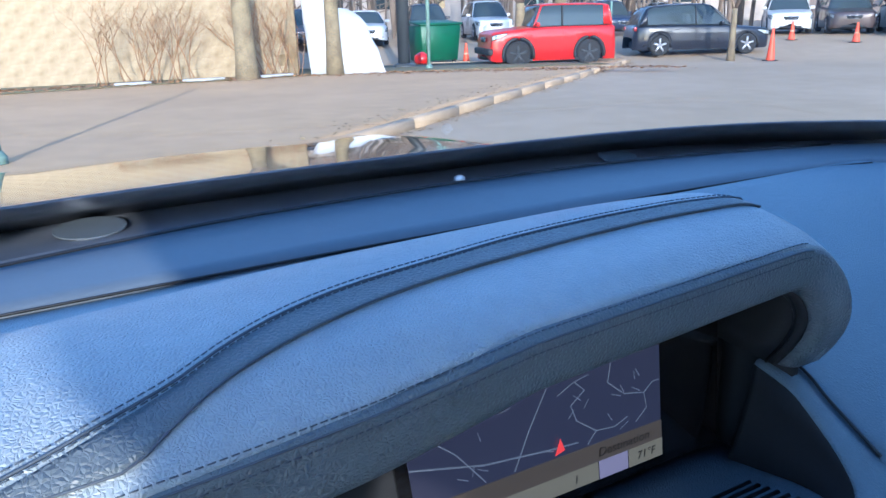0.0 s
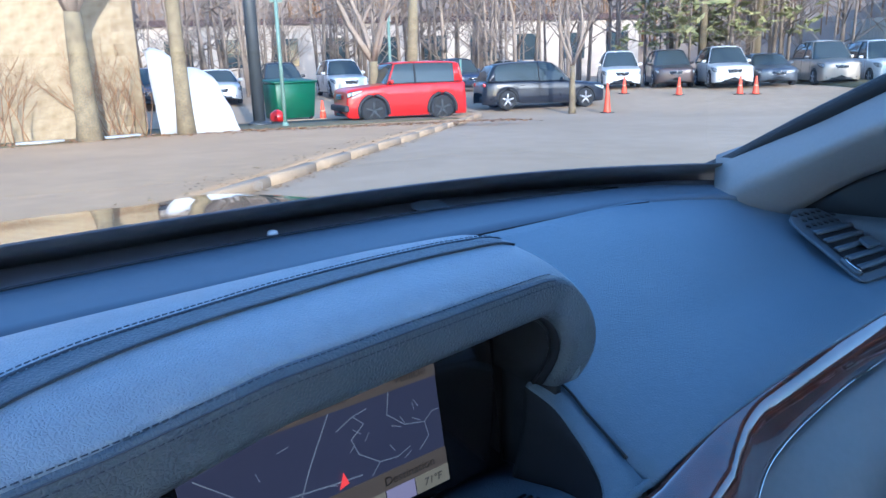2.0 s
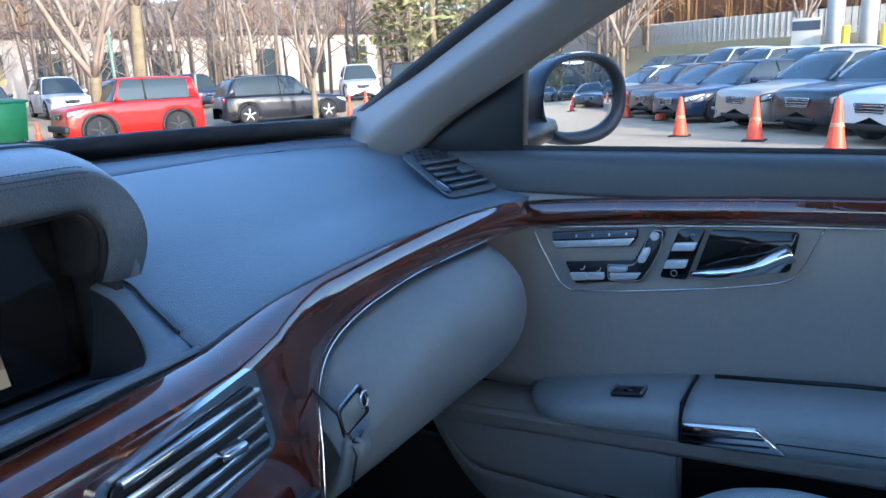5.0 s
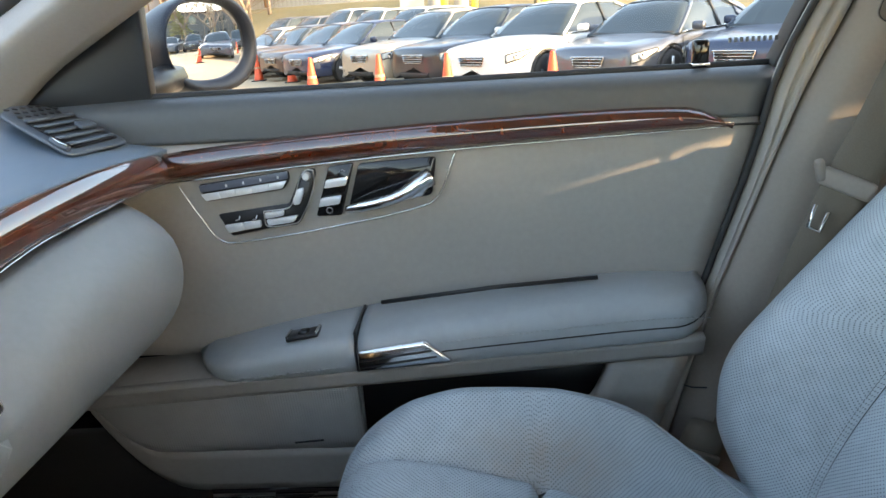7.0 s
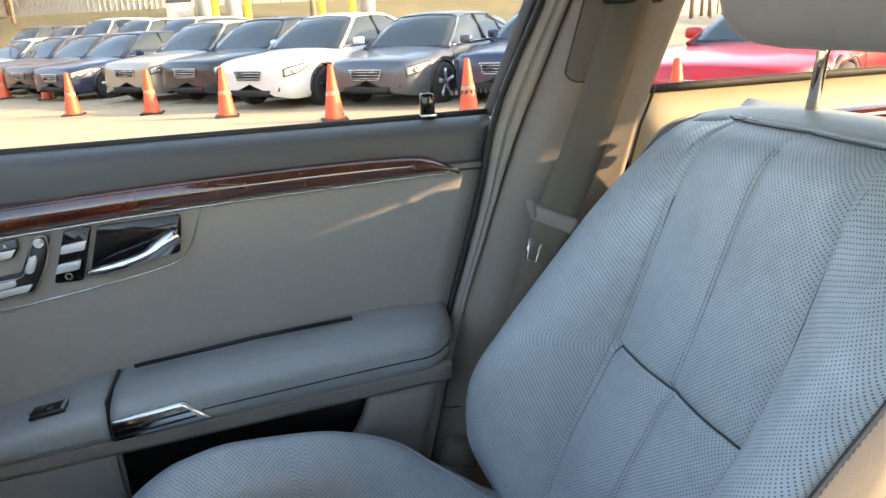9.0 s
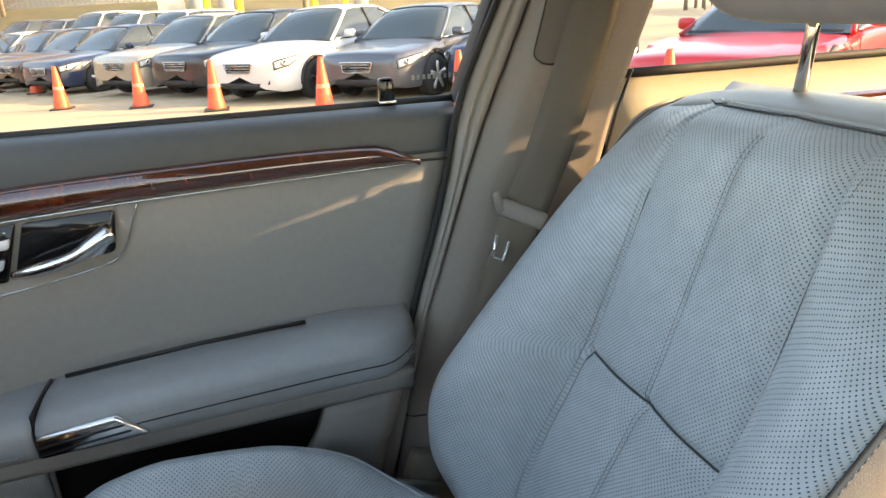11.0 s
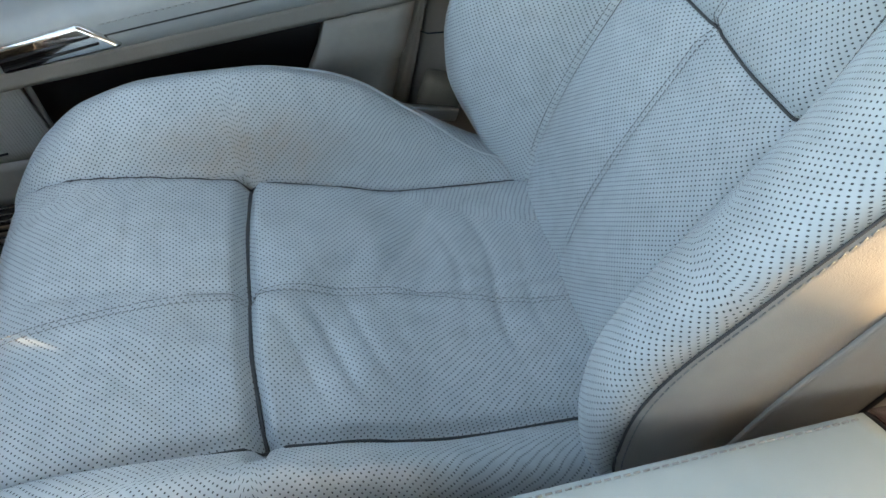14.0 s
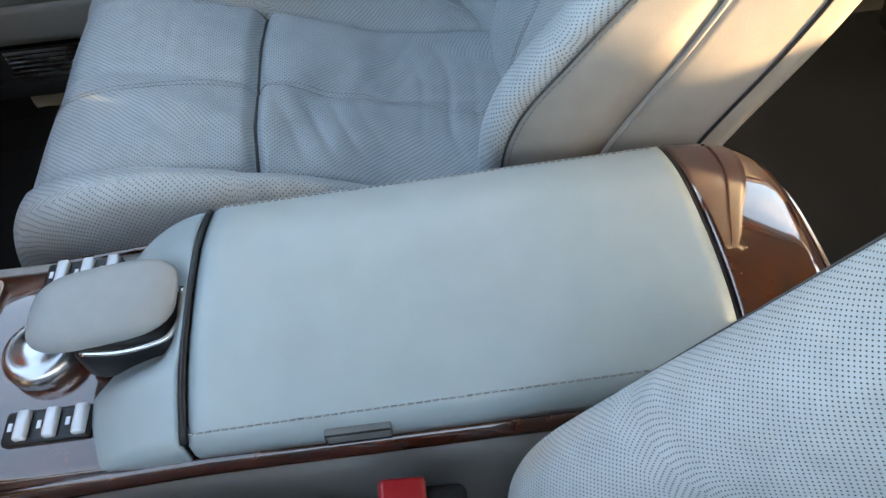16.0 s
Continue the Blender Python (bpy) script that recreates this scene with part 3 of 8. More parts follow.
    inn = spline([(0.141, 0.560, 0.974), (0.138, 0.530, 0.969), (0.133, 0.505, 0.958), (0.125, 0.482, 0.948), (0.115, 0.465, 0.940), (0.105, 0.458, 0.9365), (0.096, 0.4565, 0.935), (0.086, 0.4560, 0.934)], 30)
    low = np.array([(x - 0.012, y + 0.004, float(np.interp(y, [0.462, 0.475, 0.50, 0.53, 0.56, 0.592], [0.930, 0.927, 0.918, 0.907, 0.898, 0.893])) - 0.001) for x, y, z in inn])
    part("shoulder", sheet([[o, (o + i) / 2 + (0, 0, 0.0012), i + (0.002, 0, 0.0004), i + (-0.001, 0, -0.0025)] for o, i in zip(out, inn)], 0.004), VINYL, dash, "slate shoulder beside the screen")
    # the hollow's wall is near-black in place of its shade
    part("shoulder_wall", sheet([[i + (-0.001, 0, -0.002), i * 0.7 + w * 0.3 + (0.003, 0, 0), i * 0.3 + w * 0.7 + (0.003, 0, 0), w] for i, w in zip(inn, low)], 0.003), SHADE_LINING, dash, "hollow beside the screen, darkened for shade")
    part("seam", tube([p + np.array((0.0012, 0, 0.0012)) for p in out[2:20]], 0.0013, 5), BLACK, dash)
    # passenger side top
    prof_y = [0.449, 0.459, 0.50, 0.545, 0.60, 0.70, 0.785]
    wood_x, wood_z = [-0.15, 0.145, 0.19, 0.25, 0.32, 0.41, 0.53, 0.655, 0.71, 0.80], [0.922, 0.9335, 0.9425, 0.951, 0.956, 0.9595, 0.960, 0.9545, 0.950, 0.945]
    rows = []
    for x in np.r_[np.linspace(0.150, 0.64, 30), np.linspace(0.655, 0.79, 9)]:
        e = max(0, (x - 0.56) / 0.2)
        lift = float(curve(x, wood_x, wood_z)) - 0.943
        zs = np.array([0.944, 0.9475, 0.958, 0.973, 0.994, 1.018, 1.028]) + lift * np.array([1, 1, 0.8, 0.3, 0, 0, 0])
        zs = zs - np.array([0, 0, 0.002, 0.003, 0.004, 0.004, 0.002]) * e
        ys = np.array(prof_y) + np.array([0, 0, 0, 0, 0, 0, -0.10 * e ** 2])
        rows.append([(x, y, z) for y, z in zip(curve(np.linspace(0, 1, 28), np.linspace(0, 1, 7), ys), curve(np.linspace(0, 1, 28), np.linspace(0, 1, 7), zs))])
    part("top_panel", sheet(rows, 0.012), VINYL, dash, "blue-grey grained dashboard top")
    # strip below the windscreen, and the dark band between it and the glass
    rows, far_rows = [], []
    for x in np.linspace(-0.8, 0.8, 33):
        yb = 1.045 - 0.05 * (x / 0.8) ** 2 - 0.26 * abs(x / 0.80) ** 5
        yr = 0.770 + 0.03 * math.cos(x * 2.0) - 0.13 * max(0, (abs(x) - 0.52) / 0.28) ** 2
        ym = min(float(curve(abs(x - 0.1), [0, 0.2, 0.35, 0.62, 0.72, 0.92], [0.946, 0.936, 0.912, 0.836, 0.80, 0.72])), yb - 0.03)
        ym = max(ym, yr + 0.02)
        rows.append([(x, yr + (ym - yr) * t, 1.026 + 0.007 * math.sin(math.pi * t * 0.8)) for t in np.linspace(0, 1, 6)])
        z0 = rows[-1][-1][2]
        far_rows.append([(x, ym + 0.001 + (yb - ym) * t, z0 - 0.004 * math.sin(math.pi * t) + (1.035 - z0) * t ** 2) for t in np.linspace(0, 1, 6)])
    part("defroster_strip", sheet(rows, 0.012), STRIP, dash, "smooth slate strip along the windscreen")
    part("windscreen_band", sheet(far_rows, 0.012), COWL_BLACK, dash, "dark band at the foot of the windscreen")
    part("gap", tube([np.array(r[0]) + (0, -0.001, 0.0008) for r in rows[4:-4]], 0.0012, 5), BLACK, dash)
    part("gap", tube([np.array(r[-1]) + (0, 0.001, 0.0005) for r in rows[3:-3]], 0.0022, 5), BLACK, dash)
    rows = [[(x, 0.60 + 0.19 * t + 0.02 * math.cos(x * 2), 1.024) for t in (0, 0.5, 1)] for x in np.linspace(-0.8, 0.2, 12)]
    part("upper_base", sheet(rows, 0.008), LEATHER, dash)
    part("light_sensor", lathe([(0.0065, 0), (0.006, 0.004), (0.002, 0.006)], 16, (0.135, 0.958, 1.030)), BUTTON, dash, "small pale light sensor")
    # two thin oval patches laid on the dark band
    for x, y, w in ((-0.244, 0.972, 0.031), (0.362, 0.950, 0.026)):
        part("oval_patch", prism([(x + w * math.cos(a), y + 0.022 * math.sin(a), 1.0315 + 0.004 * math.sin(a)) for a in np.linspace(0, 2 * math.pi, 24)[:-1]], (0, 0, 0.0015)), VENT_VINYL, dash, "flat oval patch on the dark band")
    # walnut fascia: a long strip that widens round the middle vents
    wx = np.r_[np.linspace(-0.15, 0.20, 8), np.linspace(0.205, 0.30, 16), np.linspace(0.32, 0.708, 26)]
    top = curve(wx, wood_x, wood_z)
    bot = curve(wx, [-0.15, 0.205, 0.216, 0.232, 0.24, 0.276, 0.353, 0.456, 0.586, 0.708], [0.70, 0.74, 0.78, 0.825, 0.860, 0.889, 0.910, 0.918, 0.917, 0.909])
    rows = []
    for x, a, b in zip(wx, top, bot):
        row = []
        mid = min(1, max(0, (0.30 - x) / 0.13))
        mid = mid * mid * (3 - 2 * mid)
        for t in (0, 0.02, 0.045, 0.07, 0.1, 0.15, 0.22, 0.3, 0.4, 0.5, 0.6, 0.7, 0.8, 0.9, 1.0):
            z = a + (b - a) * t ** 1.8
            turn = t * radians(125)
            zl = a + (b + 0.004 - a) * (1 - math.cos(turn)) / (1 - math.cos(radians(125)))
            z = zl * (1 - mid) + z * mid
            depth = 0.452 - 0.017 * math.sin(turn) * (1 - mid) - 0.14 * max(0, 0.935 - 0.03 - z) - mid * 0.037 * math.sin(min(1, max(0, a - z) / 0.014) * math.pi / 2) ** 0.5
            row.append((x, depth - 0.030 * max(0, 0.25 - x) * 2, z))
        rows.append(row)
    part("wood_fascia", sheet(rows, 0.008, to=(0, 1, 0)), WOOD, dash, "glossy walnut burl fascia")
    line = [np.array(r[-1]) + (0, -0.001, 0) for r in rows if r[0][0] > 0.2]
    part("chrome_line", tube(line, 0.0009, 6), CHROME, dash, "thin chrome line under the walnut")
    # middle air vent
    vent = part("air_vent", prism(round_outline([(0.158, 0.927), (0.168, 0.863), (0.148, 0.852), (0.03, 0.835), (0.02, 0.905), (0.10, 0.918)], 0.008), (0, 0, 0.006)), SATIN, dash, "satin silver frame of the air vent")
    for v in vent.data.vertices:
        x, z, d = v.co
        v.co = (x, 0.4135 - d - 0.10 * max(0, 0.905 - z) - 0.05 * (0.25 - x), z)
    inner = part("vent_mouth", prism(round_outline([(0.150, 0.917), (0.159, 0.867), (0.145, 0.860), (0.036, 0.845), (0.028, 0.900), (0.10, 0.911)], 0.006), (0, 0, 0.002)), BLACK, vent)
    for v in inner.data.vertices:
        x, z, d = v.co
        v.co = (x, 0.406 - d - 0.10 * max(0, 0.905 - z) - 0.05 * (0.25 - x), z)
    for k in range(5):
        z = 0.865 + 0.0115 * k
        pts = [(x, 0.401 - 0.10 * max(0, 0.905 - z) - 0.05 * (0.25 - x), z + 0.12 * (x - 0.15) * 0.6) for x in (0.034, 0.09, 0.152)]
        part("slat", tube(pts, 0.0032, 6), SATIN, vent)
    part("vent_tab", box((0.022, 0.014, 0.008), (0.115, 0.388, 0.885), 0.003), SATIN, vent, "silver tab of the air vent")
    # glove box side of the dashboard, bulging towards the seat
    gx = np.r_[np.linspace(0.236, 0.60, 26), np.linspace(0.615, 0.715, 14)]
    rows = []
    for x in gx:
        e = max(0, (x - 0.56) / 0.155)
        sh_ = 0.115 * e ** 2.2
        zt = float(curve(x, [0.2, 0.24, 0.276, 0.353, 0.456, 0.586, 0.72], [0.80, 0.862, 0.888, 0.9085, 0.9165, 0.915, 0.908]))
        ctrl = [(0.447, zt), (0.432, zt - 0.008), (0.408 , zt - 0.026), (0.389, zt - 0.052), (0.384, 0.835), (0.390, 0.803), (0.404, 0.778), (0.428, 0.756), (0.47, 0.742), (0.56, 0.735), (0.66, 0.73)]
        row = spline(ctrl, 30)
        row = [(x, min(y + sh_ * (1 if y < 0.5 else 0), 0.66), z + 0.012 * e * (0.85 - z) / 0.1) for y, z in row]
        rows.append(row)
    part("glove_box", sheet(rows, 0.01, to=(0, 1, 0)), GLOVE, dash, "grey glove box lid with rounded edges")
    quad = [(0.221, 0.867), (0.254, 0.878), (0.263, 0.849), (0.226, 0.839)]
    mid_q = np.mean(quad, axis=0)
    def catch_at(k, d):
        return [(x, 0.3845 + 0.06 * abs(z - 0.845) - d, z) for x, z in round_outline([tuple(mid_q + (np.array(p) - mid_q) * k) for p in quad], 0.004)]
    lock = part("glove_lock", prism(catch_at(1.0, 0.0), (0, -0.0022, 0)), SATIN, dash, "glove box catch with a key hole")
    part("catch_recess", prism(catch_at(0.90, 0.0016), (0, -0.0012, 0)), BLACK, lock, "dark recess round the catch")
    part("catch_plate", prism([(x - 0.003, y, z) for x, y, z in catch_at(0.74, 0.0022)], (0, -0.0016, 0), 0.0005, 1), GLOVE, lock)
    part("catch_ring", tube([(0.2515 + 0.0050 * math.cos(a), 0.3800, 0.8650 + 0.0075 * math.sin(a)) for a in np.linspace(0, 2 * math.pi, 17)], 0.0014, 6), CHROME, lock)
    part("gap", tube([(0.2325, 0.421, 0.875), (0.238, 0.392, 0.848), (0.237, 0.381, 0.82), (0.232, 0.385, 0.79)], 0.0014, 5), BLACK, dash)
    # centre stack below the vents
    rows = [[(x, 0.40 - 0.35 * max(0, 0.80 - z) * 0.6, z) for z in np.linspace(0.80, 0.50, 8)] for x in np.linspace(-0.16, 0.205, 8)]
    part("centre_stack", sheet(rows, 0.02, to=(0, 1, 0)), WOOD, dash, "walnut centre stack")
    key = part("button_plate", box((0.05, 0.012, 0.03), (0.168, 0.386, 0.797), 0.003, (0, -8, 0)), BLACK, dash)
    part("button", box((0.03, 0.012, 0.02), (0.172, 0.380, 0.785), 0.003, (0, -8, 0)), BUTTON, key, "silver button")
    # side vent at the windscreen corner
    SV = lambda u, v, d=0.0: np.array((0.617, 0.500, 0.9745)) + u * np.array((0.098, -0.004, -0.004)) + v * np.array((0.046, 0.083, 0.029)) + np.array((0, -0.004, 0.010)) * d
    sv = part("side_vent", prism([SV(u, v, -0.32) for u, v in round_outline([(-0.16, -0.12), (1.14, -0.14), (1.12, 0.5), (0.98, 1.42), (0.3, 1.55), (-0.12, 1.30)], 0.16)], (0, -0.001, 0.004), 0.0015), VENT_VINYL, dash, "slate side air vent at the windscreen's corner")
    part("vent_mouth", prism([SV(u, v, 0.20) for u, v in round_outline([(0.0, 0.0), (1.0, 0.0), (0.97, 0.92), (0.0, 0.92)], 0.05)], (0, 0, 0.001)), BLACK, sv, "dark mouth of the side vent")
    for k in range(5):
        v = 0.04 + 0.20 * k
        rows_ = [[SV(u, v + 0.10 * s_, 0.35 + 0.25 * (1 - abs(s_ - 0.4))) for s_ in (0, 0.5, 1.0)] for u in np.linspace(0.01, 0.97, 6)]
        part("slat", sheet(rows_, 0.002), VENT_VINYL, sv)
    part("vent_tab", prism([SV(u, v, 0.75) for u, v in round_outline([(0.52, 0.30), (0.86, 0.30), (0.84, 0.50), (0.54, 0.50)], 0.04)], (0, -0.001, 0.004), 0.001), VENT_VINYL, sv)
    wheel_ = part("thumb_wheel", tube([SV(-0.10 - 0.03 * math.sin(t_ * math.pi), 0.30 - 0.32 * t_, 0.35) for t_ in np.linspace(0, 1, 7)], 0.0032, 6), VENT_VINYL, sv)
    part("chrome_edge", tube([SV(-0.125 - 0.03 * math.sin(t_ * math.pi), 0.28 - 0.28 * t_, 0.72) for t_ in np.linspace(0, 1, 7)], 0.0008, 5), CHROME, wheel_)
    for j in range(3):
        for i in range(6 - (j > 1)):
            c = SV(0.05 + 0.155 * i + 0.075 * (j % 2), 1.06 + 0.14 * j, 0.30)
            part("vent_cell", prism([c + d for d in (np.array((-0.0042, 0.0, 0.0)), np.array((0.0009, -0.0034, -0.0012)), np.array((0.0042, 0.0, 0.0)), np.array((-0.0009, 0.0034, 0.0012)))], (0, 0, 0.0012)), BLACK, sv)
    return dash


MAP_BG = glow("map_ground", (0.20, 0.19, 0.28), 0.042)
MAP_ROAD = glow("map_road", (0.75, 0.75, 0.78), 0.045)
MAP_BAR = glow("screen_bar", (0.42, 0.30, 0.20), 0.045)
MAP_TAN = glow("screen_tan", (0.72, 0.58, 0.36), 0.06)
MAP_PINK = glow("screen_pink", (0.75, 0.60, 0.72), 0.08)
MAP_RED = glow("map_arrow", (0.8, 0.05, 0.04), 0.3)
SLATE_SWITCH = mat("slate_switch", (0.11, 0.13, 0.17), 0.4, vary=0.05)
INK = mat("screen_ink", (0.03, 0.024, 0.02), 0.5, vary=0.0)


def screen():
    """The lit map display in the dashboard."""
    disp = thing("display", "lit car display with a street map and menu bars", "screen", (0.0, 0.575, 0.94))
    # the screen leans: its right edge runs from (0.064, 1.014) to (0.077, 0.910)
    def at(u, v, d=0.0):
        return (-0.125 + 0.189 * u + 0.012 * (1 - v) * (1 if u > 0.5 else 1), 0.578 - d, 0.912 + 0.102 * v)
    def plate(u0, v0, u1, v1, d, material, name, label=""):
        return part(name, prism([at(u0, v0, d), at(u1, v0, d), at(u1, v1, d), at(u0, v1, d)], (0, -0.0006, 0)), material, disp, label)
    part("bezel", prism([at(-0.04, -0.10, -0.004), at(1.30, -0.10, -0.004), at(1.30, 1.22, -0.004), at(-0.04, 1.22, -0.004)], (0, -0.003, 0)), GLOSS_BLACK, disp, "black glass surround")
    plate(0, 0.14, 1, 0.88, 0.0, MAP_BG, "map", "street map")
    plate(0, 0.86, 1, 1.0, 0.0008, MAP_BAR, "menu_bar", "brown menu bar")
    plate(0, 0.14, 1, 0.28, 0.0008, MAP_BAR, "menu_bar", "brown menu bar")
    plate(0, 0.0, 0.70, 0.14, 0.0008, MAP_TAN, "status_bar")
    plate(0.705, 0.0, 0.835, 0.14, 0.0010, MAP_PINK, "status_bar")
    plate(0.84, 0.0, 1.0, 0.14, 0.0012, MAP_TAN, "status_bar")
    m = lambda u, v: Matrix.Translation(at(u, v, 0.0022)) @ pose(0, 0, 0, 90, 0, 0)
    words("Vehicle", 0.0096, m(0.88, 0.93), INK, disp)
    words("Telephone", 0.0096, m(0.50, 0.93), INK, disp)
    words("Radio", 0.0096, m(0.06, 0.93), INK, disp)
    words("Destination", 0.0096, m(0.82, 0.21), INK, disp)
    words("00000", 0.0078, m(0.60, 1.09), MAP_ROAD, disp)
    words("71°F", 0.0088, m(0.92, 0.07), INK, disp)
    words("1", 0.0088, m(0.60, 0.07), INK, disp)
    rnd = random.Random(4)
    def road(pts, r=0.0004):
        part("map_road", tube([at(u, v, 0.0014) for u, v in pts], r, 4), MAP_ROAD, disp)
    road([(0.0, 0.55), (0.25, 0.42), (0.5, 0.36), (0.62, 0.34)], 0.0006)
    road([(0.36, 0.3), (0.43, 0.55), (0.53, 0.86)], 0.0005)
    road([(0.25, 0.3), (0.16, 0.55), (0.05, 0.75)])
    road([(0.78, 0.86), (0.76, 0.70), (0.83, 0.58), (0.92, 0.54), (0.93, 0.42), (0.88, 0.34)])
    road([(0.55, 0.72), (0.62, 0.78), (0.68, 0.80)])
    road([(0.92, 0.54), (0.96, 0.6), (0.99, 0.6)])
    road([(0.62, 0.5), (0.70, 0.38), (0.78, 0.36), (0.84, 0.40)])
    road([(0.62, 0.5), (0.60, 0.62), (0.66, 0.70), (0.62, 0.78)])
    road([(0.70, 0.38), (0.66, 0.30)])
    for k in range(16):
        u, v = rnd.uniform(0.05, 0.95), rnd.uniform(0.32, 0.82)
        a = rnd.uniform(0, 6.28)
        road([(u, v), (u + 0.045 * math.cos(a), v + 0.06 * math.sin(a))], 0.0003)
    part("map_arrow", prism([at(0.52, 0.31, 0.002), at(0.56, 0.33, 0.002), at(0.545, 0.42, 0.002)], (0, -0.0005, 0)), MAP_RED, disp, "red position arrow")
    # unreadable counter above the picture
    for k in range(5):
        u = 0.80 + 0.026 * k
        part("digit_bar", tube([at(u, 1.05, 0.001), at(u + 0.016, 1.05, 0.001), at(u + 0.016, 1.14, 0.001), at(u, 1.14, 0.001), at(u, 1.05, 0.001)], 0.0004, 4), MAP_ROAD, disp)


# ---- doors ----
def xd(y, z=0.9):
    """How far out the door's inner face lies."""
    return 0.731 + 0.022 * y + (0.02 * (z - 0.9) if z > 0.9 else 0.0)


def rear_edge(z):
    return -0.321 + (1.015 - z) * 0.29


def on_door(pts, d):
    return [(xd(y, z) - d, y, z) for y, z in pts]


def door_plate(name, pts, parent, material, d=0.002, t=0.003, r=0.004, label="", bevel=0.0008):
    out = round_outline(pts, r)
    return part(name, prism(on_door(out, d), (-t, 0, 0), bevel, 1), material, parent, label)


def front_door():
    door = thing("front_door", "closed grey car door with walnut strip", "car door", (0.75, 0.1, 0.7))
    ys = np.linspace(0, 1, 40)
    def col(z, yf=0.60):
        return yf + (rear_edge(z) + 0.002 - yf) * ys
    def panel(name, ctrl, material, label="", n=20, yf=0.60, thick=0.012, parent=door):
        sec = spline(ctrl, n)
        rows = []
        for k in range(len(ys)):
            row = []
            for dx, z in sec:
                y = float(col(z, yf)[k])
                row.append((xd(y, 0.9) + dx, y, z))
            rows.append(row)
        return part(name, sheet(rows, thick, to=(1, 0, 0)), material, parent, label)
    # dark padded sill under the window, its line falling a little to the front
    panel("sill_pad", [(0.052, 1.008), (0.040, 1.0125), (0.022, 1.009), (0.010, 0.998), (0.006, 0.98), (0.004, 0.955)], UPPER_VINYL, "dark padded window sill", 18)
    # main panel
    panel("panel", [(0.006, 0.955), (0.004, 0.90), (0.004, 0.82), (0.002, 0.76), (-0.002, 0.70), (-0.006, 0.66)], DOOR_VINYL, "smooth grey door panel", 14, 0.84)
    # walnut strip
    wy = np.linspace(0.478, -0.262, 44)
    up = curve(-wy, [-0.478, -0.467, -0.29, -0.075, 0.133, 0.205, 0.235, 0.262], [0.938, 0.9425, 0.958, 0.969, 0.9735, 0.972, 0.964, 0.9485])
    lo = curve(-wy, [-0.478, -0.458, -0.296, -0.077, 0.133, 0.262], [0.905, 0.907, 0.921, 0.935, 0.943, 0.9475])
    rows = [[(xd(y) - 0.004 - 0.012 * math.sin(math.pi * t) ** 0.7, y, b + (a - b) * t) for t in np.linspace(0, 1, 9)] for y, a, b in zip(wy, up, lo)]
    part("wood_strip", sheet(rows, 0.004, to=(1, 0, 0)), WOOD, door, "glossy walnut burl strip")
    part("chrome_line", tube([(xd(y) - 0.005, y, b - 0.0015) for y, b in zip(wy, lo)], 0.0013, 6), CHROME, door, "thin chrome line under the walnut")
    part("gap", tube([(xd(y) - 0.003, y, 0.9475 + (y + 0.262) * 0.0) for y in np.linspace(-0.262, -0.30, 4)], 0.0015, 4), BLACK, door)
    # chrome framed control field
    line = spline(on_door([(0.440, 0.902), (0.428, 0.878), (0.413, 0.851), (0.399, 0.829), (0.383, 0.8205), (0.34, 0.824), (0.232, 0.839), (0.135, 0.857), (0.107, 0.866), (0.092, 0.884), (0.082, 0.908), (0.073, 0.931)], 0.0), 60)
    part("chrome_line", tube(line, 0.0011, 6), CHROME, door, "thin chrome line round the controls")
    mem = door_plate("memory_switch", [(0.4125, 0.9025), (0.290, 0.9165), (0.2895, 0.904), (0.299, 0.8915), (0.405, 0.879)], door, BLACK, 0.0, 0.002)
    door_plate("memory_base", [(0.4115, 0.9008), (0.2915, 0.9148), (0.2915, 0.9055), (0.410, 0.8918)], mem, SLATE_SWITCH, 0.002, 0.0015, 0.0005, "slate plate with pale marks")
    left, right = (0.4095, 0.8895, 0.4035, 0.8812), (0.2930, 0.9032, 0.3000, 0.8935)
    across = lambda f: [left[i] + (right[i] - left[i]) * f for i in range(4)]
    for k in range(5):
        (a0, b0, c0, d0), (a1, b1, c1, d1) = across(k / 5 + 0.003), across((k + 1) / 5 - 0.003)
        door_plate("button", [(a0, b0), (a1, b1), (c1, d1), (c0, d0)], mem, BUTTON, 0.003, 0.004, 0.0008, "silver button")
        if k:
            ym = (a0 + a1) / 2
            part("digit_bar", box((0.0008, 0.0022, 0.0034), (xd(ym) - 0.0040, ym, (b0 + b1) / 2 + 0.0062)), BUTTON, mem)
    seat_sw = door_plate("seat_switch", [(0.392, 0.8615), (0.3285, 0.8685), (0.2938, 0.8725), (0.2725, 0.9140), (0.2555, 0.9185), (0.2540, 0.9105), (0.2755, 0.8575), (0.285, 0.8435), (0.3282, 0.8395), (0.3764, 0.8310)], door, BLACK, 0.0, 0.003)
    loop = spline([(xd(y) - 0.0036, y, z) for y, z in ((0.329, 0.8632), (0.2960, 0.8664), (0.2900, 0.8720), (0.2713, 0.9120), (0.2650, 0.9160), (0.2577, 0.9150), (0.2570, 0.9083), (0.2811, 0.8508), (0.2870, 0.8455), (0.3240, 0.8420), (0.3292, 0.8450), (0.3296, 0.8600), (0.329, 0.8632))], 70)
    part("switch_rim", tube(loop, 0.0008, 5), SATIN, seat_sw, "silver line round the seat-shaped buttons")
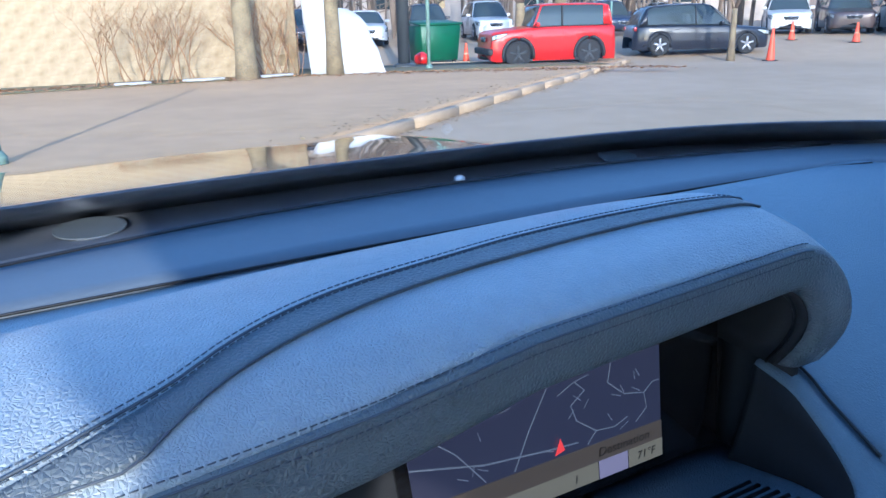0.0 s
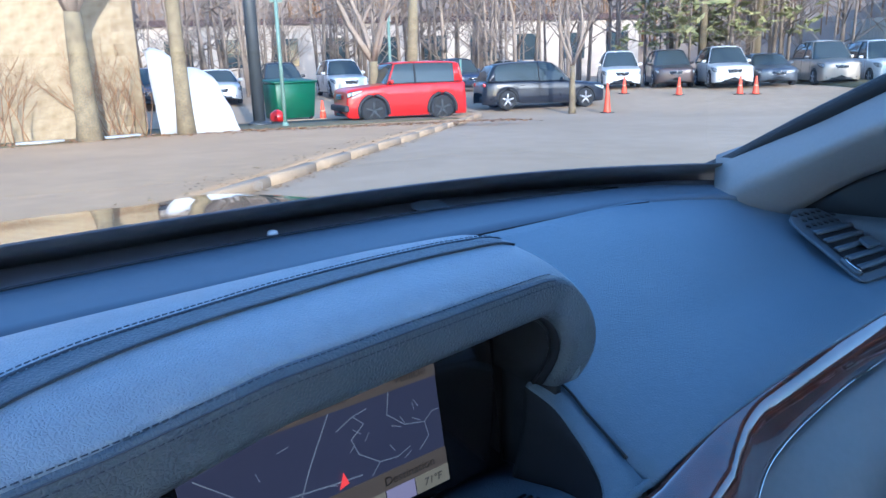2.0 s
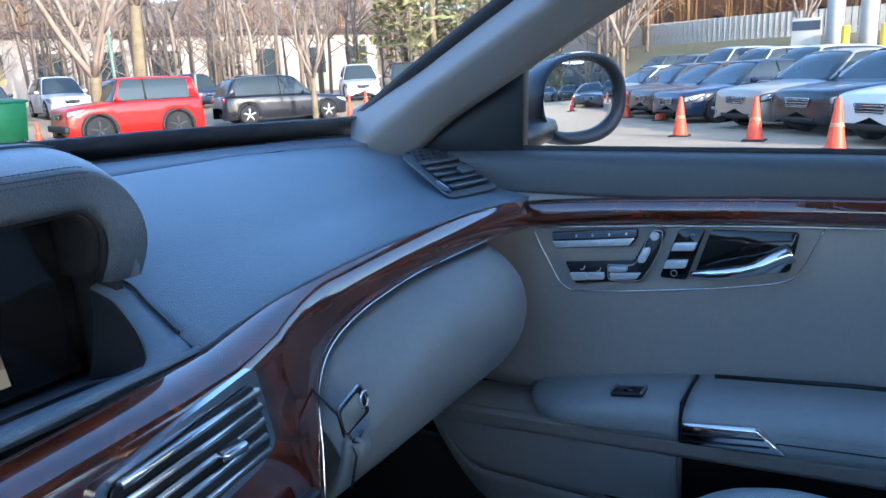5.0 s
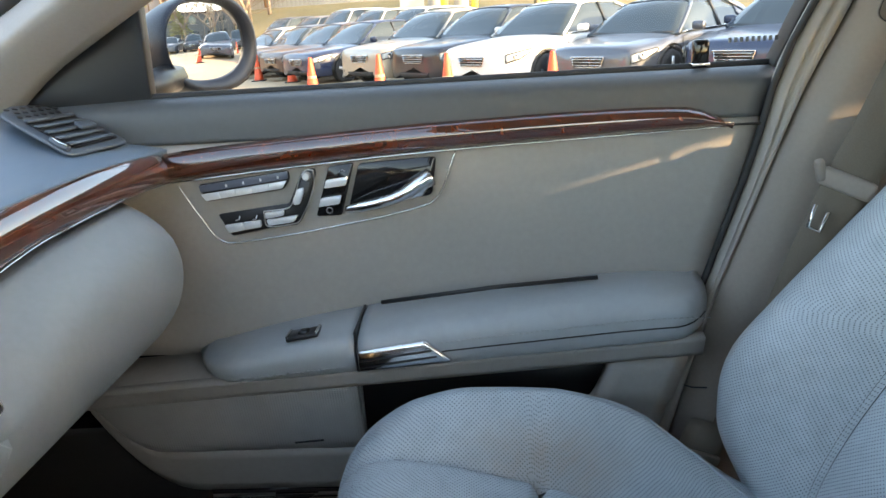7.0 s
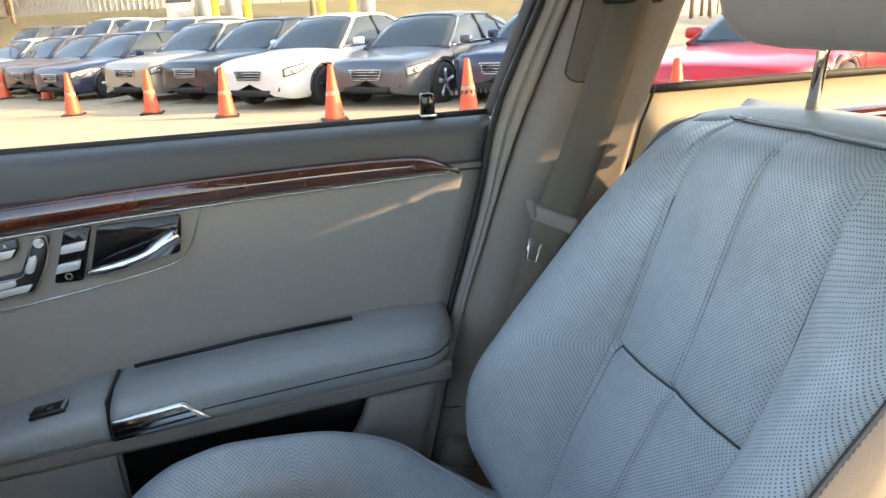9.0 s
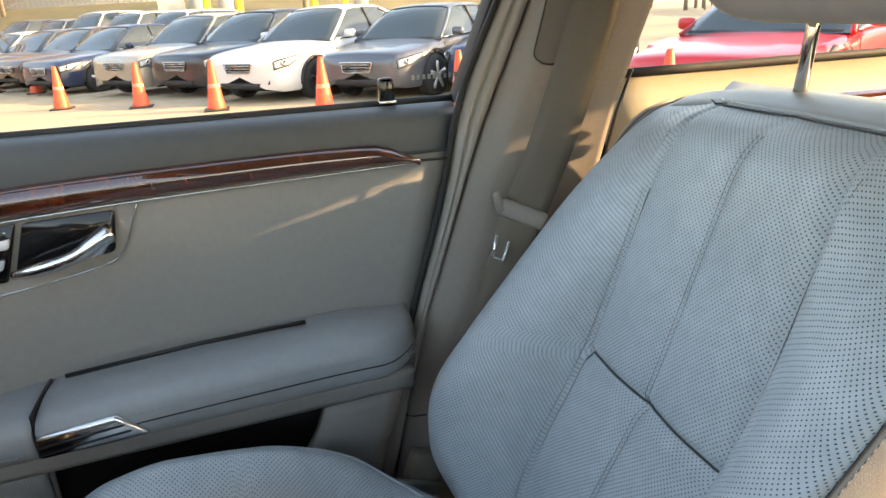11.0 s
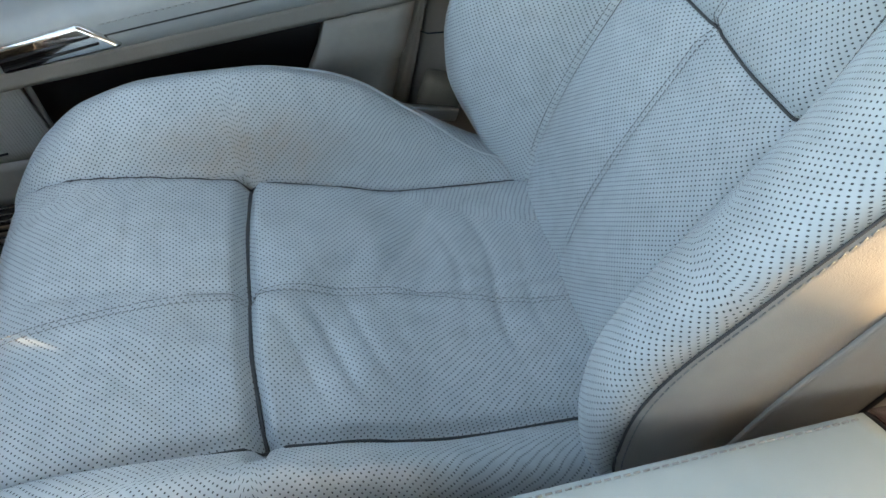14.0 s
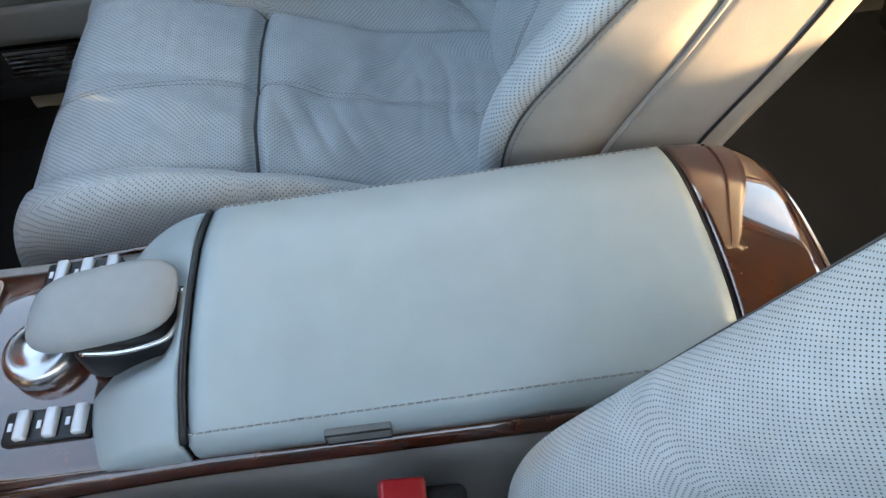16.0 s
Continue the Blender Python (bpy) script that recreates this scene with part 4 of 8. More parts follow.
    for pts in ([(0.3835, 0.847), (0.3595, 0.8497), (0.3575, 0.8398), (0.3781, 0.8365)], [(0.3585, 0.8498), (0.3343, 0.8525), (0.3341, 0.8431), (0.3565, 0.8399)],
                [(0.3277, 0.8616), (0.3015, 0.8642), (0.3024, 0.8572), (0.3272, 0.8538)], [(0.3267, 0.8522), (0.2834, 0.8571), (0.2898, 0.8481), (0.3239, 0.8442)],
                [(0.280, 0.8914), (0.2722, 0.8933), (0.2723, 0.8865), (0.2794, 0.8716), (0.287, 0.8712), (0.2876, 0.8781)]):
        door_plate("button", pts, seat_sw, BUTTON, 0.003, 0.005, 0.002, "silver seat-shaped button")
    part("button", lathe([(0.0055, 0), (0.0055, 0.005), (0.004, 0.007)], 16, (xd(0.2665) - 0.003, 0.2665, 0.9081), (0, -90, 0)), BUTTON, seat_sw, "round silver button")
    for y in (0.366, 0.343):
        part("symbol", tube([(xd(y) - 0.0042, y + 0.003, 0.8525), (xd(y) - 0.0042, y - 0.002, 0.8535), (xd(y) - 0.0042, y - 0.004, 0.8585)], 0.0008, 4), BUTTON, seat_sw)
    lockp = door_plate("lock_switch", [(0.237, 0.9185), (0.204, 0.922), (0.226, 0.8535), (0.260, 0.8535)], door, GLOSS_BLACK, 0.0, 0.003)
    for pts in ([(0.2415, 0.9015), (0.2125, 0.9052), (0.2165, 0.8940), (0.2450, 0.8912)], [(0.2505, 0.8780), (0.2230, 0.8812), (0.2270, 0.8700), (0.2545, 0.8668)]):
        door_plate("button", pts, lockp, BUTTON, 0.003, 0.005, 0.002, "silver button")
    part("symbol", tube([(xd(0.24) - 0.0035, 0.2415 + 0.004 * math.cos(a), 0.861 + 0.004 * math.sin(a)) for a in np.linspace(0, 6.28, 9)], 0.0008, 4), SATIN, lockp)
    part("symbol", tube([(xd(0.22) - 0.0035, 0.224, 0.9115), (xd(0.22) - 0.0035, 0.219, 0.914), (xd(0.22) - 0.0035, 0.216, 0.9115)], 0.0007, 4), SATIN, lockp)
    door_plate("handle_cup", [(0.198, 0.921), (0.098, 0.9255), (0.106, 0.876), (0.218, 0.857)], door, GLOSS_BLACK, -0.001, 0.003, 0.006, "black recess behind the handle")
    lever = spline([(xd(0.21) - 0.006, 0.218, 0.8620), (xd(0.2) - 0.013, 0.195, 0.867), (xd(0.17) - 0.017, 0.165, 0.874), (xd(0.14) - 0.017, 0.140, 0.882), (xd(0.12) - 0.013, 0.122, 0.893), (xd(0.11) - 0.007, 0.106, 0.901)], 26)
    grip = part("door_handle", tube(lever, 0.0078, 10, taper=[0.6 + 0.4 * min(1, i / 5) + 0.55 * max(0, (i - 14) / 11) for i in range(26)]), CHROME, door, "bright chrome door handle")
    part("handle_grip", prism([(xd(y) - 0.019, y, z) for y, z in ((0.142, 0.892), (0.130, 0.899), (0.105, 0.9040), (0.107, 0.891), (0.118, 0.877), (0.148, 0.871))], (0.009, 0, 0), 0.0035, 3), CHROME, grip, "broad chrome end of the handle")
    # armrest: padded rear part and shorter front part
    def arm(y0, y1, n, top, name, parent, label, material, thick_in):
        rows = []
        for k, y in enumerate(np.linspace(y0, y1, n)):
            t = k / (n - 1)
            zt, zb = float(top[0](y)), float(top[1](y))
            inn = thick_in(y, t)
            h = zt - zb
            ctrl = [(xd(y) + 0.006, zt - 0.004), (inn + 0.058, zt), (inn + 0.026, zt - 0.003), (inn + 0.008, zt - h * 0.16), (inn, zt - h * 0.42), (inn + 0.001, zt - h * 0.72), (inn + 0.006, zb), (xd(y) - 0.01, zb - 0.002)]
            rows.append([(x, y, z) for x, z in spline(ctrl, 22)])
        return part(name, sheet(rows, 0.006, to=(1, 0, 0)), material, parent, label)
    ztop = lambda y: curve(-y, [-0.45, -0.40, -0.30, -0.205, -0.1, 0.0, 0.16, 0.24], [0.672, 0.688, 0.712, 0.728, 0.742, 0.752, 0.764, 0.758])
    zbot = lambda y: 0.675 - (y - 0.213) * 0.074
    arm(0.203, -0.232, 34, (ztop, zbot), "armrest", door, "padded grey leather armrest", LEATHER_PLAIN, lambda y, t: 0.628 + 0.05 * max(0, (t - 0.88) / 0.12) ** 2)
    arm(0.440, 0.2085, 20, (ztop, zbot), "armrest_front", door, "front part of the grey armrest", LEATHER_PLAIN, lambda y, t: 0.632 + 0.085 * max(0, (0.35 - t) / 0.35) ** 2)
    part("armrest_gap", box((0.09, 0.004, 0.055), (0.682, 0.206, 0.702), 0.001), BLACK, door)
    part("armrest_slot", tube([(0.690, 0.178, 0.7465), (0.694, 0.03, 0.760), (0.698, -0.10, 0.766)], 0.003, 5), BLACK, door)
    part("stitching", stitches([(0.6285, y, float(ztop(y)) - (float(ztop(y)) - float(zbot(y))) * 0.46) for y in np.linspace(0.10, -0.225, 40)]), THREAD_LIGHT, door)
    part("stitching", stitches([(0.6325 + 0.085 * max(0, (y - 0.359) / 0.081) ** 2, y, float(ztop(y)) - (float(ztop(y)) - float(zbot(y))) * 0.8) for y in np.linspace(0.43, 0.215, 30)]), THREAD_LIGHT, door)
    part("seam", tube([(0.6285 + 0.05 * max(0, (-0.18 - y) / 0.052) ** 2, y, float(ztop(y)) - (float(ztop(y)) - float(zbot(y))) * 0.66) for y in np.linspace(0.198, -0.228, 40)], 0.0010, 5), BLACK, door, "fold along the armrest")
    # chrome pull at the armrest
    pull = part("chrome_pull", prism([(0.622, 0.203, 0.681), (0.622, 0.203, 0.7085), (0.621, 0.118, 0.7205), (0.621, 0.086, 0.692)], (0.012, 0, 0), 0.004), CHROME, door, "polished chrome armrest pull")
    for k in range(2):
        part("groove", tube([(0.6205, 0.200, 0.688 + 0.009 * k), (0.6205, 0.105 + 0.006 * k, 0.7005 + 0.008 * k)], 0.0012, 4), BLACK, pull)
    sw = part("window_switch", box((0.030, 0.042, 0.006), (0.668, 0.278, 0.716), 0.002, (-8, 4, 0)), BLACK, door, "black window switch with a chrome edge")
    part("rocker", box((0.016, 0.014, 0.008), (0.667, 0.277, 0.7185), 0.003, (-8, 4, 0)), GLOSS_BLACK, sw)
    for y in (0.297, 0.259):
        part("chrome_edge", box((0.030, 0.003, 0.004), (0.667, y, 0.7195 - (y - 0.278) * 0.14), 0.001, (-8, 4, 0)), CHROME, sw)
    # trim rail under the armrest, speaker grille, map pocket
    def rail(z0, z1, inn0, inn1, y0, y1, name, material, label=""):
        rows = []
        for y in np.linspace(y0, y1, 30):
            s = -0.066 * (y - 0.215)
            rows.append([(inn0 + (inn1 - inn0) * t, y, z0 + s + (z1 - z0) * t) for t in np.linspace(0, 1, 5)])
        return part(name, sheet(rows, 0.012, to=(1, 0, 0)), material, door, label)
    rail(0.674, 0.648, 0.642, 0.650, 0.70, -0.222, "lower_rail", DOOR_VINYL, "grey rail under the armrest")
    part("rail_top", sheet([[(0.642 + 0.095 * t, y, 0.674 - 0.066 * (y - 0.215) + 0.004 * t) for t in (0, 0.5, 1)] for y in np.linspace(0.80, 0.36, 12)], 0.006), DOOR_VINYL, door)
    rows = []
    for y in np.linspace(0.60, 0.216, 22):
        s = -0.045 * (y - 0.215)
        zb = 0.537 + 0.0 * y + 0.10 * max(0, (y - 0.50) / 0.1) ** 2
        rows.append([(0.662 + 0.02 * t, y, 0.645 + s + (zb - 0.645 - s) * t) for t in np.linspace(0, 1, 8)])
    gr = part("speaker_grille", sheet(rows, 0.008, to=(1, 0, 0)), GRILLE, door, "fine grey perforated speaker grille")
    part("badge", tube([(0.676, 0.312, 0.550), (0.676, 0.272, 0.553)], 0.0016, 4), BLACK, gr)
    rows = []
    for y in np.linspace(0.60, 0.216, 22):
        zb = 0.465 + 0.13 * max(0, (y - 0.46) / 0.14) ** 2
        zt = 0.535 + 0.10 * max(0, (y - 0.50) / 0.1) ** 2
        rows.append([(0.680 + 0.014 * t, y, zt + (zb - zt) * t) for t in np.linspace(0, 1, 6)])
    part("lower_panel", sheet(rows, 0.008, to=(1, 0, 0)), DOOR_VINYL, door)
    part("pocket_edge", tube([(0.682, 0.216, 0.650), (0.684, 0.216, 0.60), (0.690, 0.217, 0.50)], 0.004, 6), HARD, door)
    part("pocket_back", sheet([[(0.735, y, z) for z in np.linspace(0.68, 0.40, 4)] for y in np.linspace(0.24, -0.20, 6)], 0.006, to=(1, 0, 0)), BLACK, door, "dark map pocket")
    part("pocket_front", sheet([[(0.668 + 0.01 * t, y, 0.545 - 0.02 * (y < -0.05) - 0.13 * t) for t in np.linspace(0, 1, 4)] for y in np.linspace(0.215, -0.08, 8)], 0.008, to=(1, 0, 0)), DOOR_VINYL, door)
    end = []
    for z in np.linspace(0.668, 0.46, 12):
        yf = -0.112 + 0.045 * ((0.668 - z) / 0.12) ** 1.0 if z > 0.56 else -0.067
        yr = rear_edge(z) + 0.01
        end.append([(0.655 + 0.012 * t * t + 0.012 * (z < 0.6), yf + (yr - yf) * t, z) for t in np.linspace(0, 1, 6)])
    part("pocket_end", sheet(end, 0.02, to=(1, 0, 0)), DOOR_VINYL, door, "grey panel behind the map pocket")
    # window frame, glass, lock post, mirror triangle
    glass_rows = [[(0.783 - 0.30 * (z - 1.0), y, z) for z in np.linspace(0.995, 1.40, 6)] for y in np.linspace(0.56, -0.46, 8)]
    pane = part("window_pane", sheet(glass_rows, 0), CLEAR, door, "clear side window")
    pane.visible_shadow = False
    part("weather_strip", tube([(0.781, y, 1.013) for y in np.linspace(0.55, -0.33, 20)], 0.006, 6), RUBBER, door)
    part("rear_frame", prism([(0.762, -0.322, 1.008), (0.762, -0.345, 1.008), (0.672, -0.475, 1.385), (0.672, -0.452, 1.385)], (0.03, 0, 0.008), 0.003), RUBBER, door, "black window frame")
    post = part("lock_post", box((0.014, 0.020, 0.034), (0.770, -0.236, 1.030), 0.004), GLOSS_BLACK, door, "black lock post with a chrome collar")
    part("collar", box((0.016, 0.022, 0.004), (0.770, -0.236, 1.017), 0.001), CHROME, post)
    part("mirror_triangle", prism([(0.775, 0.472, 1.002), (0.745, 0.452, 1.142), (0.745, 0.50, 1.118), (0.752, 0.62, 1.045), (0.765, 0.74, 1.0), (0.768, 0.74, 0.98), (0.775, 0.472, 0.98)], (0.02, 0, 0), 0.003), BLACK, door, "dark triangular panel by the mirror")
    # text-like band etched into the glass
    for k in range(9):
        part("etched_bar", box((0.0008, 0.004, 0.006), (0.772, -0.272 - 0.007 * k, 1.044)), TRIM_BEIGE, door)
    return door


LEATHER_PLAIN = mat("armrest_pad_leather", (0.315, 0.342, 0.35), 0.42, vary=0.05, scale=80, big=4, bump=0.2, bump_scale=650)


def speaker_material():
    m = mat("speaker_mesh", (0.31, 0.315, 0.31), 0.55, vary=0.05)
    n, l = m.node_tree.nodes, m.node_tree.links
    uv, wave = n.new("ShaderNodeUVMap"), n.new("ShaderNodeTexVoronoi")
    wave.voronoi_dimensions = "2D"
    wave.inputs["Scale"].default_value, wave.inputs["Randomness"].default_value = 1 / 0.0035, 0.0
    l.new(uv.outputs[0], wave.inputs["Vector"])
    bp = n.new("ShaderNodeBump")
    bp.inputs["Strength"].default_value, bp.inputs["Distance"].default_value = 0.9, 0.001
    l.new(wave.outputs["Distance"], bp.inputs["Height"])
    l.new(bp.outputs[0], n["Principled BSDF"].inputs["Normal"])
    return m


GRILLE = speaker_material()


def door_mirror():
    mir = thing("door_mirror", "black outside door mirror with oval glass", "wing mirror", (1.0, 0.5, 1.05))
    c, ax, az = np.array((0.985, 0.455, 1.073)), 0.084, 0.063
    n = Vector((-0.41, -0.91, 0.080)).normalized()
    r = Vector((n.y, -n.x, 0)).normalized() * -1
    up = Vector((0, 0, 1))
    def oval(s, d, k=36, tall=1.0, aside=0.0, lift=0.0):
        return [tuple(Vector(c) + r * aside + up * lift + r * (ax * s * abs(math.cos(a)) ** 0.85 * np.sign(math.cos(a))) + up * (az * s * tall * abs(math.sin(a)) ** 0.9 * np.sign(math.sin(a))) + n * d) for a in np.linspace(0, 2 * math.pi, k + 1)[:-1]]
    rings = [oval(1.05, -0.006, tall=0.87, aside=-0.009, lift=0.005), oval(1.07, 0.001, tall=0.88, aside=-0.009, lift=0.005), oval(1.12, 0.008, tall=0.95, aside=-0.003, lift=0.001), oval(1.17, 0.006), oval(1.195, -0.006), oval(1.17, -0.04), oval(1.0, -0.085), oval(0.6, -0.115), oval(0.1, -0.122)]
    a = np.array([rg + rg[:1] for rg in rings])
    part("housing", sheet(a, 0), MIRROR_BODY, mir, "glossy dark mirror housing")
    # the glass bulges a little, as a wide-angle mirror does
    bulge = [oval(1.07 * q, -0.002 - (1.07 * ax * q) ** 2 / 2.8, tall=0.88, aside=-0.009, lift=0.005) for q in np.linspace(0.02, 1, 10)]
    part("mirror_glass", sheet([g + g[:1] for g in bulge], 0), MIRROR, mir, "oval wide-angle mirror glass")
    part("arm", tube([(0.80, 0.50, 1.02), (0.87, 0.50, 1.025), (0.93, 0.50, 1.03)], 0.022, 10), BLACK, mir)


MIRROR_BODY = mat("dark_blue_paint", (0.016, 0.02, 0.03), 0.42, vary=0.05, spec=0.3)


def seal_y(z):
    """Where the ribbed door seal begins on the middle pillar."""
    return float(curve(z, [0.40, 0.536, 0.625, 0.762, 0.913, 1.018, 1.165, 1.42], [-0.130, -0.187, -0.214, -0.255, -0.302, -0.326, -0.384, -0.485]))


def trim_y(z):
    """Where the seal ends and the pillar's trim begins."""
    return float(curve(z, [0.40, 0.583, 0.714, 0.851, 0.928, 1.038, 1.163, 1.42], [-0.170, -0.218, -0.250, -0.297, -0.324, -0.366, -0.411, -0.512]))


def pillar_face(z):
    return 0.0 if z < 1.0 else -(z - 1.0) * 0.22


def pillar_b():
    face, seal = [], []
    for z in np.linspace(0.40, 1.42, 34):
        a, b, k = seal_y(z), trim_y(z), pillar_face(z)
        rear = -0.509 - 0.275 * (z - 1.034)
        w = a - b
        seal.append([(0.735 + k, a + 0.010, z), (0.722 + k, a + 0.002, z), (0.716 + k, a - 0.15 * w, z), (0.714 + k, a - 0.28 * w, z), (0.720 + k, a - 0.40 * w, z), (0.713 + k, a - 0.52 * w, z), (0.711 + k, a - 0.68 * w, z), (0.713 + k, a - 0.85 * w, z), (0.719 + k, a - 0.97 * w, z), (0.735 + k, b, z)])
        row = [(0.724 + k, b + 0.001, z), (0.712 + k, b - 0.003, z), (0.705 + k, b - 0.012, z)]
        for t in np.linspace(0.15, 0.94, 10):
            y = b + (rear - b) * t
            row.append((0.702 - 0.036 * t + k - 0.004 * math.sin(math.pi * t), y, z))
        row += [(0.6655 + k, rear + 0.003, z), (0.672 + k, rear - 0.001, z), (0.72 + k, rear - 0.002, z)]
        face.append(row)
    ob = part("trim", sheet(face, 0.012, to=(1, 0, 0)), PILLAR)
    tagged(ob, "warm grey trim of the middle pillar", "pillar", kind="structure")
    ob = part("trim", sheet(seal, 0.006, to=(1, 0, 0)), SEAL_GREY)
    tagged(ob, "ribbed grey door seal on the middle pillar", "door seal", kind="structure")
    ob = part("trim", tube([(0.724 + pillar_face(z), seal_y(z) + 0.009, z) for z in np.linspace(0.42, 1.40, 20)], 0.0045, 6), RUBBER)
    tagged(ob, "thin black gap between door and pillar", "door seal", kind="structure")
    rows = [[(-x, y, z) for x, y, z in row] for row in face]
    ob = part("trim", sheet(rows, 0.03, to=(-1, 0, 0)), PILLAR)
    tagged(ob, "warm grey trim of the middle pillar", "pillar", kind="structure")
    # seam and lower cover of the pillar
    ob = part("trim", tube([(0.7125, seal_y(0.602) - 0.012, 0.600), (0.702, trim_y(0.602) - 0.004, 0.602), (0.694, trim_y(0.602) - 0.04, 0.604)], 0.0012, 4), BLACK)
    tagged(ob, "fine joint across the pillar's foot", "trim", kind="structure")
    # the rear edge's dark gap to the rear door
    ob = part("trim", tube([(0.6665 + pillar_face(z), -0.512 - 0.275 * (z - 1.034), z) for z in np.linspace(0.6, 1.045, 10)], 0.0022, 5), BLACK)
    tagged(ob, "dark gap behind the middle pillar", "trim", kind="structure")


SEAL_GREY = mat("grey_door_seal", (0.32, 0.295, 0.268), 0.62, vary=0.05, scale=160, big=4, bump=0.15, bump_scale=900)


def belt():
    b = thing("seat_belt", "grey seat belt hanging from the pillar", "seat belt", (0.66, -0.41, 0.95))
    path = spline([(0.640, -0.475, 1.19), (0.643, -0.465, 1.14), (0.644, -0.407, 0.97), (0.641, -0.372, 0.893), (0.640, -0.352, 0.84), (0.640, -0.325, 0.76), (0.645, -0.29, 0.64), (0.65, -0.26, 0.55)], 30)
    rows = []
    for p in path:
        rows.append([(p[0] - 0.003 * (1 - u * u) + 0.012 * u, p[1] + 0.0235 * u, p[2] + 0.004 * u) for u in (-1, -0.5, 0, 0.5, 1)])
    part("webbing", sheet(rows, 0.0015), WEBBING, b, "grey woven belt")
    shape = round_outline([(-0.428, 1.21), (-0.512, 1.21), (-0.470, 1.070), (-0.455, 1.058), (-0.410, 1.056), (-0.397, 1.066)], 0.014)
    def on_pillar(y, z, d):
        b_, rear = trim_y(z), -0.509 - 0.275 * (z - 1.034)
        t = (y - b_) / (rear - b_)
        return (0.702 - 0.036 * t + pillar_face(z) - 0.004 * math.sin(math.pi * t) - d, y, z)
    slot = part("belt_guide", prism([on_pillar(y, z, 0.0) for y, z in shape], (-0.004, 0, 0)), GUIDE, b, "dark taupe belt height slide")
    outline = [on_pillar(y, z, 0.0042) for y, z in shape]
    part("seam", tube(outline + outline[:1], 0.0010, 4), BLACK, slot)
    part("belt_ring", prism([(0.650, -0.432, 1.150), (0.650, -0.512, 1.147), (0.650, -0.515, 1.175), (0.650, -0.435, 1.180)], (-0.014, 0, 0), 0.005), BLACK, b)
    tongue = part("tongue", box((0.060, 0.013, 0.022), (0.638, -0.366, 0.888), 0.005, (0, -20, 60)), PILLAR, b, "grey belt tongue")
    part("blade", tube([(0.632, -0.332, 0.868), (0.632, -0.325, 0.842), (0.632, -0.338, 0.835), (0.632, -0.347, 0.858)], 0.0025, 5), CHROME, tongue, "steel blade")
    part("stop", box((0.011, 0.011, 0.026), (0.648, -0.340, 0.903), 0.004, (-12, 0, 0)), PILLAR, tongue)
    anchor = thing("belt_anchor", "grey lower belt anchor beside the seat", "belt anchor", (0.63, -0.2, 0.52))
    part("boot", box((0.03, 0.05, 0.05), (0.650, -0.228, 0.555), 0.01, (20, 0, 0)), WEBBING, anchor)
    part("strap", box((0.008, 0.075, 0.016), (0.628, -0.208, 0.546), 0.002, (22, 0, 8)), SATIN, anchor, "pale strap end")


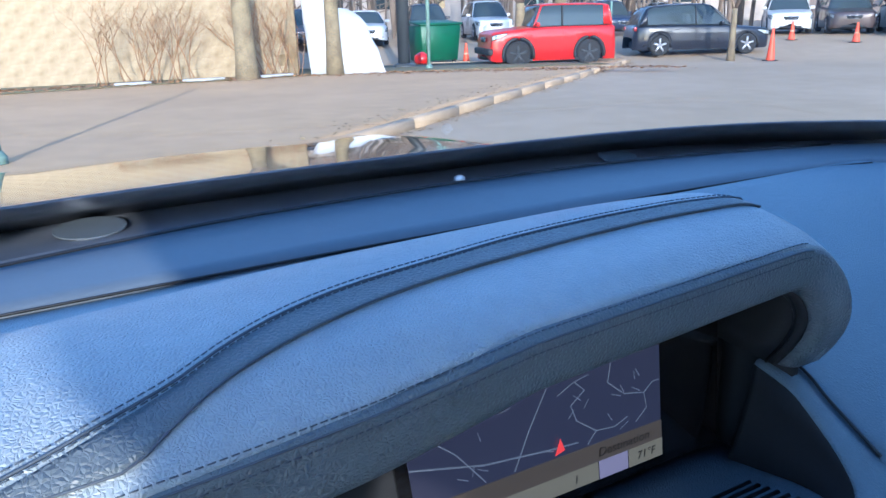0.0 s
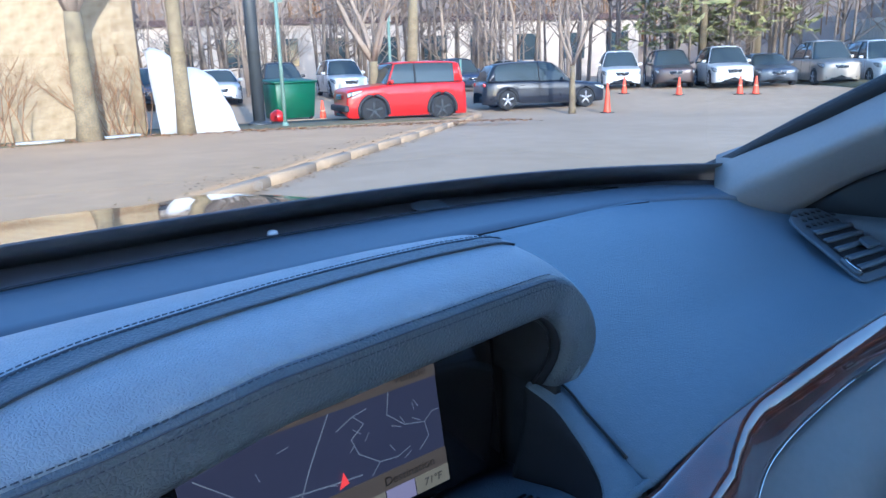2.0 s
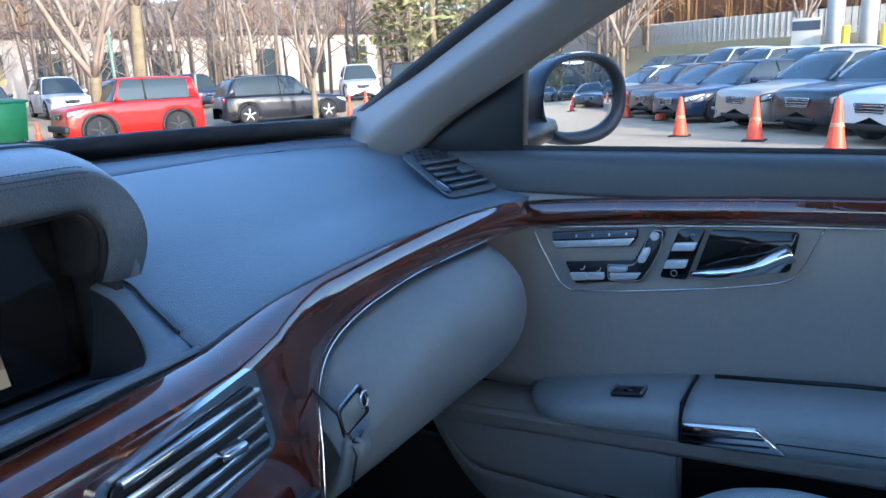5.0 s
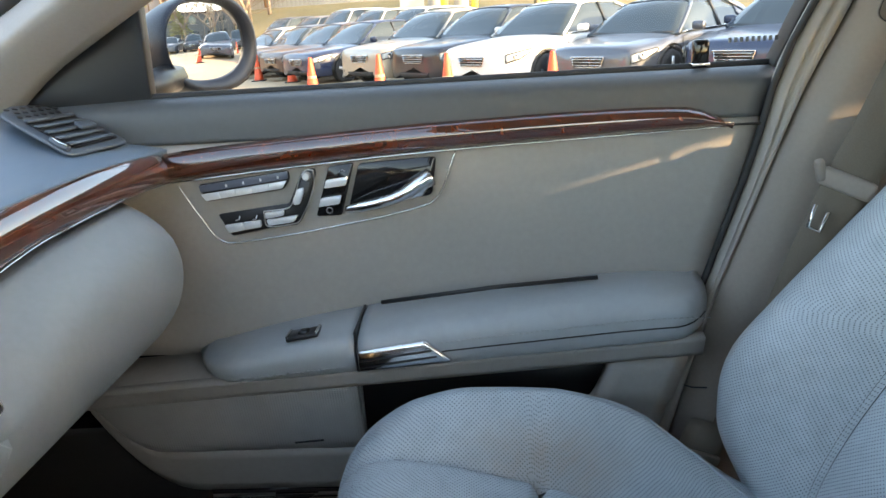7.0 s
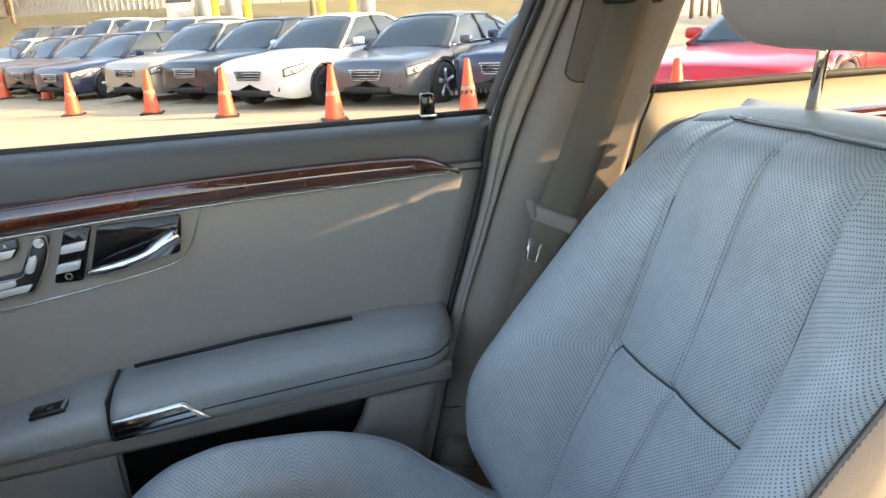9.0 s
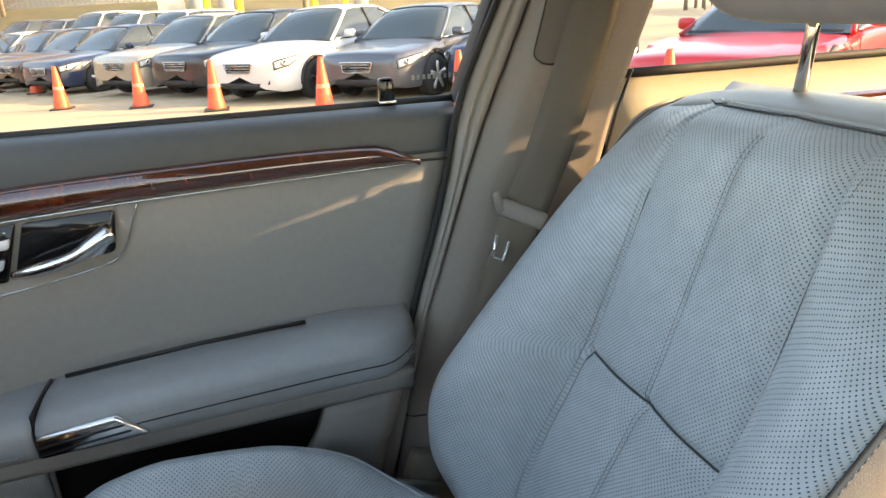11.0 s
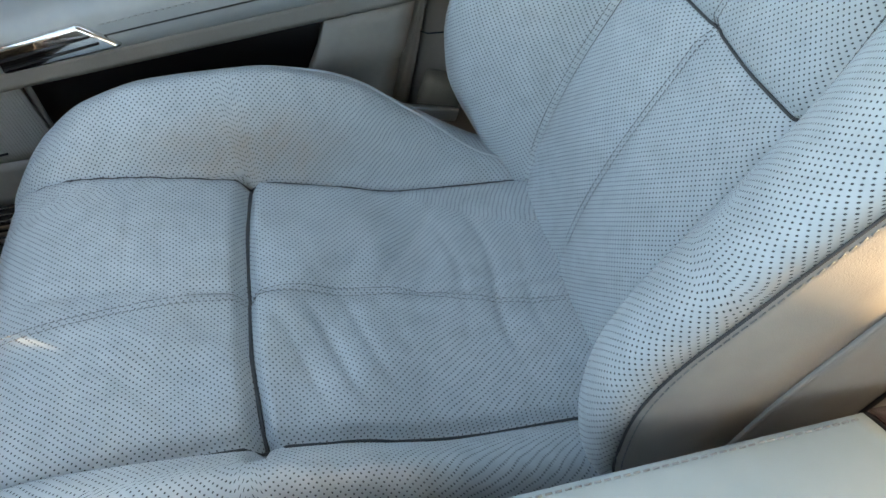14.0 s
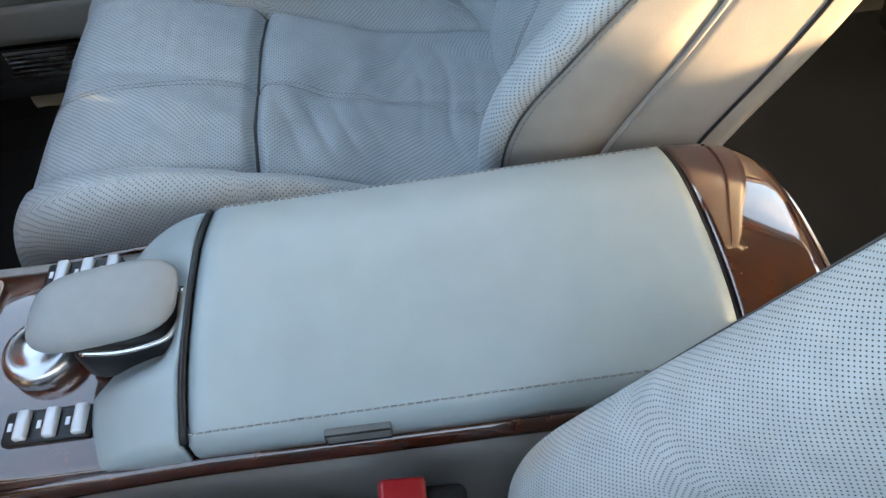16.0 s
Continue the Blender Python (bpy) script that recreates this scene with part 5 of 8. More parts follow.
def rear_part():
    """Rear door, rear bench and the left doors, which close the cabin."""
    for side in (1, -1):
        d = thing("rear_door", "beige car rear door behind the pillar", "car door", (side * 0.75, -1.0, 0.7), group="rear doors")
        rows = [[(side * (0.752 - 0.03 * math.sin(math.pi * t) + 0.02 * (t < 0.05)), y, 1.024 - 0.62 * t) for t in np.linspace(0, 1, 12)] for y in np.linspace(-0.53, -1.42, 14)]
        part("panel", sheet(rows, 0.012, to=(side, 0, 0)), REAR_BEIGE, d)
        part("window_seal", tube([(side * 0.772, y, 1.028) for y in np.linspace(-0.53, -1.5, 8)], 0.007, 6), RUBBER, d)
        part("wood_strip", sheet([[(side * (0.733 - 0.008 * math.sin(math.pi * t)), y, 0.945 + 0.035 * t) for t in np.linspace(0, 1, 5)] for y in np.linspace(-0.75, -1.40, 12)], 0.003, to=(side, 0, 0)), WOOD, d, "walnut strip")
        pane = part("window_pane", sheet([[(side * (0.785 - 0.30 * (z - 1.0)), y, z) for z in (1.02, 1.2, 1.40)] for y in (-0.5, -1.0, -1.6)], 0), CLEAR, d)
        pane.visible_shadow = False
        c = part("trim", sheet([[(side * (0.78 - 0.25 * (z - 1.0)), y - (z - 1.0) * 0.45, z) for z in np.linspace(0.9, 1.40, 6)] for y in np.linspace(-1.45, -1.95, 6)], 0.03, to=(side, 0, 0)), TRIM_BEIGE)
        tagged(c, "pale trim of the rear pillar", "pillar", kind="structure")
        # Unseen pillar, made broad to keep leaking sun off the passenger seat.
        c = part("trim", sheet([[(side * (0.518 - 0.01 * t + u * (0.247 - 0.065 * t)), -2.31 + 0.52 * t + u * (0.33 - 0.655 * t), 1.05 + 0.32 * t) for t in np.linspace(0, 1, 6)] for u in np.linspace(0, 1, 4)], 0.02, to=(0, -1, 0)), TRIM_BEIGE)
        tagged(c, "unseen rear pillar, widened to block the sun", "pillar", kind="structure")
    # left front door, closed
    d = thing("front_door", "closed grey door on the wheel side", "car door", (-0.80, 0.62, 0.7))
    def put(name, rows, thick, material):
        bm = sheet(rows, thick, to=(-1, 0, 0))
        return part(name, bm, material, d)
    put("panel", [[(-0.745 + 0.02 * math.sin(math.pi * t), y, 1.010 - 0.62 * t) for t in np.linspace(0, 1, 12)] for y in np.linspace(0.62, -0.36, 14)], 0.05, DOOR_VINYL)
    put("wood_strip", [[(-0.733 + 0.008 * math.sin(math.pi * t), y, 0.935 + 0.035 * t) for t in np.linspace(0, 1, 5)] for y in np.linspace(0.45, -0.26, 12)], 0.003, WOOD)
    pane = put("window_pane", [[(-(0.785 - 0.30 * (z - 1.0)), y, z) for z in (1.0, 1.2, 1.40)] for y in (0.60, 0.0, -0.46)], 0, CLEAR)
    pane.visible_shadow = False
    # The bench's leather is darkened to stand for the shade back here.
    bench = thing("rear_seat", "rear bench, its leather darkened for shade", "rear seat", (0, -1.3, 0.5))
    rows = [[(x, y, 0.55 + 0.03 * math.cos((x) * 9) * 0.4 - 0.05 * max(0, (y + 0.98) / 0.08) ** 2 + 0.03 * (y + 1.3)) for y in np.linspace(-0.94, -1.55, 14)] for x in np.linspace(-0.68, 0.68, 24)]
    part("cushion", sheet(rows, 0.25), REAR_SHADE_LEATHER, bench)
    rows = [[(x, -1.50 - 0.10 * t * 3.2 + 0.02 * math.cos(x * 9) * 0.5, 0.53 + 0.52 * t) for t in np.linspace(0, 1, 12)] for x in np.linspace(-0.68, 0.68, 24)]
    part("backrest", sheet(rows, 0.14, to=(0, -1, 0)), REAR_SHADE_LEATHER, bench)
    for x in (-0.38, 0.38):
        part("headrest", box((0.29, 0.10, 0.17), (x, -1.83, 1.085), 0.04), REAR_SHADE_LEATHER, bench)


REAR_BEIGE = mat("rear_door_leather", (0.40, 0.36, 0.27), 0.5, vary=0.05, scale=60, bump=0.3)


# ---- seats ----
def seat_cushion_grid(nu=150, nv=170):
    ys = np.concatenate([np.linspace(-0.315, 0.205, nv - 16), np.linspace(0.209, 0.232, 16)])
    zi_t = ([-0.32, -0.26, -0.148, -0.08, -0.012, 0.05, 0.10, 0.15, 0.18, 0.205, 0.222, 0.232], [0.530, 0.536, 0.551, 0.575, 0.598, 0.617, 0.630, 0.637, 0.632, 0.612, 0.575, 0.46])
    zr_t = ([-0.32, -0.27, -0.18, -0.127, -0.087, -0.024, 0.064, 0.126, 0.172, 0.205, 0.222, 0.232], [0.522, 0.537, 0.602, 0.645, 0.664, 0.681, 0.685, 0.673, 0.646, 0.612, 0.572, 0.46])
    rows = []
    for y in ys:
        zi, zr = float(curve(y, *zi_t)), float(curve(y, *zr_t))
        zl = zi + 0.45 * max(0, zr - zi) + 0.012
        pinch = 0.012 * max(0, (y - 0.14) / 0.09) ** 2
        xl = 0.221 - 0.020 * max(0, min(1, y / 0.14))
        ctrl = [(0.158, min(0.40, zi - 0.06)), (0.146, zi - 0.055), (0.152, zl - 0.016), (0.170, zl), (0.196, (zl + zi) / 2 + 0.008), (xl, zi + 0.001), (0.29, zi + 0.003), (0.366, zi), (0.44, zi + 0.003), (0.511, zi + 0.001),
                (0.535, zi + 0.55 * max(0, zr - zi) + 0.004), (0.562, zr), (0.588, zr - 0.010), (0.606, zr - 0.040), (0.612, zr - 0.09 if zr > 0.5 else zr - 0.02), (0.604, min(0.40, zi - 0.06))]
        ctrl = [(x + (0.366 - x) * pinch * 4, z) for x, z in ctrl]
        row = spline(ctrl, nu)
        rows.append([(x, y, z) for x, z in row])
    a = np.array(rows)
    # seams pressed into the leather
    x, y = a[..., 0], a[..., 1]
    inside = (x > 0.19) & (x < 0.515)
    xl = 0.221 - 0.020 * np.clip(y / 0.14, 0, 1)
    top = a[..., 2] > 0.5
    a[..., 2] -= top * 0.011 * np.exp(-((x - xl) / 0.006) ** 2)
    a[..., 2] -= top * 0.011 * np.exp(-((x - 0.511) / 0.006) ** 2)
    a[..., 2] -= inside * top * 0.016 * np.exp(-((y + 0.012 - 0.01 * np.sin((x - 0.2) * 9)) / 0.0065) ** 2)
    a[..., 2] -= inside * top * 0.003 * np.exp(-((x - 0.366) / 0.004) ** 2)
    # soft folds of use
    fold = 0.0050 * np.sin(38 * (x * 0.75 + y * 0.9) + 3 * np.sin(14 * y)) * np.exp(-((x - 0.33) / 0.10) ** 2) * np.exp(-((y + 0.08) / 0.13) ** 2)
    fold += 0.0042 * np.sin(55 * (x * 0.9 - y * 0.4) + 2 * np.sin(20 * x)) * np.exp(-((x - 0.29) / 0.05) ** 2) * np.exp(-((y - 0.05) / 0.05) ** 2)
    fold += 0.0028 * np.sin(70 * (x * 0.55 - y * 0.8) + 4 * np.sin(11 * x + 7 * y)) * np.exp(-((x - 0.42) / 0.07) ** 2) * np.exp(-((y + 0.13) / 0.07) ** 2)
    # creases that run slantwise over the pads
    for cx, cy, lx, ly, ang, k, amp in ((0.30, -0.07, 0.055, 0.05, 0.5, 210, 0.0030), (0.43, -0.15, 0.06, 0.05, -0.45, 190, 0.0030), (0.27, 0.075, 0.05, 0.035, 0.9, 230, 0.0024), (0.42, 0.09, 0.06, 0.03, 0.2, 200, 0.0020), (0.36, -0.22, 0.08, 0.04, 0.1, 180, 0.0026)):
        u = (x - cx) * math.cos(ang) + (y - cy) * math.sin(ang)
        v = -(x - cx) * math.sin(ang) + (y - cy) * math.cos(ang)
        w = k * v + 1.6 * np.sin(30 * u + 9 * v)
        fold -= 1.5 * amp * (1 - abs(np.sin(w / 2))) ** 2 * np.exp(-(u / lx) ** 2 - (v / ly) ** 2)
    a[..., 2] += inside * fold
    return a


BACK_Z = [0.50, 0.54, 0.60, 0.655, 0.77, 0.855, 0.94, 0.988, 1.011, 1.024]
BACK_Y = [-0.275, -0.287, -0.303, -0.325, -0.385, -0.418, -0.448, -0.468, -0.490, -0.530]


def back_place(x, z, groove=True):
    """The front of the backrest at x and height z: how far ahead it lies."""
    y0 = float(curve(z, BACK_Z, BACK_Y))
    p = float(curve(z, [0.50, 0.55, 0.62, 0.71, 0.76, 0.83, 0.93, 1.0, 1.06], [0.0, 0.04, 0.082, 0.110, 0.098, 0.066, 0.012, -0.025, -0.04]))
    s = abs(x - 0.383)
    f = float(curve(s, [0.0, 0.06, 0.118, 0.150, 0.190, 0.222, 0.236, 0.2465, 0.2500, 0.2505], [-0.002, 0.002, 0.0, 0.45, 0.90, 1.0, 0.93, 0.62, 0.15, -0.2]))
    y = y0 + (f * p if s > 0.118 else f)
    if s > 0.236:
        y -= 0.02 * (s - 0.236) / 0.014
    if groove:
        y -= 0.009 * math.exp(-((s - 0.119) / 0.005) ** 2)
        if s < 0.122:
            y -= 0.010 * math.exp(-((z - 0.767 - 0.006 * s) / 0.006) ** 2)
            y -= 0.0025 * math.exp(-((x - 0.383) / 0.004) ** 2)
    return y


def make_seat(at_x, label, group, leather, ahead=0.0, lift=0.0):
    """A whole front seat. Built at the right-hand place and moved across."""
    seat = thing("front_seat", label, "car seat", (0.375, -0.05, 0.30), group=group)
    part("cushion", sheet(seat_cushion_grid(), 0.02), leather, seat, "perforated grey leather cushion with folds")
    part("base", box((0.42, 0.46, 0.16), (0.375, -0.06, 0.42), 0.03), HARD, seat, "grey plastic seat base")
    for x in (0.19, 0.56):
        part("rail", box((0.04, 0.5, 0.03), (x, -0.06, 0.317), 0.006), BLACK, seat)
    # backrest front
    us = np.concatenate([np.linspace(0.133, 0.155, 12), np.linspace(0.158, 0.608, 90), np.linspace(0.611, 0.633, 12)])
    zs = np.concatenate([np.linspace(0.50, 0.988, 92), np.linspace(0.991, 1.024, 14)])
    rows = []
    for x in us:
        narrow = lambda z: 1 - 0.10 * max(0, (z - 0.87) / 0.155) ** 2 - 0.10 * max(0, (0.60 - z) / 0.1) ** 2
        rows.append([(0.383 + (x - 0.383) * narrow(z), back_place(x, z), z - 0.012 * abs((x - 0.383) / 0.25) ** 3 * max(0, (z - 0.9) / 0.15)) for z in zs])
    a = np.array(rows)
    part("backrest", sheet(a[5:-5], 0.02, to=(0, -1, 0)), leather, seat, "perforated grey leather backrest with deep side bolsters")
    for side, cols in ((-1, a[:6]), (1, a[-6:])):
        part("bolster_side", sheet(cols, 0.015, to=(-side, 0, 0)), FLANK, seat, "smooth taupe leather side of the bolster")
        rim = cols[-1] if side < 0 else cols[0]
        part("seam", tube(rim[::2] + np.array((0, 0.0012, 0)), 0.0011, 5), SEAM, seat)
        part("stitching", stitches(rim + np.array((side * 0.0012, -0.004, 0.0)), 0.0006, 0.006), THREAD_MID, seat)
    # flanks and back of the backrest
    for k, side in ((0, -1), (-1, 1)):
        edge = a[k]
        fl = []
        for p in edge[::2]:
            back_y = float(curve(p[2], BACK_Z, BACK_Y)) - 0.115
            fl.append([(p[0] + side * (0.004 * math.sin(math.pi * t)), p[1] + (back_y - p[1]) * t, p[2] - 0.03 * t * max(0, (p[2] - 0.95) / 0.1)) for t in np.linspace(0, 1, 12)])
        flank = part("flank", sheet(fl, 0.012, to=(-side, 0, 0)), FLANK, seat, "smooth taupe leather side of the backrest")
        fl = np.array(fl)
        for t in (8,):
            part("seam", tube(fl[:, t] + np.array((side * 0.001, 0, 0)), 0.0018, 5), BLACK, flank)
        part("piping", tube(edge[::2] + np.array((side * 0.0005, 0.002, 0)), 0.0022, 6), FLANK, seat)
    rows = [[(x, float(curve(z, BACK_Z, BACK_Y)) - 0.115 - 0.01 * math.cos((x - 0.383) * 6), z) for z in np.linspace(0.50, 1.018, 14)] for x in np.linspace(0.158, 0.608, 14)]
    part("back_shell", sheet(rows, 0.012, to=(0, 1, 0)), SEAT_PLAIN, seat, "grey rear of the backrest")
    top = [[(0.383 + s * 0.222, -0.528 - 0.105 * t, 1.021 + 0.012 * math.sin(math.pi * t) - 0.016 * abs(s) ** 3) for t in np.linspace(0, 1, 8)] for s in np.linspace(-1, 1, 24)]
    # A darker leather than the seat's offsets the light on this upward face.
    part("backrest_top", sheet(top, 0.012), LEATHER_PLAIN, seat, "smooth leather roll along the top, darkened for shade")
    for s in (-1, 1):
        line = [(0.383 + s * 0.1235, back_place(0.383 + s * 0.1235, z) + 0.0015, z) for z in np.linspace(0.56, 1.0, 80)]
        part("stitching", stitches(line, 0.00045, 0.0055), THREAD_MID, seat)
    for dx in (-0.003, 0.003):
        line = [(0.383 + dx, back_place(0.383 + dx, z) + 0.0012, z) for z in np.linspace(0.56, 1.012, 80)]
        part("stitching", stitches(line, 0.00045, 0.0055), THREAD_MID, seat)
    for s in (-1, 1):
        part("seam", tube([(0.383 + s * 0.1190, back_place(0.383 + s * 0.1190, z) + 0.0012, z) for z in np.linspace(0.54, 1.0, 60)], 0.0013, 5), SEAM, seat)
    part("seam", tube([(x, back_place(x, 0.767 + 0.006 * abs(x - 0.383)) + 0.0012, 0.767 + 0.006 * abs(x - 0.383)) for x in np.linspace(0.266, 0.500, 40)], 0.0013, 5), SEAM, seat)
    part("piping", tube(a[16:-16, -1] + np.array((0, 0.001, -0.0005)), 0.0018, 6), SEAT_PLAIN, seat)
    part("seam", tube(a[16:-16, -2] + np.array((0, 0.0012, 0.0008)), 0.0011, 5), SEAM, seat)
    # cushion stitching and piping
    g = seat_cushion_grid()
    def cushion_z(x, y):
        zs_ = [float(np.interp(x, row[20:-20, 0], row[20:-20, 2])) for row in g]
        return float(np.interp(y, g[:, 0, 1], zs_))
    for want in ("left", "right"):
        line = []
        for y in np.linspace(-0.29, 0.19, 50):
            x = 0.221 - 0.020 * min(1, max(0, y / 0.14)) if want == "left" else 0.511
            line.append((x, y, cushion_z(x, y) + 0.0006))
        part("seam", tube(line, 0.0013, 5), SEAM, seat)
    cross = [(x, -0.012 + 0.01 * math.sin((x - 0.2) * 9)) for x in np.linspace(0.214, 0.508, 44)]
    part("seam", tube([(x, y, cushion_z(x, y) + 0.0008) for x, y in cross], 0.0018, 6), SEAM, seat)
    mid = int(np.argmin(abs(g[60, :, 0] - 0.366)))
    for off in (0, 1):
        part("stitching", stitches(g[4:-14, mid + off] + np.array((0, 0, 0.0008)), 0.00045, 0.0055), THREAD_MID, seat)
    left = int(np.argmin(abs(g[84, :40, 0] - 0.153)))
    part("piping", tube(g[6:-8, left] + np.array((0, 0, 0.001)), 0.003, 6), SEAT_PLAIN, seat)
    right = 150 - 1 - int(np.argmin(abs(g[84, ::-1][:40, 0] - 0.594)))
    part("piping", tube(g[6:-8, right] + np.array((0, 0, 0.0005)), 0.0014, 6), SEAT_PLAIN, seat)
    part("stitching", stitches(g[6:-8, left + 3] + np.array((0, 0, 0.0015)), 0.0007), THREAD_LIGHT, seat)
    # headrest; the taupe puts its shaded tone into the colour
    for x in (0.313, 0.453):
        part("headrest_post", tube([(x, -0.580, 1.01), (x, -0.590, 1.09), (x, -0.596, 1.16)], 0.0065, 10), CHROME, seat, "chrome headrest post")
    rows = []
    for a_ in np.linspace(-math.pi / 2, math.pi / 2, 15):
        cz = math.sin(a_)
        ring = []
        for b_ in np.linspace(0, 2 * math.pi, 29):
            cx, cy = math.cos(b_), math.sin(b_)
            e = abs(math.cos(a_)) ** 0.35
            x = 0.150 * e * np.sign(cx) * abs(cx) ** 0.55
            ring.append((0.383 + x, -0.580 + 0.055 * e * np.sign(cy) * abs(cy) ** 0.7 + 0.045 * (x / 0.15) ** 2, 1.188 + 0.092 * np.sign(cz) * abs(cz) ** 0.6))
        rows.append(ring)
    part("headrest", sheet(rows, 0), FLANK, seat, "padded leather headrest, toned taupe for shade")
    part("side_trim", sheet([[(0.617, y, z) for z in (0.50, 0.42, 0.34)] for y in np.linspace(0.17, -0.30, 6)], 0.012, to=(-1, 0, 0)), HARD, seat, "grey plastic valance")
    if at_x:
        seat.matrix_basis = Matrix.Translation((0.375 + at_x, -0.05 + ahead, 0.30 + lift))
    return seat


# ---- middle console ----
def lid_z(x, y):
    return 0.706 - 0.022 * abs((x - 0.0065) / 0.1005) ** 2.6 + 0.010 * min(1, -y / 0.37) - 0.002


def console():
    con = thing("centre_console", "middle console with walnut trim and switches", "console", (0, 0.0, 0.45))
    # body sides
    prof = [(-0.120, 0.32), (-0.118, 0.48), (-0.114, 0.58), (-0.108, 0.625), (-0.104, 0.64)]
    for s in (-1, 1):
        rows = [[(-s * -x if s < 0 else -x, y, z) for x, z in spline(prof, 10)] for y in np.linspace(0.40, -0.46, 14)]
        rows = [[(s * abs(x) + (0.014 if s < 0 else 0), y, z) for x, y, z in r] for r in rows]
        part("side_panel", sheet(rows, 0.01, to=(-s, 0, 0)), DOOR_VINYL, con, "grey console side")
        strip = [[(s * (0.1075 + 0.004 * math.sin(math.pi * t)) + (0.013 if s < 0 else 0), y, 0.624 + 0.028 * t - 0.02 * max(0, y) / 0.2) for t in np.linspace(0, 1, 5)] for y in np.linspace(0.34, -0.46, 24)]
        part("wood_strip", sheet(strip, 0.004, to=(-s, 0, 0)), WOOD, con, "walnut strip along the console")
    part("floor_block", box((0.185, 0.84, 0.32), (0.007, -0.03, 0.47)), HARD, con)
    # armrest lid
    rows = []
    for y in np.linspace(-0.002, -0.367, 40):
        row = [(-0.0935, y, 0.652), (-0.0955, y, 0.664)]
        row += [(x, y, lid_z(x, y) - 0.006 * max(0, 1 - (-0.002 - y) / 0.008) ** 2) for x in np.linspace(-0.094, 0.107, 34)]
        row += [(0.1085, y, 0.670), (0.107, y, 0.662)]
        rows.append(row)
    lid = part("armrest_lid", sheet(rows, 0.006), LID_LEATHER, con, "smooth grey leather armrest lid")
    part("stitching", stitches([(-0.0905, y, lid_z(-0.0905, y) + 0.0012) for y in np.linspace(-0.004, -0.365, 90)], 0.0007, 0.0055), THREAD_LIGHT, lid)
    part("stitching", stitches([(0.1025, y, lid_z(0.1025, y) + 0.0012) for y in np.linspace(-0.004, -0.365, 90)], 0.0007, 0.0055), THREAD_LIGHT, lid)
    catch = part("lid_catch", box((0.006, 0.044, 0.015), (-0.0962, -0.112, 0.669), 0.0015), HARD, con, "grey lid catch")
    part("catch_rim", tube([(-0.0995, -0.0905, 0.6625), (-0.0995, -0.0905, 0.6755), (-0.0995, -0.1335, 0.6755), (-0.0995, -0.1335, 0.6625), (-0.0995, -0.0905, 0.6625)], 0.0009, 4), BLACK, catch)
    part("gap", tube([(x, 0.0005, lid_z(x, 0) - 0.004) for x in np.linspace(-0.094, 0.106, 24)], 0.0028, 6), BLACK, con)
    part("gap", tube([(x, -0.3695, lid_z(x, -0.37) - 0.003) for x in np.linspace(-0.094, 0.106, 24)], 0.0024, 6), BLACK, con)
    # walnut end cap with a chrome rim
    rows = []
    for t in np.linspace(0, 1, 22):
        rows.append([(x, -0.3715 - (0.086 - 0.016 * abs((x - 0.007) / 0.101) ** 4) * t, lid_z(x, -0.37) + 0.001 - 0.016 * t ** 1.6 - 0.022 * max(0, (t - 0.72) / 0.28) ** 2.4) for x in np.linspace(-0.094, 0.108, 26)])
    part("end_cap", sheet(rows, 0.006), WOOD, con, "glossy walnut end of the console")
    part("chrome_line", tube([np.array(rows[-1][k]) + (0, -0.002, 0) for k in range(26)], 0.003, 6), CHROME, con)
    part("rear_panel", sheet([[(x, -0.450, z) for z in (0.652, 0.5, 0.32)] for x in np.linspace(-0.090, 0.104, 6)], 0.02, to=(0, 1, 0)), CARPET, con)
    # leather nose in front of the lid, with a hollow for the hand rest
    rows = []
    for y in np.linspace(0.004, 0.088, 24):
        t = (y - 0.004) / 0.084
        row = []
        for x in np.linspace(-0.094, 0.106, 34):
            z = lid_z(x, 0) - 0.004 - 0.048 * t ** 1.7 - 0.004 * t
            z -= 0.030 * math.exp(-((x - 0.006) / 0.040) ** 4) * min(1, t / 0.25) * (1 - 0.5 * t)
            row.append((x * (1 - 0.12 * t ** 3), y + 0.010 * (1 - (x / 0.1) ** 2) * t * 0, z))
        row = [(row[0][0], y, 0.636)] + row + [(row[-1][0], y, 0.636)]
        rows.append(row)
    part("nose", sheet(rows, 0.004), LID_LEATHER, con, "grey leather nose of the armrest")
    # walnut switch deck
    rows = [[(x, y, 0.648 - 0.004 * (y - 0.08) - 0.012 * (abs(x) / 0.105) ** 4) for x in np.linspace(-0.092, 0.104, 20)] for y in np.linspace(0.045, 0.38, 16)]
    part("wood_deck", sheet(rows, 0.012), WOOD, con, "glossy walnut switch deck")
    # hand rest pad
    rest = part("hand_rest", pad_mesh(), LEATHER_PLAIN, con, "padded grey hand rest")
    part("chrome_edge", tube(spline([(-0.024, 0.075, 0.693), (-0.026, 0.05, 0.692), (-0.020, 0.018, 0.692), (-0.004, 0.008, 0.694), (0.020, 0.008, 0.696)], 24), 0.0022, 6), CHROME, rest)
    part("stem", box((0.05, 0.08, 0.05), (0.005, 0.05, 0.665), 0.012), BLACK, rest)
    part("latch_tab", box((0.010, 0.005, 0.010), (0.012, 0.006, 0.683), 0.001), BUTTON, rest)
    # round controller
    part("controller", lathe([(0.027, 0.0), (0.0285, 0.003), (0.0285, 0.012), (0.0265, 0.0165), (0.022, 0.0185), (0.0165, 0.0175), (0.0155, 0.019), (0.008, 0.0205), (0.0, 0.021)][:-1], 40, (0.004, 0.124, 0.648)), SATIN, con, "silver rotary controller knob")
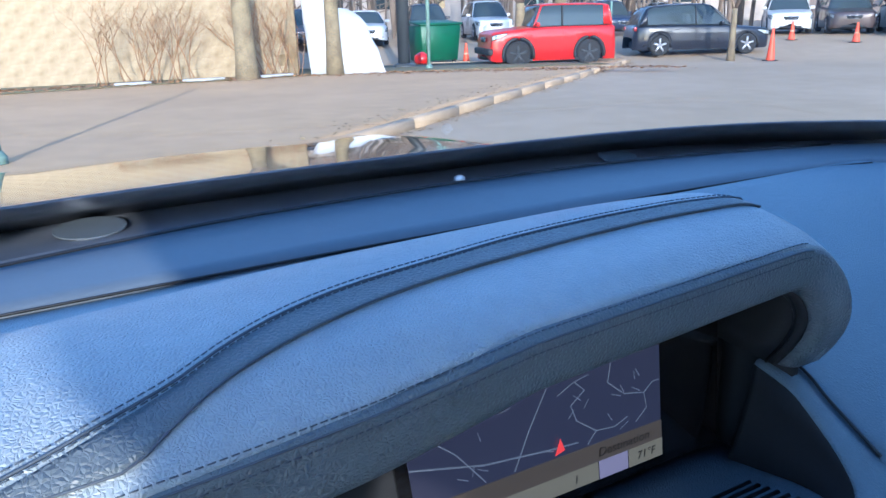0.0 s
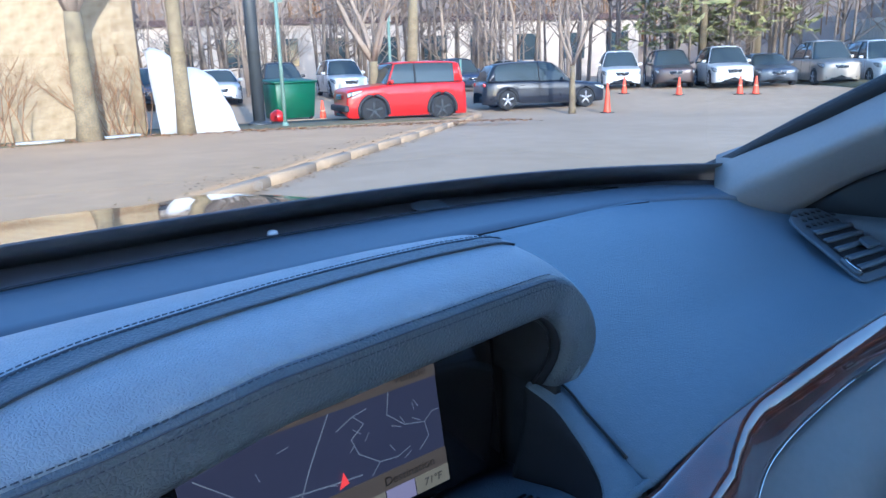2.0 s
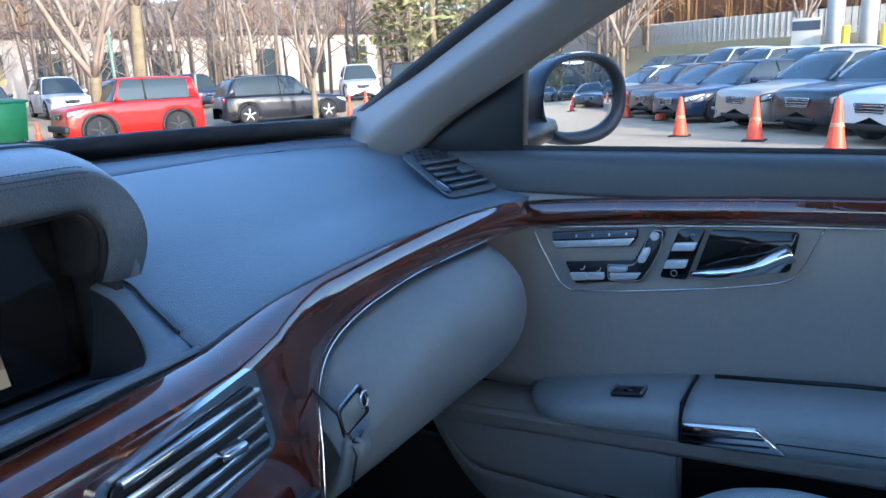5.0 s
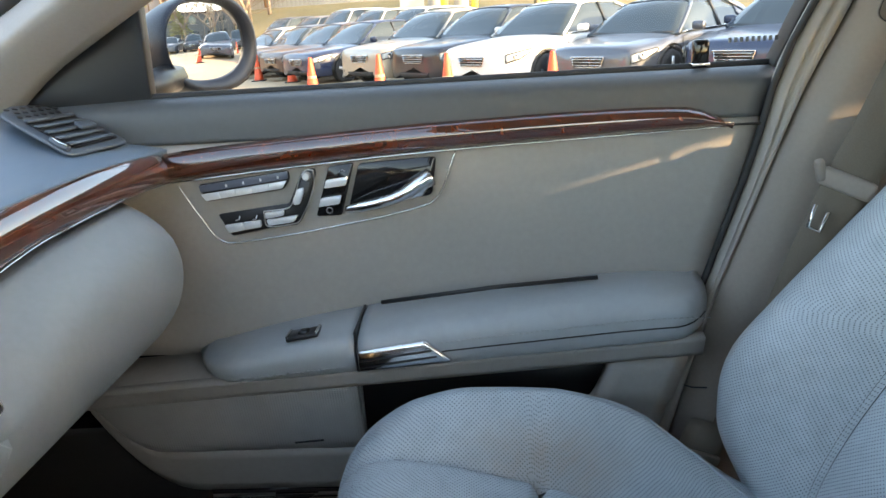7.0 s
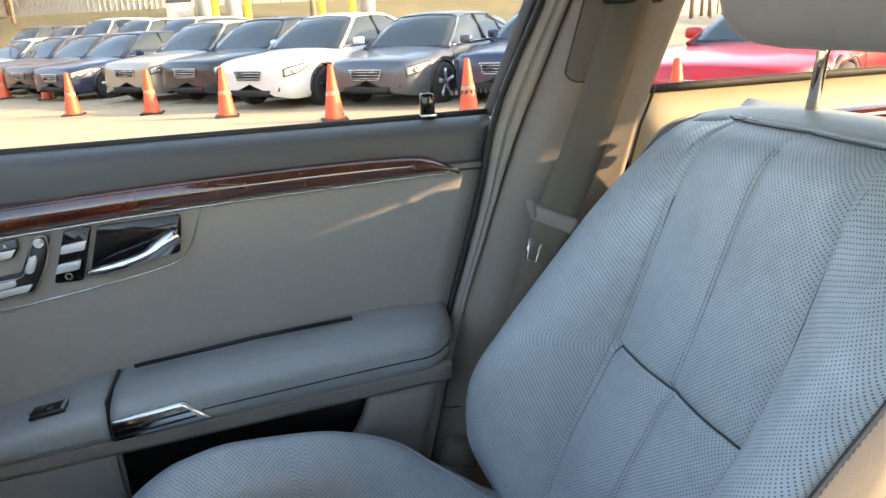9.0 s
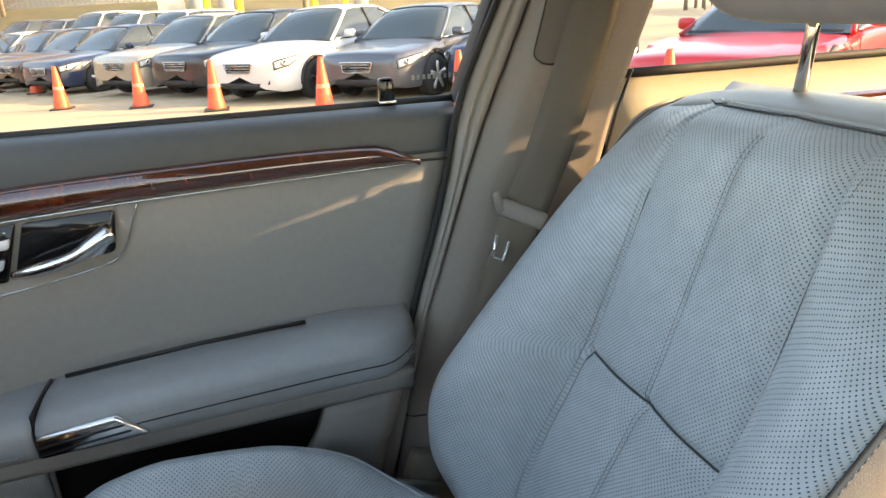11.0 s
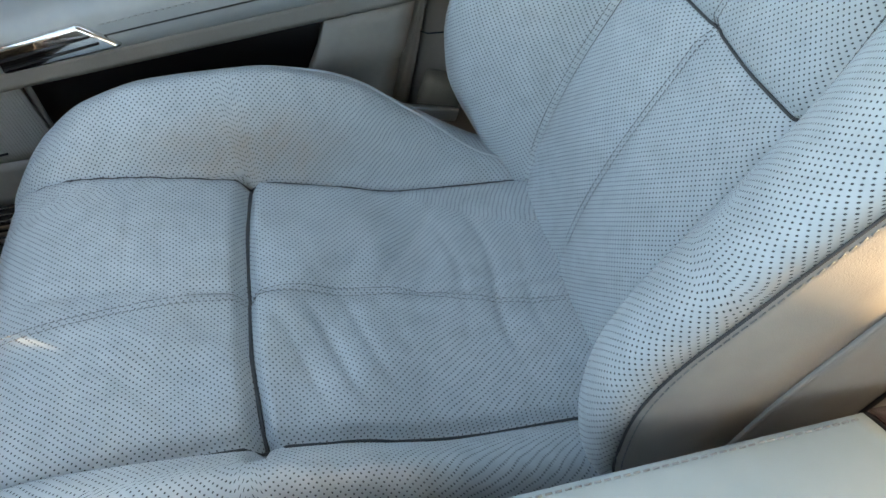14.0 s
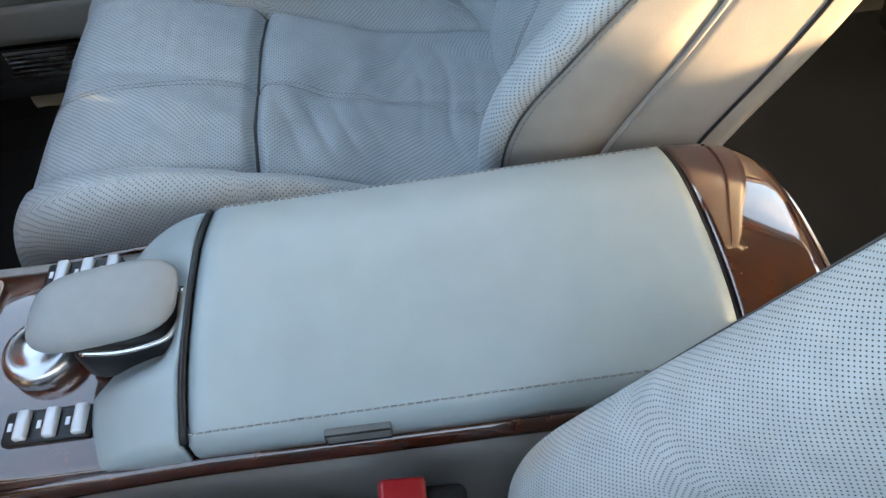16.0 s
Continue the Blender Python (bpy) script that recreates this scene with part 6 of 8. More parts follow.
    # switch rows
    for sx, nm in ((-0.052, "switch_panel"), (0.082, "switch_panel")):
        row = part(nm, box((0.026, 0.062, 0.008), (sx, 0.112, 0.6475), 0.003), BLACK, con)
        for k in range(3):
            y = 0.091 + 0.0205 * k
            part("button", box((0.023, 0.0095, 0.006), (sx, y - 0.004, 0.6535), 0.002), BUTTON, row, "silver button")
            part("symbol", box((0.006, 0.003, 0.001), (sx, y + 0.0055, 0.6518)), BUTTON, row)
    part("button", box((0.032, 0.016, 0.008), (0.068, 0.186, 0.650), 0.003), BUTTON, con, "silver button")


def pad_mesh():
    rows = []
    for a in np.linspace(-math.pi / 2, math.pi / 2, 13):
        ring = []
        e, h = abs(math.cos(a)) ** 0.5, math.sin(a)
        for b in np.linspace(0, 2 * math.pi, 33):
            cx, cy = math.cos(b), math.sin(b)
            x = 0.0315 * e * np.sign(cx) * abs(cx) ** 0.6
            y = 0.052 * e * np.sign(cy) * abs(cy) ** 0.6
            ring.append((0.008 + x - 0.10 * y, 0.060 + y, 0.703 + 0.011 * h + 0.05 * (0 - y) * 0.3 + 0.002 * x / 0.03))
        rows.append(ring)
    return sheet(rows, 0)


def buckle():
    b = thing("belt_buckle", "red topped belt buckle beside the seat", "belt buckle", (-0.125, -0.16, 0.32))
    part("body", box((0.024, 0.038, 0.26), (-0.128, -0.1465, 0.508), 0.006, (6, -4, 0)), BLACK, b)
    part("release", box((0.021, 0.031, 0.014), (-0.133, -0.1355, 0.644), 0.003, (14, -10, 0)), RED, b, "red release button")


def footwell():
    sill = thing("sill_plate", "ribbed black door sill plate", "sill plate", (0.70, 0.2, 0.36))
    part("plate", box((0.10, 1.05, 0.03), (0.735, 0.10, 0.385), 0.006), RUBBER, sill)
    for k in range(6):
        part("rib", box((0.005, 1.0, 0.004), (0.70 + 0.013 * k, 0.10, 0.402), 0.001), SATIN, sill, "thin metal rib")
    mat_ob = part("floor_mat", box((0.46, 0.52, 0.012), (0.40, 0.48, 0.308), 0.004), CARPET)
    tagged(mat_ob, "dark carpet floor mat in the footwell", "floor mat")
    mat_ob = part("floor_mat", box((0.46, 0.52, 0.012), (-0.40, 0.48, 0.308), 0.004), CARPET)
    tagged(mat_ob, "dark carpet floor mat under the wheel", "floor mat")
    # kick panel and carpeted footwell front
    ob = part("trim", sheet([[(0.70 - 0.02 * t, 0.46 + 0.45 * t, z) for z in np.linspace(0.32, 0.56, 6)] for t in np.linspace(0, 1, 6)], 0.02, to=(1, 0, 0)), CARPET)
    tagged(ob, "dark kick panel in the footwell", "kick panel", kind="structure")
    ob = part("trim", sheet([[(x, 0.64 + 0.30 * t, 0.30 + 0.30 * t * t) for t in np.linspace(0, 1, 6)] for x in np.linspace(0.14, 0.70, 6)], 0.02), CARPET)
    tagged(ob, "dark sloping footwell carpet", "footwell", kind="structure")




shell()
pillar_a(1)
pillar_a(-1)
windscreen()
outer_body()
dashboard()
screen()
front_door()
door_mirror()
pillar_b()
belt()
rear_part()
make_seat(0.0, "grey perforated leather passenger seat with worn bolsters", "front seats", SEAT_LEATHER)
make_seat(-0.755, "grey perforated leather driver's seat", "front seats", DRIVER_LEATHER, 0.025, 0.01)
console()
buckle()
footwell()

# ---- outside: materials ----
ASPHALT = mat("pale_asphalt", (0.44, 0.326, 0.205), 0.9, vary=0.14, scale=2.2, big=0.22, second=(0.35, 0.258, 0.155), bump=0.4, bump_scale=60)
CONCRETE = mat("buff_concrete", (0.52, 0.335, 0.165), 0.9, vary=0.1, scale=3, big=0.4)
KERB = mat("pale_kerb", (0.45, 0.335, 0.21), 0.85, vary=0.12, scale=6, big=0.8)
LEAVES = mat("fallen_leaves", (0.22, 0.12, 0.05), 0.9, vary=0.3, scale=25, big=2, second=(0.28, 0.22, 0.12))
GRASS = mat("winter_grass", (0.105, 0.10, 0.045), 0.95, vary=0.2, scale=8, big=0.5, second=(0.19, 0.155, 0.08))
STONE = mat("cream_stone", (0.38, 0.31, 0.20), 0.85, vary=0.14, scale=4, big=0.9, second=(0.22, 0.155, 0.08), bump=0.5, bump_scale=9)
RIDGE = mat("far_woodland", (0.30, 0.235, 0.18), 0.95, vary=0.2, scale=0.6, big=0.08, second=(0.20, 0.155, 0.12))
BARK = mat("bark", (0.25, 0.20, 0.115), 0.9, vary=0.2, scale=30, big=3, second=(0.13, 0.10, 0.06), bump=0.8, bump_scale=40)
TWIG = mat("twigs", (0.30, 0.235, 0.18), 0.95, vary=0.25, scale=4, big=0.3, second=(0.20, 0.155, 0.12))
RUST = mat("dry_leaves", (0.30, 0.15, 0.06), 0.9, vary=0.3, scale=4, big=0.5, second=(0.20, 0.13, 0.07))
NEEDLES = mat("conifer_needles", (0.19, 0.20, 0.075), 0.9, vary=0.3, scale=5, big=0.6, second=(0.30, 0.27, 0.12))
TARP = mat("white_sheeting", (0.47, 0.475, 0.49), 0.5, vary=0.06, scale=4, big=1.5, bump=0.5, bump_scale=10)
BIN = mat("green_plastic", (0.012, 0.10, 0.045), 0.45, vary=0.15, scale=6)
POLE_GREEN = mat("green_steel", (0.16, 0.24, 0.20), 0.6, vary=0.12, scale=10)
POLE_DARK = mat("dark_steel", (0.05, 0.055, 0.06), 0.5, vary=0.1)
ORANGE = mat("cone_orange", (0.72, 0.085, 0.025), 0.5, vary=0.1, scale=20)
COLLAR = mat("cone_collar", (0.75, 0.42, 0.30), 0.4, vary=0.1, scale=20)
FACADE = mat("far_facade", (0.56, 0.47, 0.38), 0.85, vary=0.1, scale=1, big=0.2)
FENCE = mat("white_fence", (0.42, 0.40, 0.36), 0.7, vary=0.1, scale=4)
YELLOW = mat("yellow_paint", (0.75, 0.48, 0.03), 0.5, vary=0.1, scale=6)
CAR_GLASS = mat("tinted_car_glass", (0.045, 0.058, 0.062), 0.04, vary=0.05, spec=0.5)
LAMP_GLASS = mat("headlamp", (0.40, 0.43, 0.45), 0.12, vary=0.1, scale=30, coat=1.0)
TAIL = mat("tail_lamp", (0.35, 0.01, 0.012), 0.15, vary=0.1, coat=1.0)
TYRE = mat("tyre", (0.018, 0.018, 0.019), 0.85, vary=0.1, scale=30)
ALLOY = mat("alloy_wheel", (0.55, 0.55, 0.56), 0.3, metal=0.8, vary=0.05)


def paint(name, c, flake=0.0):
    return mat(name, c, 0.30, metal=flake, vary=0.05, scale=3, big=0.6, coat=0.55, spec=0.35)


WHITE_P, SILVER_P, BLACK_P = paint("white_paint", (0.62, 0.62, 0.61)), paint("bronze_silver_paint", (0.36, 0.32, 0.27), 0.35), paint("midnight_paint", (0.014, 0.016, 0.024))
GREY_P, RED_P, BLUE_P, BROWN_P = paint("grey_paint", (0.085, 0.095, 0.115), 0.35), paint("red_paint", (0.55, 0.012, 0.018)), paint("navy_paint", (0.02, 0.03, 0.065)), paint("brown_paint", (0.075, 0.055, 0.05), 0.2)
BRIGHT_RED = paint("scarlet_paint", (0.45, 0.012, 0.008))

# ---- ground, kerb, pavement ----
def gz(x, y):
    """The lie of the land: it falls gently away ahead and to the right, and rises again beyond the verge."""
    r, az = math.hypot(x, y), math.degrees(math.atan2(x, y))
    ahead = -0.02 * min(r, 27) + 0.054 * min(max(r - 27, 0), 10)
    right = -0.0175 * min(r, 20)
    t = min(max((az - 58) / 28, 0), 1)
    t = t * t * (3 - 2 * t)
    side = min(max((-az - 10) / 40, 0), 1) if az < 0 else min(max((az - 110) / 40, 0), 1)
    return (ahead * (1 - t) + right * t) * (1 - side) - 0.005 * min(r, 20) * side


radii = np.r_[0.01, np.linspace(1, 45, 45), 60, 90, 150, 300, 450]
ground = part("ground", sheet([[(r * math.sin(a), r * math.cos(a), gz(r * math.sin(a), r * math.cos(a)) if r < 60 else 0.0) for r in radii] for a in np.linspace(-math.pi, math.pi, 121)], 0), ASPHALT)
tagged(ground, "sunlit pale worn asphalt of a car park", "ground", kind="structure")
KA, KB = np.array((-6.0, 0.75)), np.array((17.6, 19.5))       # the kerb's line
kd = (KB - KA) / np.linalg.norm(KB - KA)
kn = np.array((-kd[1], kd[0]))
edge = spline([(*(KA - 14 * kd), 0), (*KA, 0), (*(KA + 0.5 * (KB - KA)), 0), (*(KB - 1.2 * kd), 0), (18.2, 20.2, 0), (17.6, 21.4, 0), (14.0, 22.6, 0), (11.0, 23.5, 0)], 60)
inner = np.array([(p[0], p[1], 0) for p in edge])
far = np.array([(-40, -20 + 80 * t, 0) if t < 0.6 else (-40 + 46 * (t - 0.6) / 0.4, 28 - 4 * (t - 0.6) / 0.4, 0) for t in np.linspace(0, 1, 60)])
rows = [[(lambda q: (q[0], q[1], gz(q[0], q[1]) + 0.11))(a + (b - a) * t) for t in (0, 0.01, 0.04, 0.08, 0.12, 0.18, 0.26, 0.36, 0.5, 0.75, 1)] for a, b in zip(edge + np.array((-0.10, 0.12, 0)), far)]
ob = part("pavement", sheet(rows, 0.1), CONCRETE)
tagged(ob, "buff concrete pavement beside the car park", "pavement", kind="structure")
n_k = 34
for k in range(n_k):
    i0, i1 = k / n_k, (k + 0.985) / n_k
    p0, p1 = (np.array([np.interp(i * 59, np.arange(60), edge[:, c]) for c in range(3)]) for i in (i0, i1))
    u = (p1 - p0) / np.linalg.norm(p1 - p0)
    v = np.array((-u[1], u[0], 0)) * 0.16
    p0, p1 = p0 + (0, 0, gz(p0[0], p0[1]) - 0.02), p1 + (0, 0, gz(p1[0], p1[1]) - 0.02)
    b = prism([p0, p1, p1 + v, p0 + v], (0, 0, 0.15), 0.02, 1)
    kb = part("kerb", b, KERB)
    tagged(kb, "pale weathered concrete kerb stone", "kerb", group="kerb stones", kind="structure")


def scatter(name, label, category, material, n, place, size, seed):
    """Many small leaves or tufts as one loose layer."""
    rnd = random.Random(seed)
    bm = bmesh.new()
    for _ in range(n):
        x, y, z = place(rnd)
        z += gz(x, y)
        s, a = size * rnd.uniform(0.5, 1.4), rnd.uniform(0, 6.28)
        tip = rnd.uniform(0.1, 0.6) * s
        vs = [bm.verts.new((x + s * math.cos(a + k) * r, y + s * math.sin(a + k) * r, z + h)) for k, r, h in ((0, 1, 0), (1.6, 0.5, tip), (3.1, 1, tip * 0.6), (4.7, 0.5, 0))]
        bm.faces.new(vs)
    return tagged(part(name, bm, material), label, category, kind="stuff")


scatter("fallen_leaves", "brown fallen leaves along the kerb and wall", "leaves", LEAVES, 700,
        lambda r: (lambda t, w: (KA[0] + kd[0] * t + kn[0] * w, KA[1] + kd[1] * t + kn[1] * w, 0.125 if w > 0.15 else 0.012))(r.uniform(10, 30.0), r.choice((r.gauss(-0.12, 0.10), r.gauss(0.35, 0.25)))), 0.032, 3)
scatter("fallen_leaves", "brown leaves and dry grass at the wall's foot", "leaves", RUST, 2600,
        lambda r: (lambda x: (x, 20.2 - 0.45 * max(0, x - 6.3) - 0.1 * (x - 6.3) - abs(r.gauss(0, 0.6)), 0.12))(r.uniform(-6, 15)), 0.06, 5)
strip = part("verge", sheet([[(lambda q: (x, q, gz(x, q) + 0.125))(20.6 - 0.25 * max(0, x - 6.3) - w) for w in (-3.0, -1.0, 0, 0.6, 1.2)] for x in np.linspace(-9, 15, 26)], 0.004), GRASS)
tagged(strip, "dry winter grass verge", "verge", kind="structure")
for k in range(3):
    ob = part("snow_patch", prism([(1.8 + 1.7 * k + (0.45 + 0.1 * k) * math.cos(a), 20.0 - 0.1 * k + 0.18 * math.sin(a) * (1 + 0.3 * math.sin(3 * a)), 0.13 + gz(3, 20)) for a in np.linspace(0, 6.28, 16)[:-1]], (0, 0, 0.05), 0.02, 1), TARP)
    tagged(ob, "thin patch of old snow on the verge", "snow", group="snow patches")


# ---- buildings ----
def stone_hut():
    b = thing("building", "low cream stone building in full sun", "building", (0, 17.5, 0.1))
    a, c = np.array((6.3, 20.7)), np.array((-14.0, 24.5))
    u = (c - a) / np.linalg.norm(c - a)
    n = np.array((u[1], -u[0])) * -1
    n = n if n[1] > 0 else -n
    q = [a, c, c + n * 6, a + n * 6]
    part("wall", prism([(*p, -0.45) for p in q], (0, 0, 3.75), 0.04, 1), STONE, b, "cream rendered stone wall")
    part("roof", prism([(*(p + 0.25 * (p - (a + c) / 2 - n * 3) / np.linalg.norm(p - (a + c) / 2 - n * 3)), 3.30) for p in q], (0, 0, 0.16), 0.02, 1), TWIG, b, "dark flat roof edge")
    blk = prism([(0, 0, 0), (0.572, 0, 0), (0.572, 0, 0.30), (0, 0, 0.30)], (0, -0.012, 0), 0.0012, 1)
    for f in blk.faces:
        f.smooth = False
    me = bpy.data.meshes.new("stone")
    blk.to_mesh(me)
    blk.free()
    me.materials.append(STONE)
    ang = math.atan2(-u[1], -u[0])
    for i in range(1, 25):
        for j in range(12):
            o = new("stone", me)
            p = a + u * (0.58 * (i + 1) + 0.29 * (j % 2) - 0.3) - n * -0.0103
            o.parent = b
            o.matrix_parent_inverse = b.matrix_basis.inverted()
            o.matrix_basis = pose(p[0], p[1], -0.38 + 0.306 * j, 0, 0, math.degrees(ang))


stone_hut()


def far_block(name, label, x, y, w, d, h, turn, storeys, bays, material, base=0.0):
    b = thing(name, label, "building", (x, y, base))
    m = pose(x, y, base, 0, 0, turn)
    def put(nm, bm, mm, parent=b, lab=""):
        bmesh.ops.transform(bm, matrix=m, verts=bm.verts)
        return part(nm, bm, mm, parent, lab)
    put("wall", box((w, d, h), (0, d / 2, h / 2)), material)
    put("roof", box((w + 0.8, d + 0.8, 0.5), (0, d / 2, h + 0.25)), BROWN_ROOF, b, "dark roof edge")
    for s in range(storeys):
        for k in range(bays):
            zc, xc = (s + 0.55) * h / storeys, -w / 2 + (k + 0.5) * w / bays
            win = put("window", box((w / bays * 0.5, 0.12, h / storeys * 0.45), (xc, -0.02, zc)), CAR_GLASS)
            put("sill", box((w / bays * 0.56, 0.25, 0.12), (xc, -0.08, zc - h / storeys * 0.25)), FACADE, win)
    return b


BROWN_ROOF = mat("brown_roofing", (0.09, 0.05, 0.04), 0.8, vary=0.2, scale=1)
far_block("building", "long pale commercial building beyond the trees", 33.0, 58.0, 62.0, 12.0, 5.2, -28, 1, 14, FACADE)
far_block("building", "brick block beyond the hill", 62.0, 8.0, 22.0, 12.0, 6.5, -95, 2, 7, mat("dull_brick", (0.24, 0.13, 0.09), 0.85, vary=0.15, scale=2), 2.0)
# This wall's colour is darkened to stand for its side turned from the sun.
far_block("building", "long two-storey building behind the car park", 10.0, -52.0, 60.0, 10.0, 7.6, 180, 2, 16, mat("shade_dark_render", (0.13, 0.125, 0.12), 0.85, vary=0.15, scale=2))

# grassy bank with a white fence
rows = [[(30 + 16 * t + 0.02 * y * y, y, -0.02 + 2.4 * t * t * (3 - 2 * t)) for t in np.linspace(0, 1, 8)] for y in np.linspace(-22, 20, 14)]
ob = part("bank", sheet(rows, 0.2), GRASS)
tagged(ob, "grassy bank behind the parked cars", "bank", kind="structure")
fence = thing("fence", "white board fence on the bank", "fence", (43, 0, 2.2))
board = box((0.03, 0.26, 1.3), (0, 0, 0))
bme = bpy.data.meshes.new("board")
board.to_mesh(bme)
board.free()
bme.materials.append(FENCE)
for k in range(110):
    y = -12 + 0.30 * k
    o = new("board", bme)
    o.parent = fence
    o.matrix_parent_inverse = fence.matrix_basis.inverted()
    o.matrix_basis = pose(43.0 + 0.02 * y * y, y, 2.75, 0, 0, 0)
for k in range(4):
    bol = part("bollard", tube([(27.5, -3.6 + 1.1 * k + (1.5 if k > 1 else 0), 0), (27.5, -3.6 + 1.1 * k + (1.5 if k > 1 else 0), 0.6), (27.5, -3.6 + 1.1 * k + (1.5 if k > 1 else 0), 2.0)], 0.13, 10), YELLOW)
    tagged(bol, "yellow painted steel bollard post", "bollard", group="bollards")
for k, y in enumerate((0.6, 1.6, -4.4)):
    col = part("column", tube([(29, y, 0), (29, y, 2), (29, y, 6)], 0.28, 10), FENCE)
    tagged(col, "white round column of a canopy", "column", group="canopy columns")
sg = thing("sign", "small blue and white sign board", "sign", (28, 2.4, 0))
part("post", tube([(28, 2.4, 0), (28, 2.4, 1), (28, 2.4, 2.2)], 0.05, 8), FENCE, sg)
part("board", box((0.06, 0.9, 0.9), (27.95, 2.4, 1.9), 0.01), FENCE, sg)
part("band", box((0.02, 0.85, 0.3), (27.91, 2.4, 2.1)), BLUE_P, sg)


# ---- trees ----
def branch(bm, p, d, length, r, depth, rnd, leaves=None):
    n = 5
    pts, q, dd = [p], np.array(p, float), np.array(d, float)
    for _ in range(n):
        dd = dd + np.array([rnd.gauss(0, 0.10), rnd.gauss(0, 0.10), rnd.gauss(0.03, 0.06)])
        dd /= np.linalg.norm(dd)
        q = q + dd * length / n
        pts.append(tuple(q))
    tube(pts, r, 5 if depth > 1 else 3, bm, taper=np.linspace(1, 0.45, n + 1))
    if depth == 0:
        return
    for k in range(rnd.randint(3, 4) if depth > 1 else rnd.randint(4, 6)):
        i = rnd.randint(2, n)
        a = rnd.uniform(0, 6.28)
        side = np.array([math.cos(a), math.sin(a), rnd.uniform(0.25, 0.9)])
        nd = dd * 0.6 + side * 0.75
        branch(bm, pts[i], nd / np.linalg.norm(nd), length * rnd.uniform(0.5, 0.75), r * 0.5, depth - 1, rnd)


def bare_tree(x, y, h, r, seed, label, fork=0.45, lean=(0, 0), depth=4):
    rnd = random.Random(seed)
    t = thing("tree", label, "tree", (x, y, gz(x, y)), group="bare trees")
    top = fork * h
    pts = [(x + lean[0] * s, y + lean[1] * s, gz(x, y) + top * s) for s in np.linspace(0, 1, 6)]
    part("trunk", tube(pts, r, 12, taper=[1.35, 1.05, 0.97, 0.92, 0.86, 0.74]), BARK, t)
    bm = bmesh.new()
    for k in range(4):
        a = k * 1.57 + rnd.uniform(-0.4, 0.4)
        d = np.array([0.42 * math.cos(a), 0.42 * math.sin(a), 0.9])
        branch(bm, pts[-1], d / np.linalg.norm(d), h * 0.38, r * 0.62, depth - 1, rnd)
    part("crown", bm, TWIG, t, "leafless twigs")
    return t


bare_tree(4.55, 19.6, 9.0, 0.26, 1, "bare tree in front of the stone wall", 0.35)
bare_tree(6.87, 19.35, 11.0, 0.19, 2, "slender bare tree by the white sheeting", 0.5)
bare_tree(14.0, 20.9, 9.0, 0.19, 3, "bare tree with low limbs on the verge", 0.22)
bare_tree(15.5, 20.9, 11.0, 0.21, 4, "bare grey tree on the verge", 0.38, (0.3, 0))
bare_tree(20.3, 17.6, 6.0, 0.11, 5, "young bare tree at the end of the island", 0.28)
bare_tree(29.0, 9.0, 7.0, 0.12, 6, "bare tree between the parked cars", 0.3)
bare_tree(34.0, 3.0, 7.0, 0.16, 7, "bare tree on the bank", 0.3)
bare_tree(38.0, -3.0, 8.0, 0.18, 8, "bare tree on the bank", 0.3)
for k, (x, y, h) in enumerate(((9.0, -26.0, 9.5), (11.6, -24.5, 8.5), (13.4, -27.5, 10.5), (15.8, -25.5, 9.0), (18.6, -26.5, 10.0), (6.8, -27.5, 9.5))):
    bare_tree(x, y, h, 0.17, 40 + k, "bare tree on the bank behind the car", 0.25)

shrub = thing("shrub", "leafless brown shrub against the stone wall", "shrub", (3.2, 20.4, -0.3))
bm = bmesh.new()
rnd = random.Random(12)
for k in range(40):
    a = rnd.uniform(0, 6.28)
    d = np.array([0.5 * math.cos(a), 0.25 * math.sin(a), 1.0])
    branch(bm, (rnd.choice((2.2, 5.4)) + rnd.gauss(0, 0.9), 20.6 - rnd.uniform(0, 0.5), -0.3), d / np.linalg.norm(d), rnd.uniform(0.8, 1.7), 0.016, 2, rnd)
part("stems", bm, RUST, shrub)


def woods(name, label, material, n, place, h, seed, twigs=12, spread=0.22):
    rnd = random.Random(seed)
    bm = bmesh.new()
    for _ in range(n):
        x, y, z0 = place(rnd)
        hh = h * rnd.uniform(0.7, 1.2)
        r = rnd.uniform(0.05, 0.15)
        tube([(x, y, z0), (x + rnd.gauss(0, 0.2), y, z0 + hh * 0.5), (x + rnd.gauss(0, 0.5), y, z0 + hh)], r, 5, bm, taper=[1, 0.7, 0.2])
        for _ in range(twigs):
            t = rnd.uniform(0.15, 0.95)
            a, ln = rnd.uniform(0, 6.28), hh * spread * rnd.uniform(0.6, 1.3)
            p = np.array((x, y, z0 + hh * t))
            e = p + np.array((math.cos(a) * ln, math.sin(a) * ln, ln * rnd.uniform(0.3, 1.1)))
            tube([p, (p + e) / 2 + np.array((0, 0, -0.1)), e], r * 0.32, 3, bm, taper=[1, 0.7, 0.2])
            for _ in range(3):
                q = p + (e - p) * rnd.uniform(0.3, 1.0)
                f = q + np.array((rnd.gauss(0, 0.5), rnd.gauss(0, 0.5), rnd.uniform(0.2, 1.0))) * ln * 0.45
                tube([q, (q + f) / 2, f], r * 0.16, 3, bm)
    return tagged(part(name, bm, material), label, "woods", kind="stuff")


def arc(rnd, a0, a1, r0, r1, z=0.0):
    a, r = radians(rnd.uniform(a0, a1)), rnd.uniform(r0, r1)
    return (r * math.sin(a), r * math.cos(a), z)


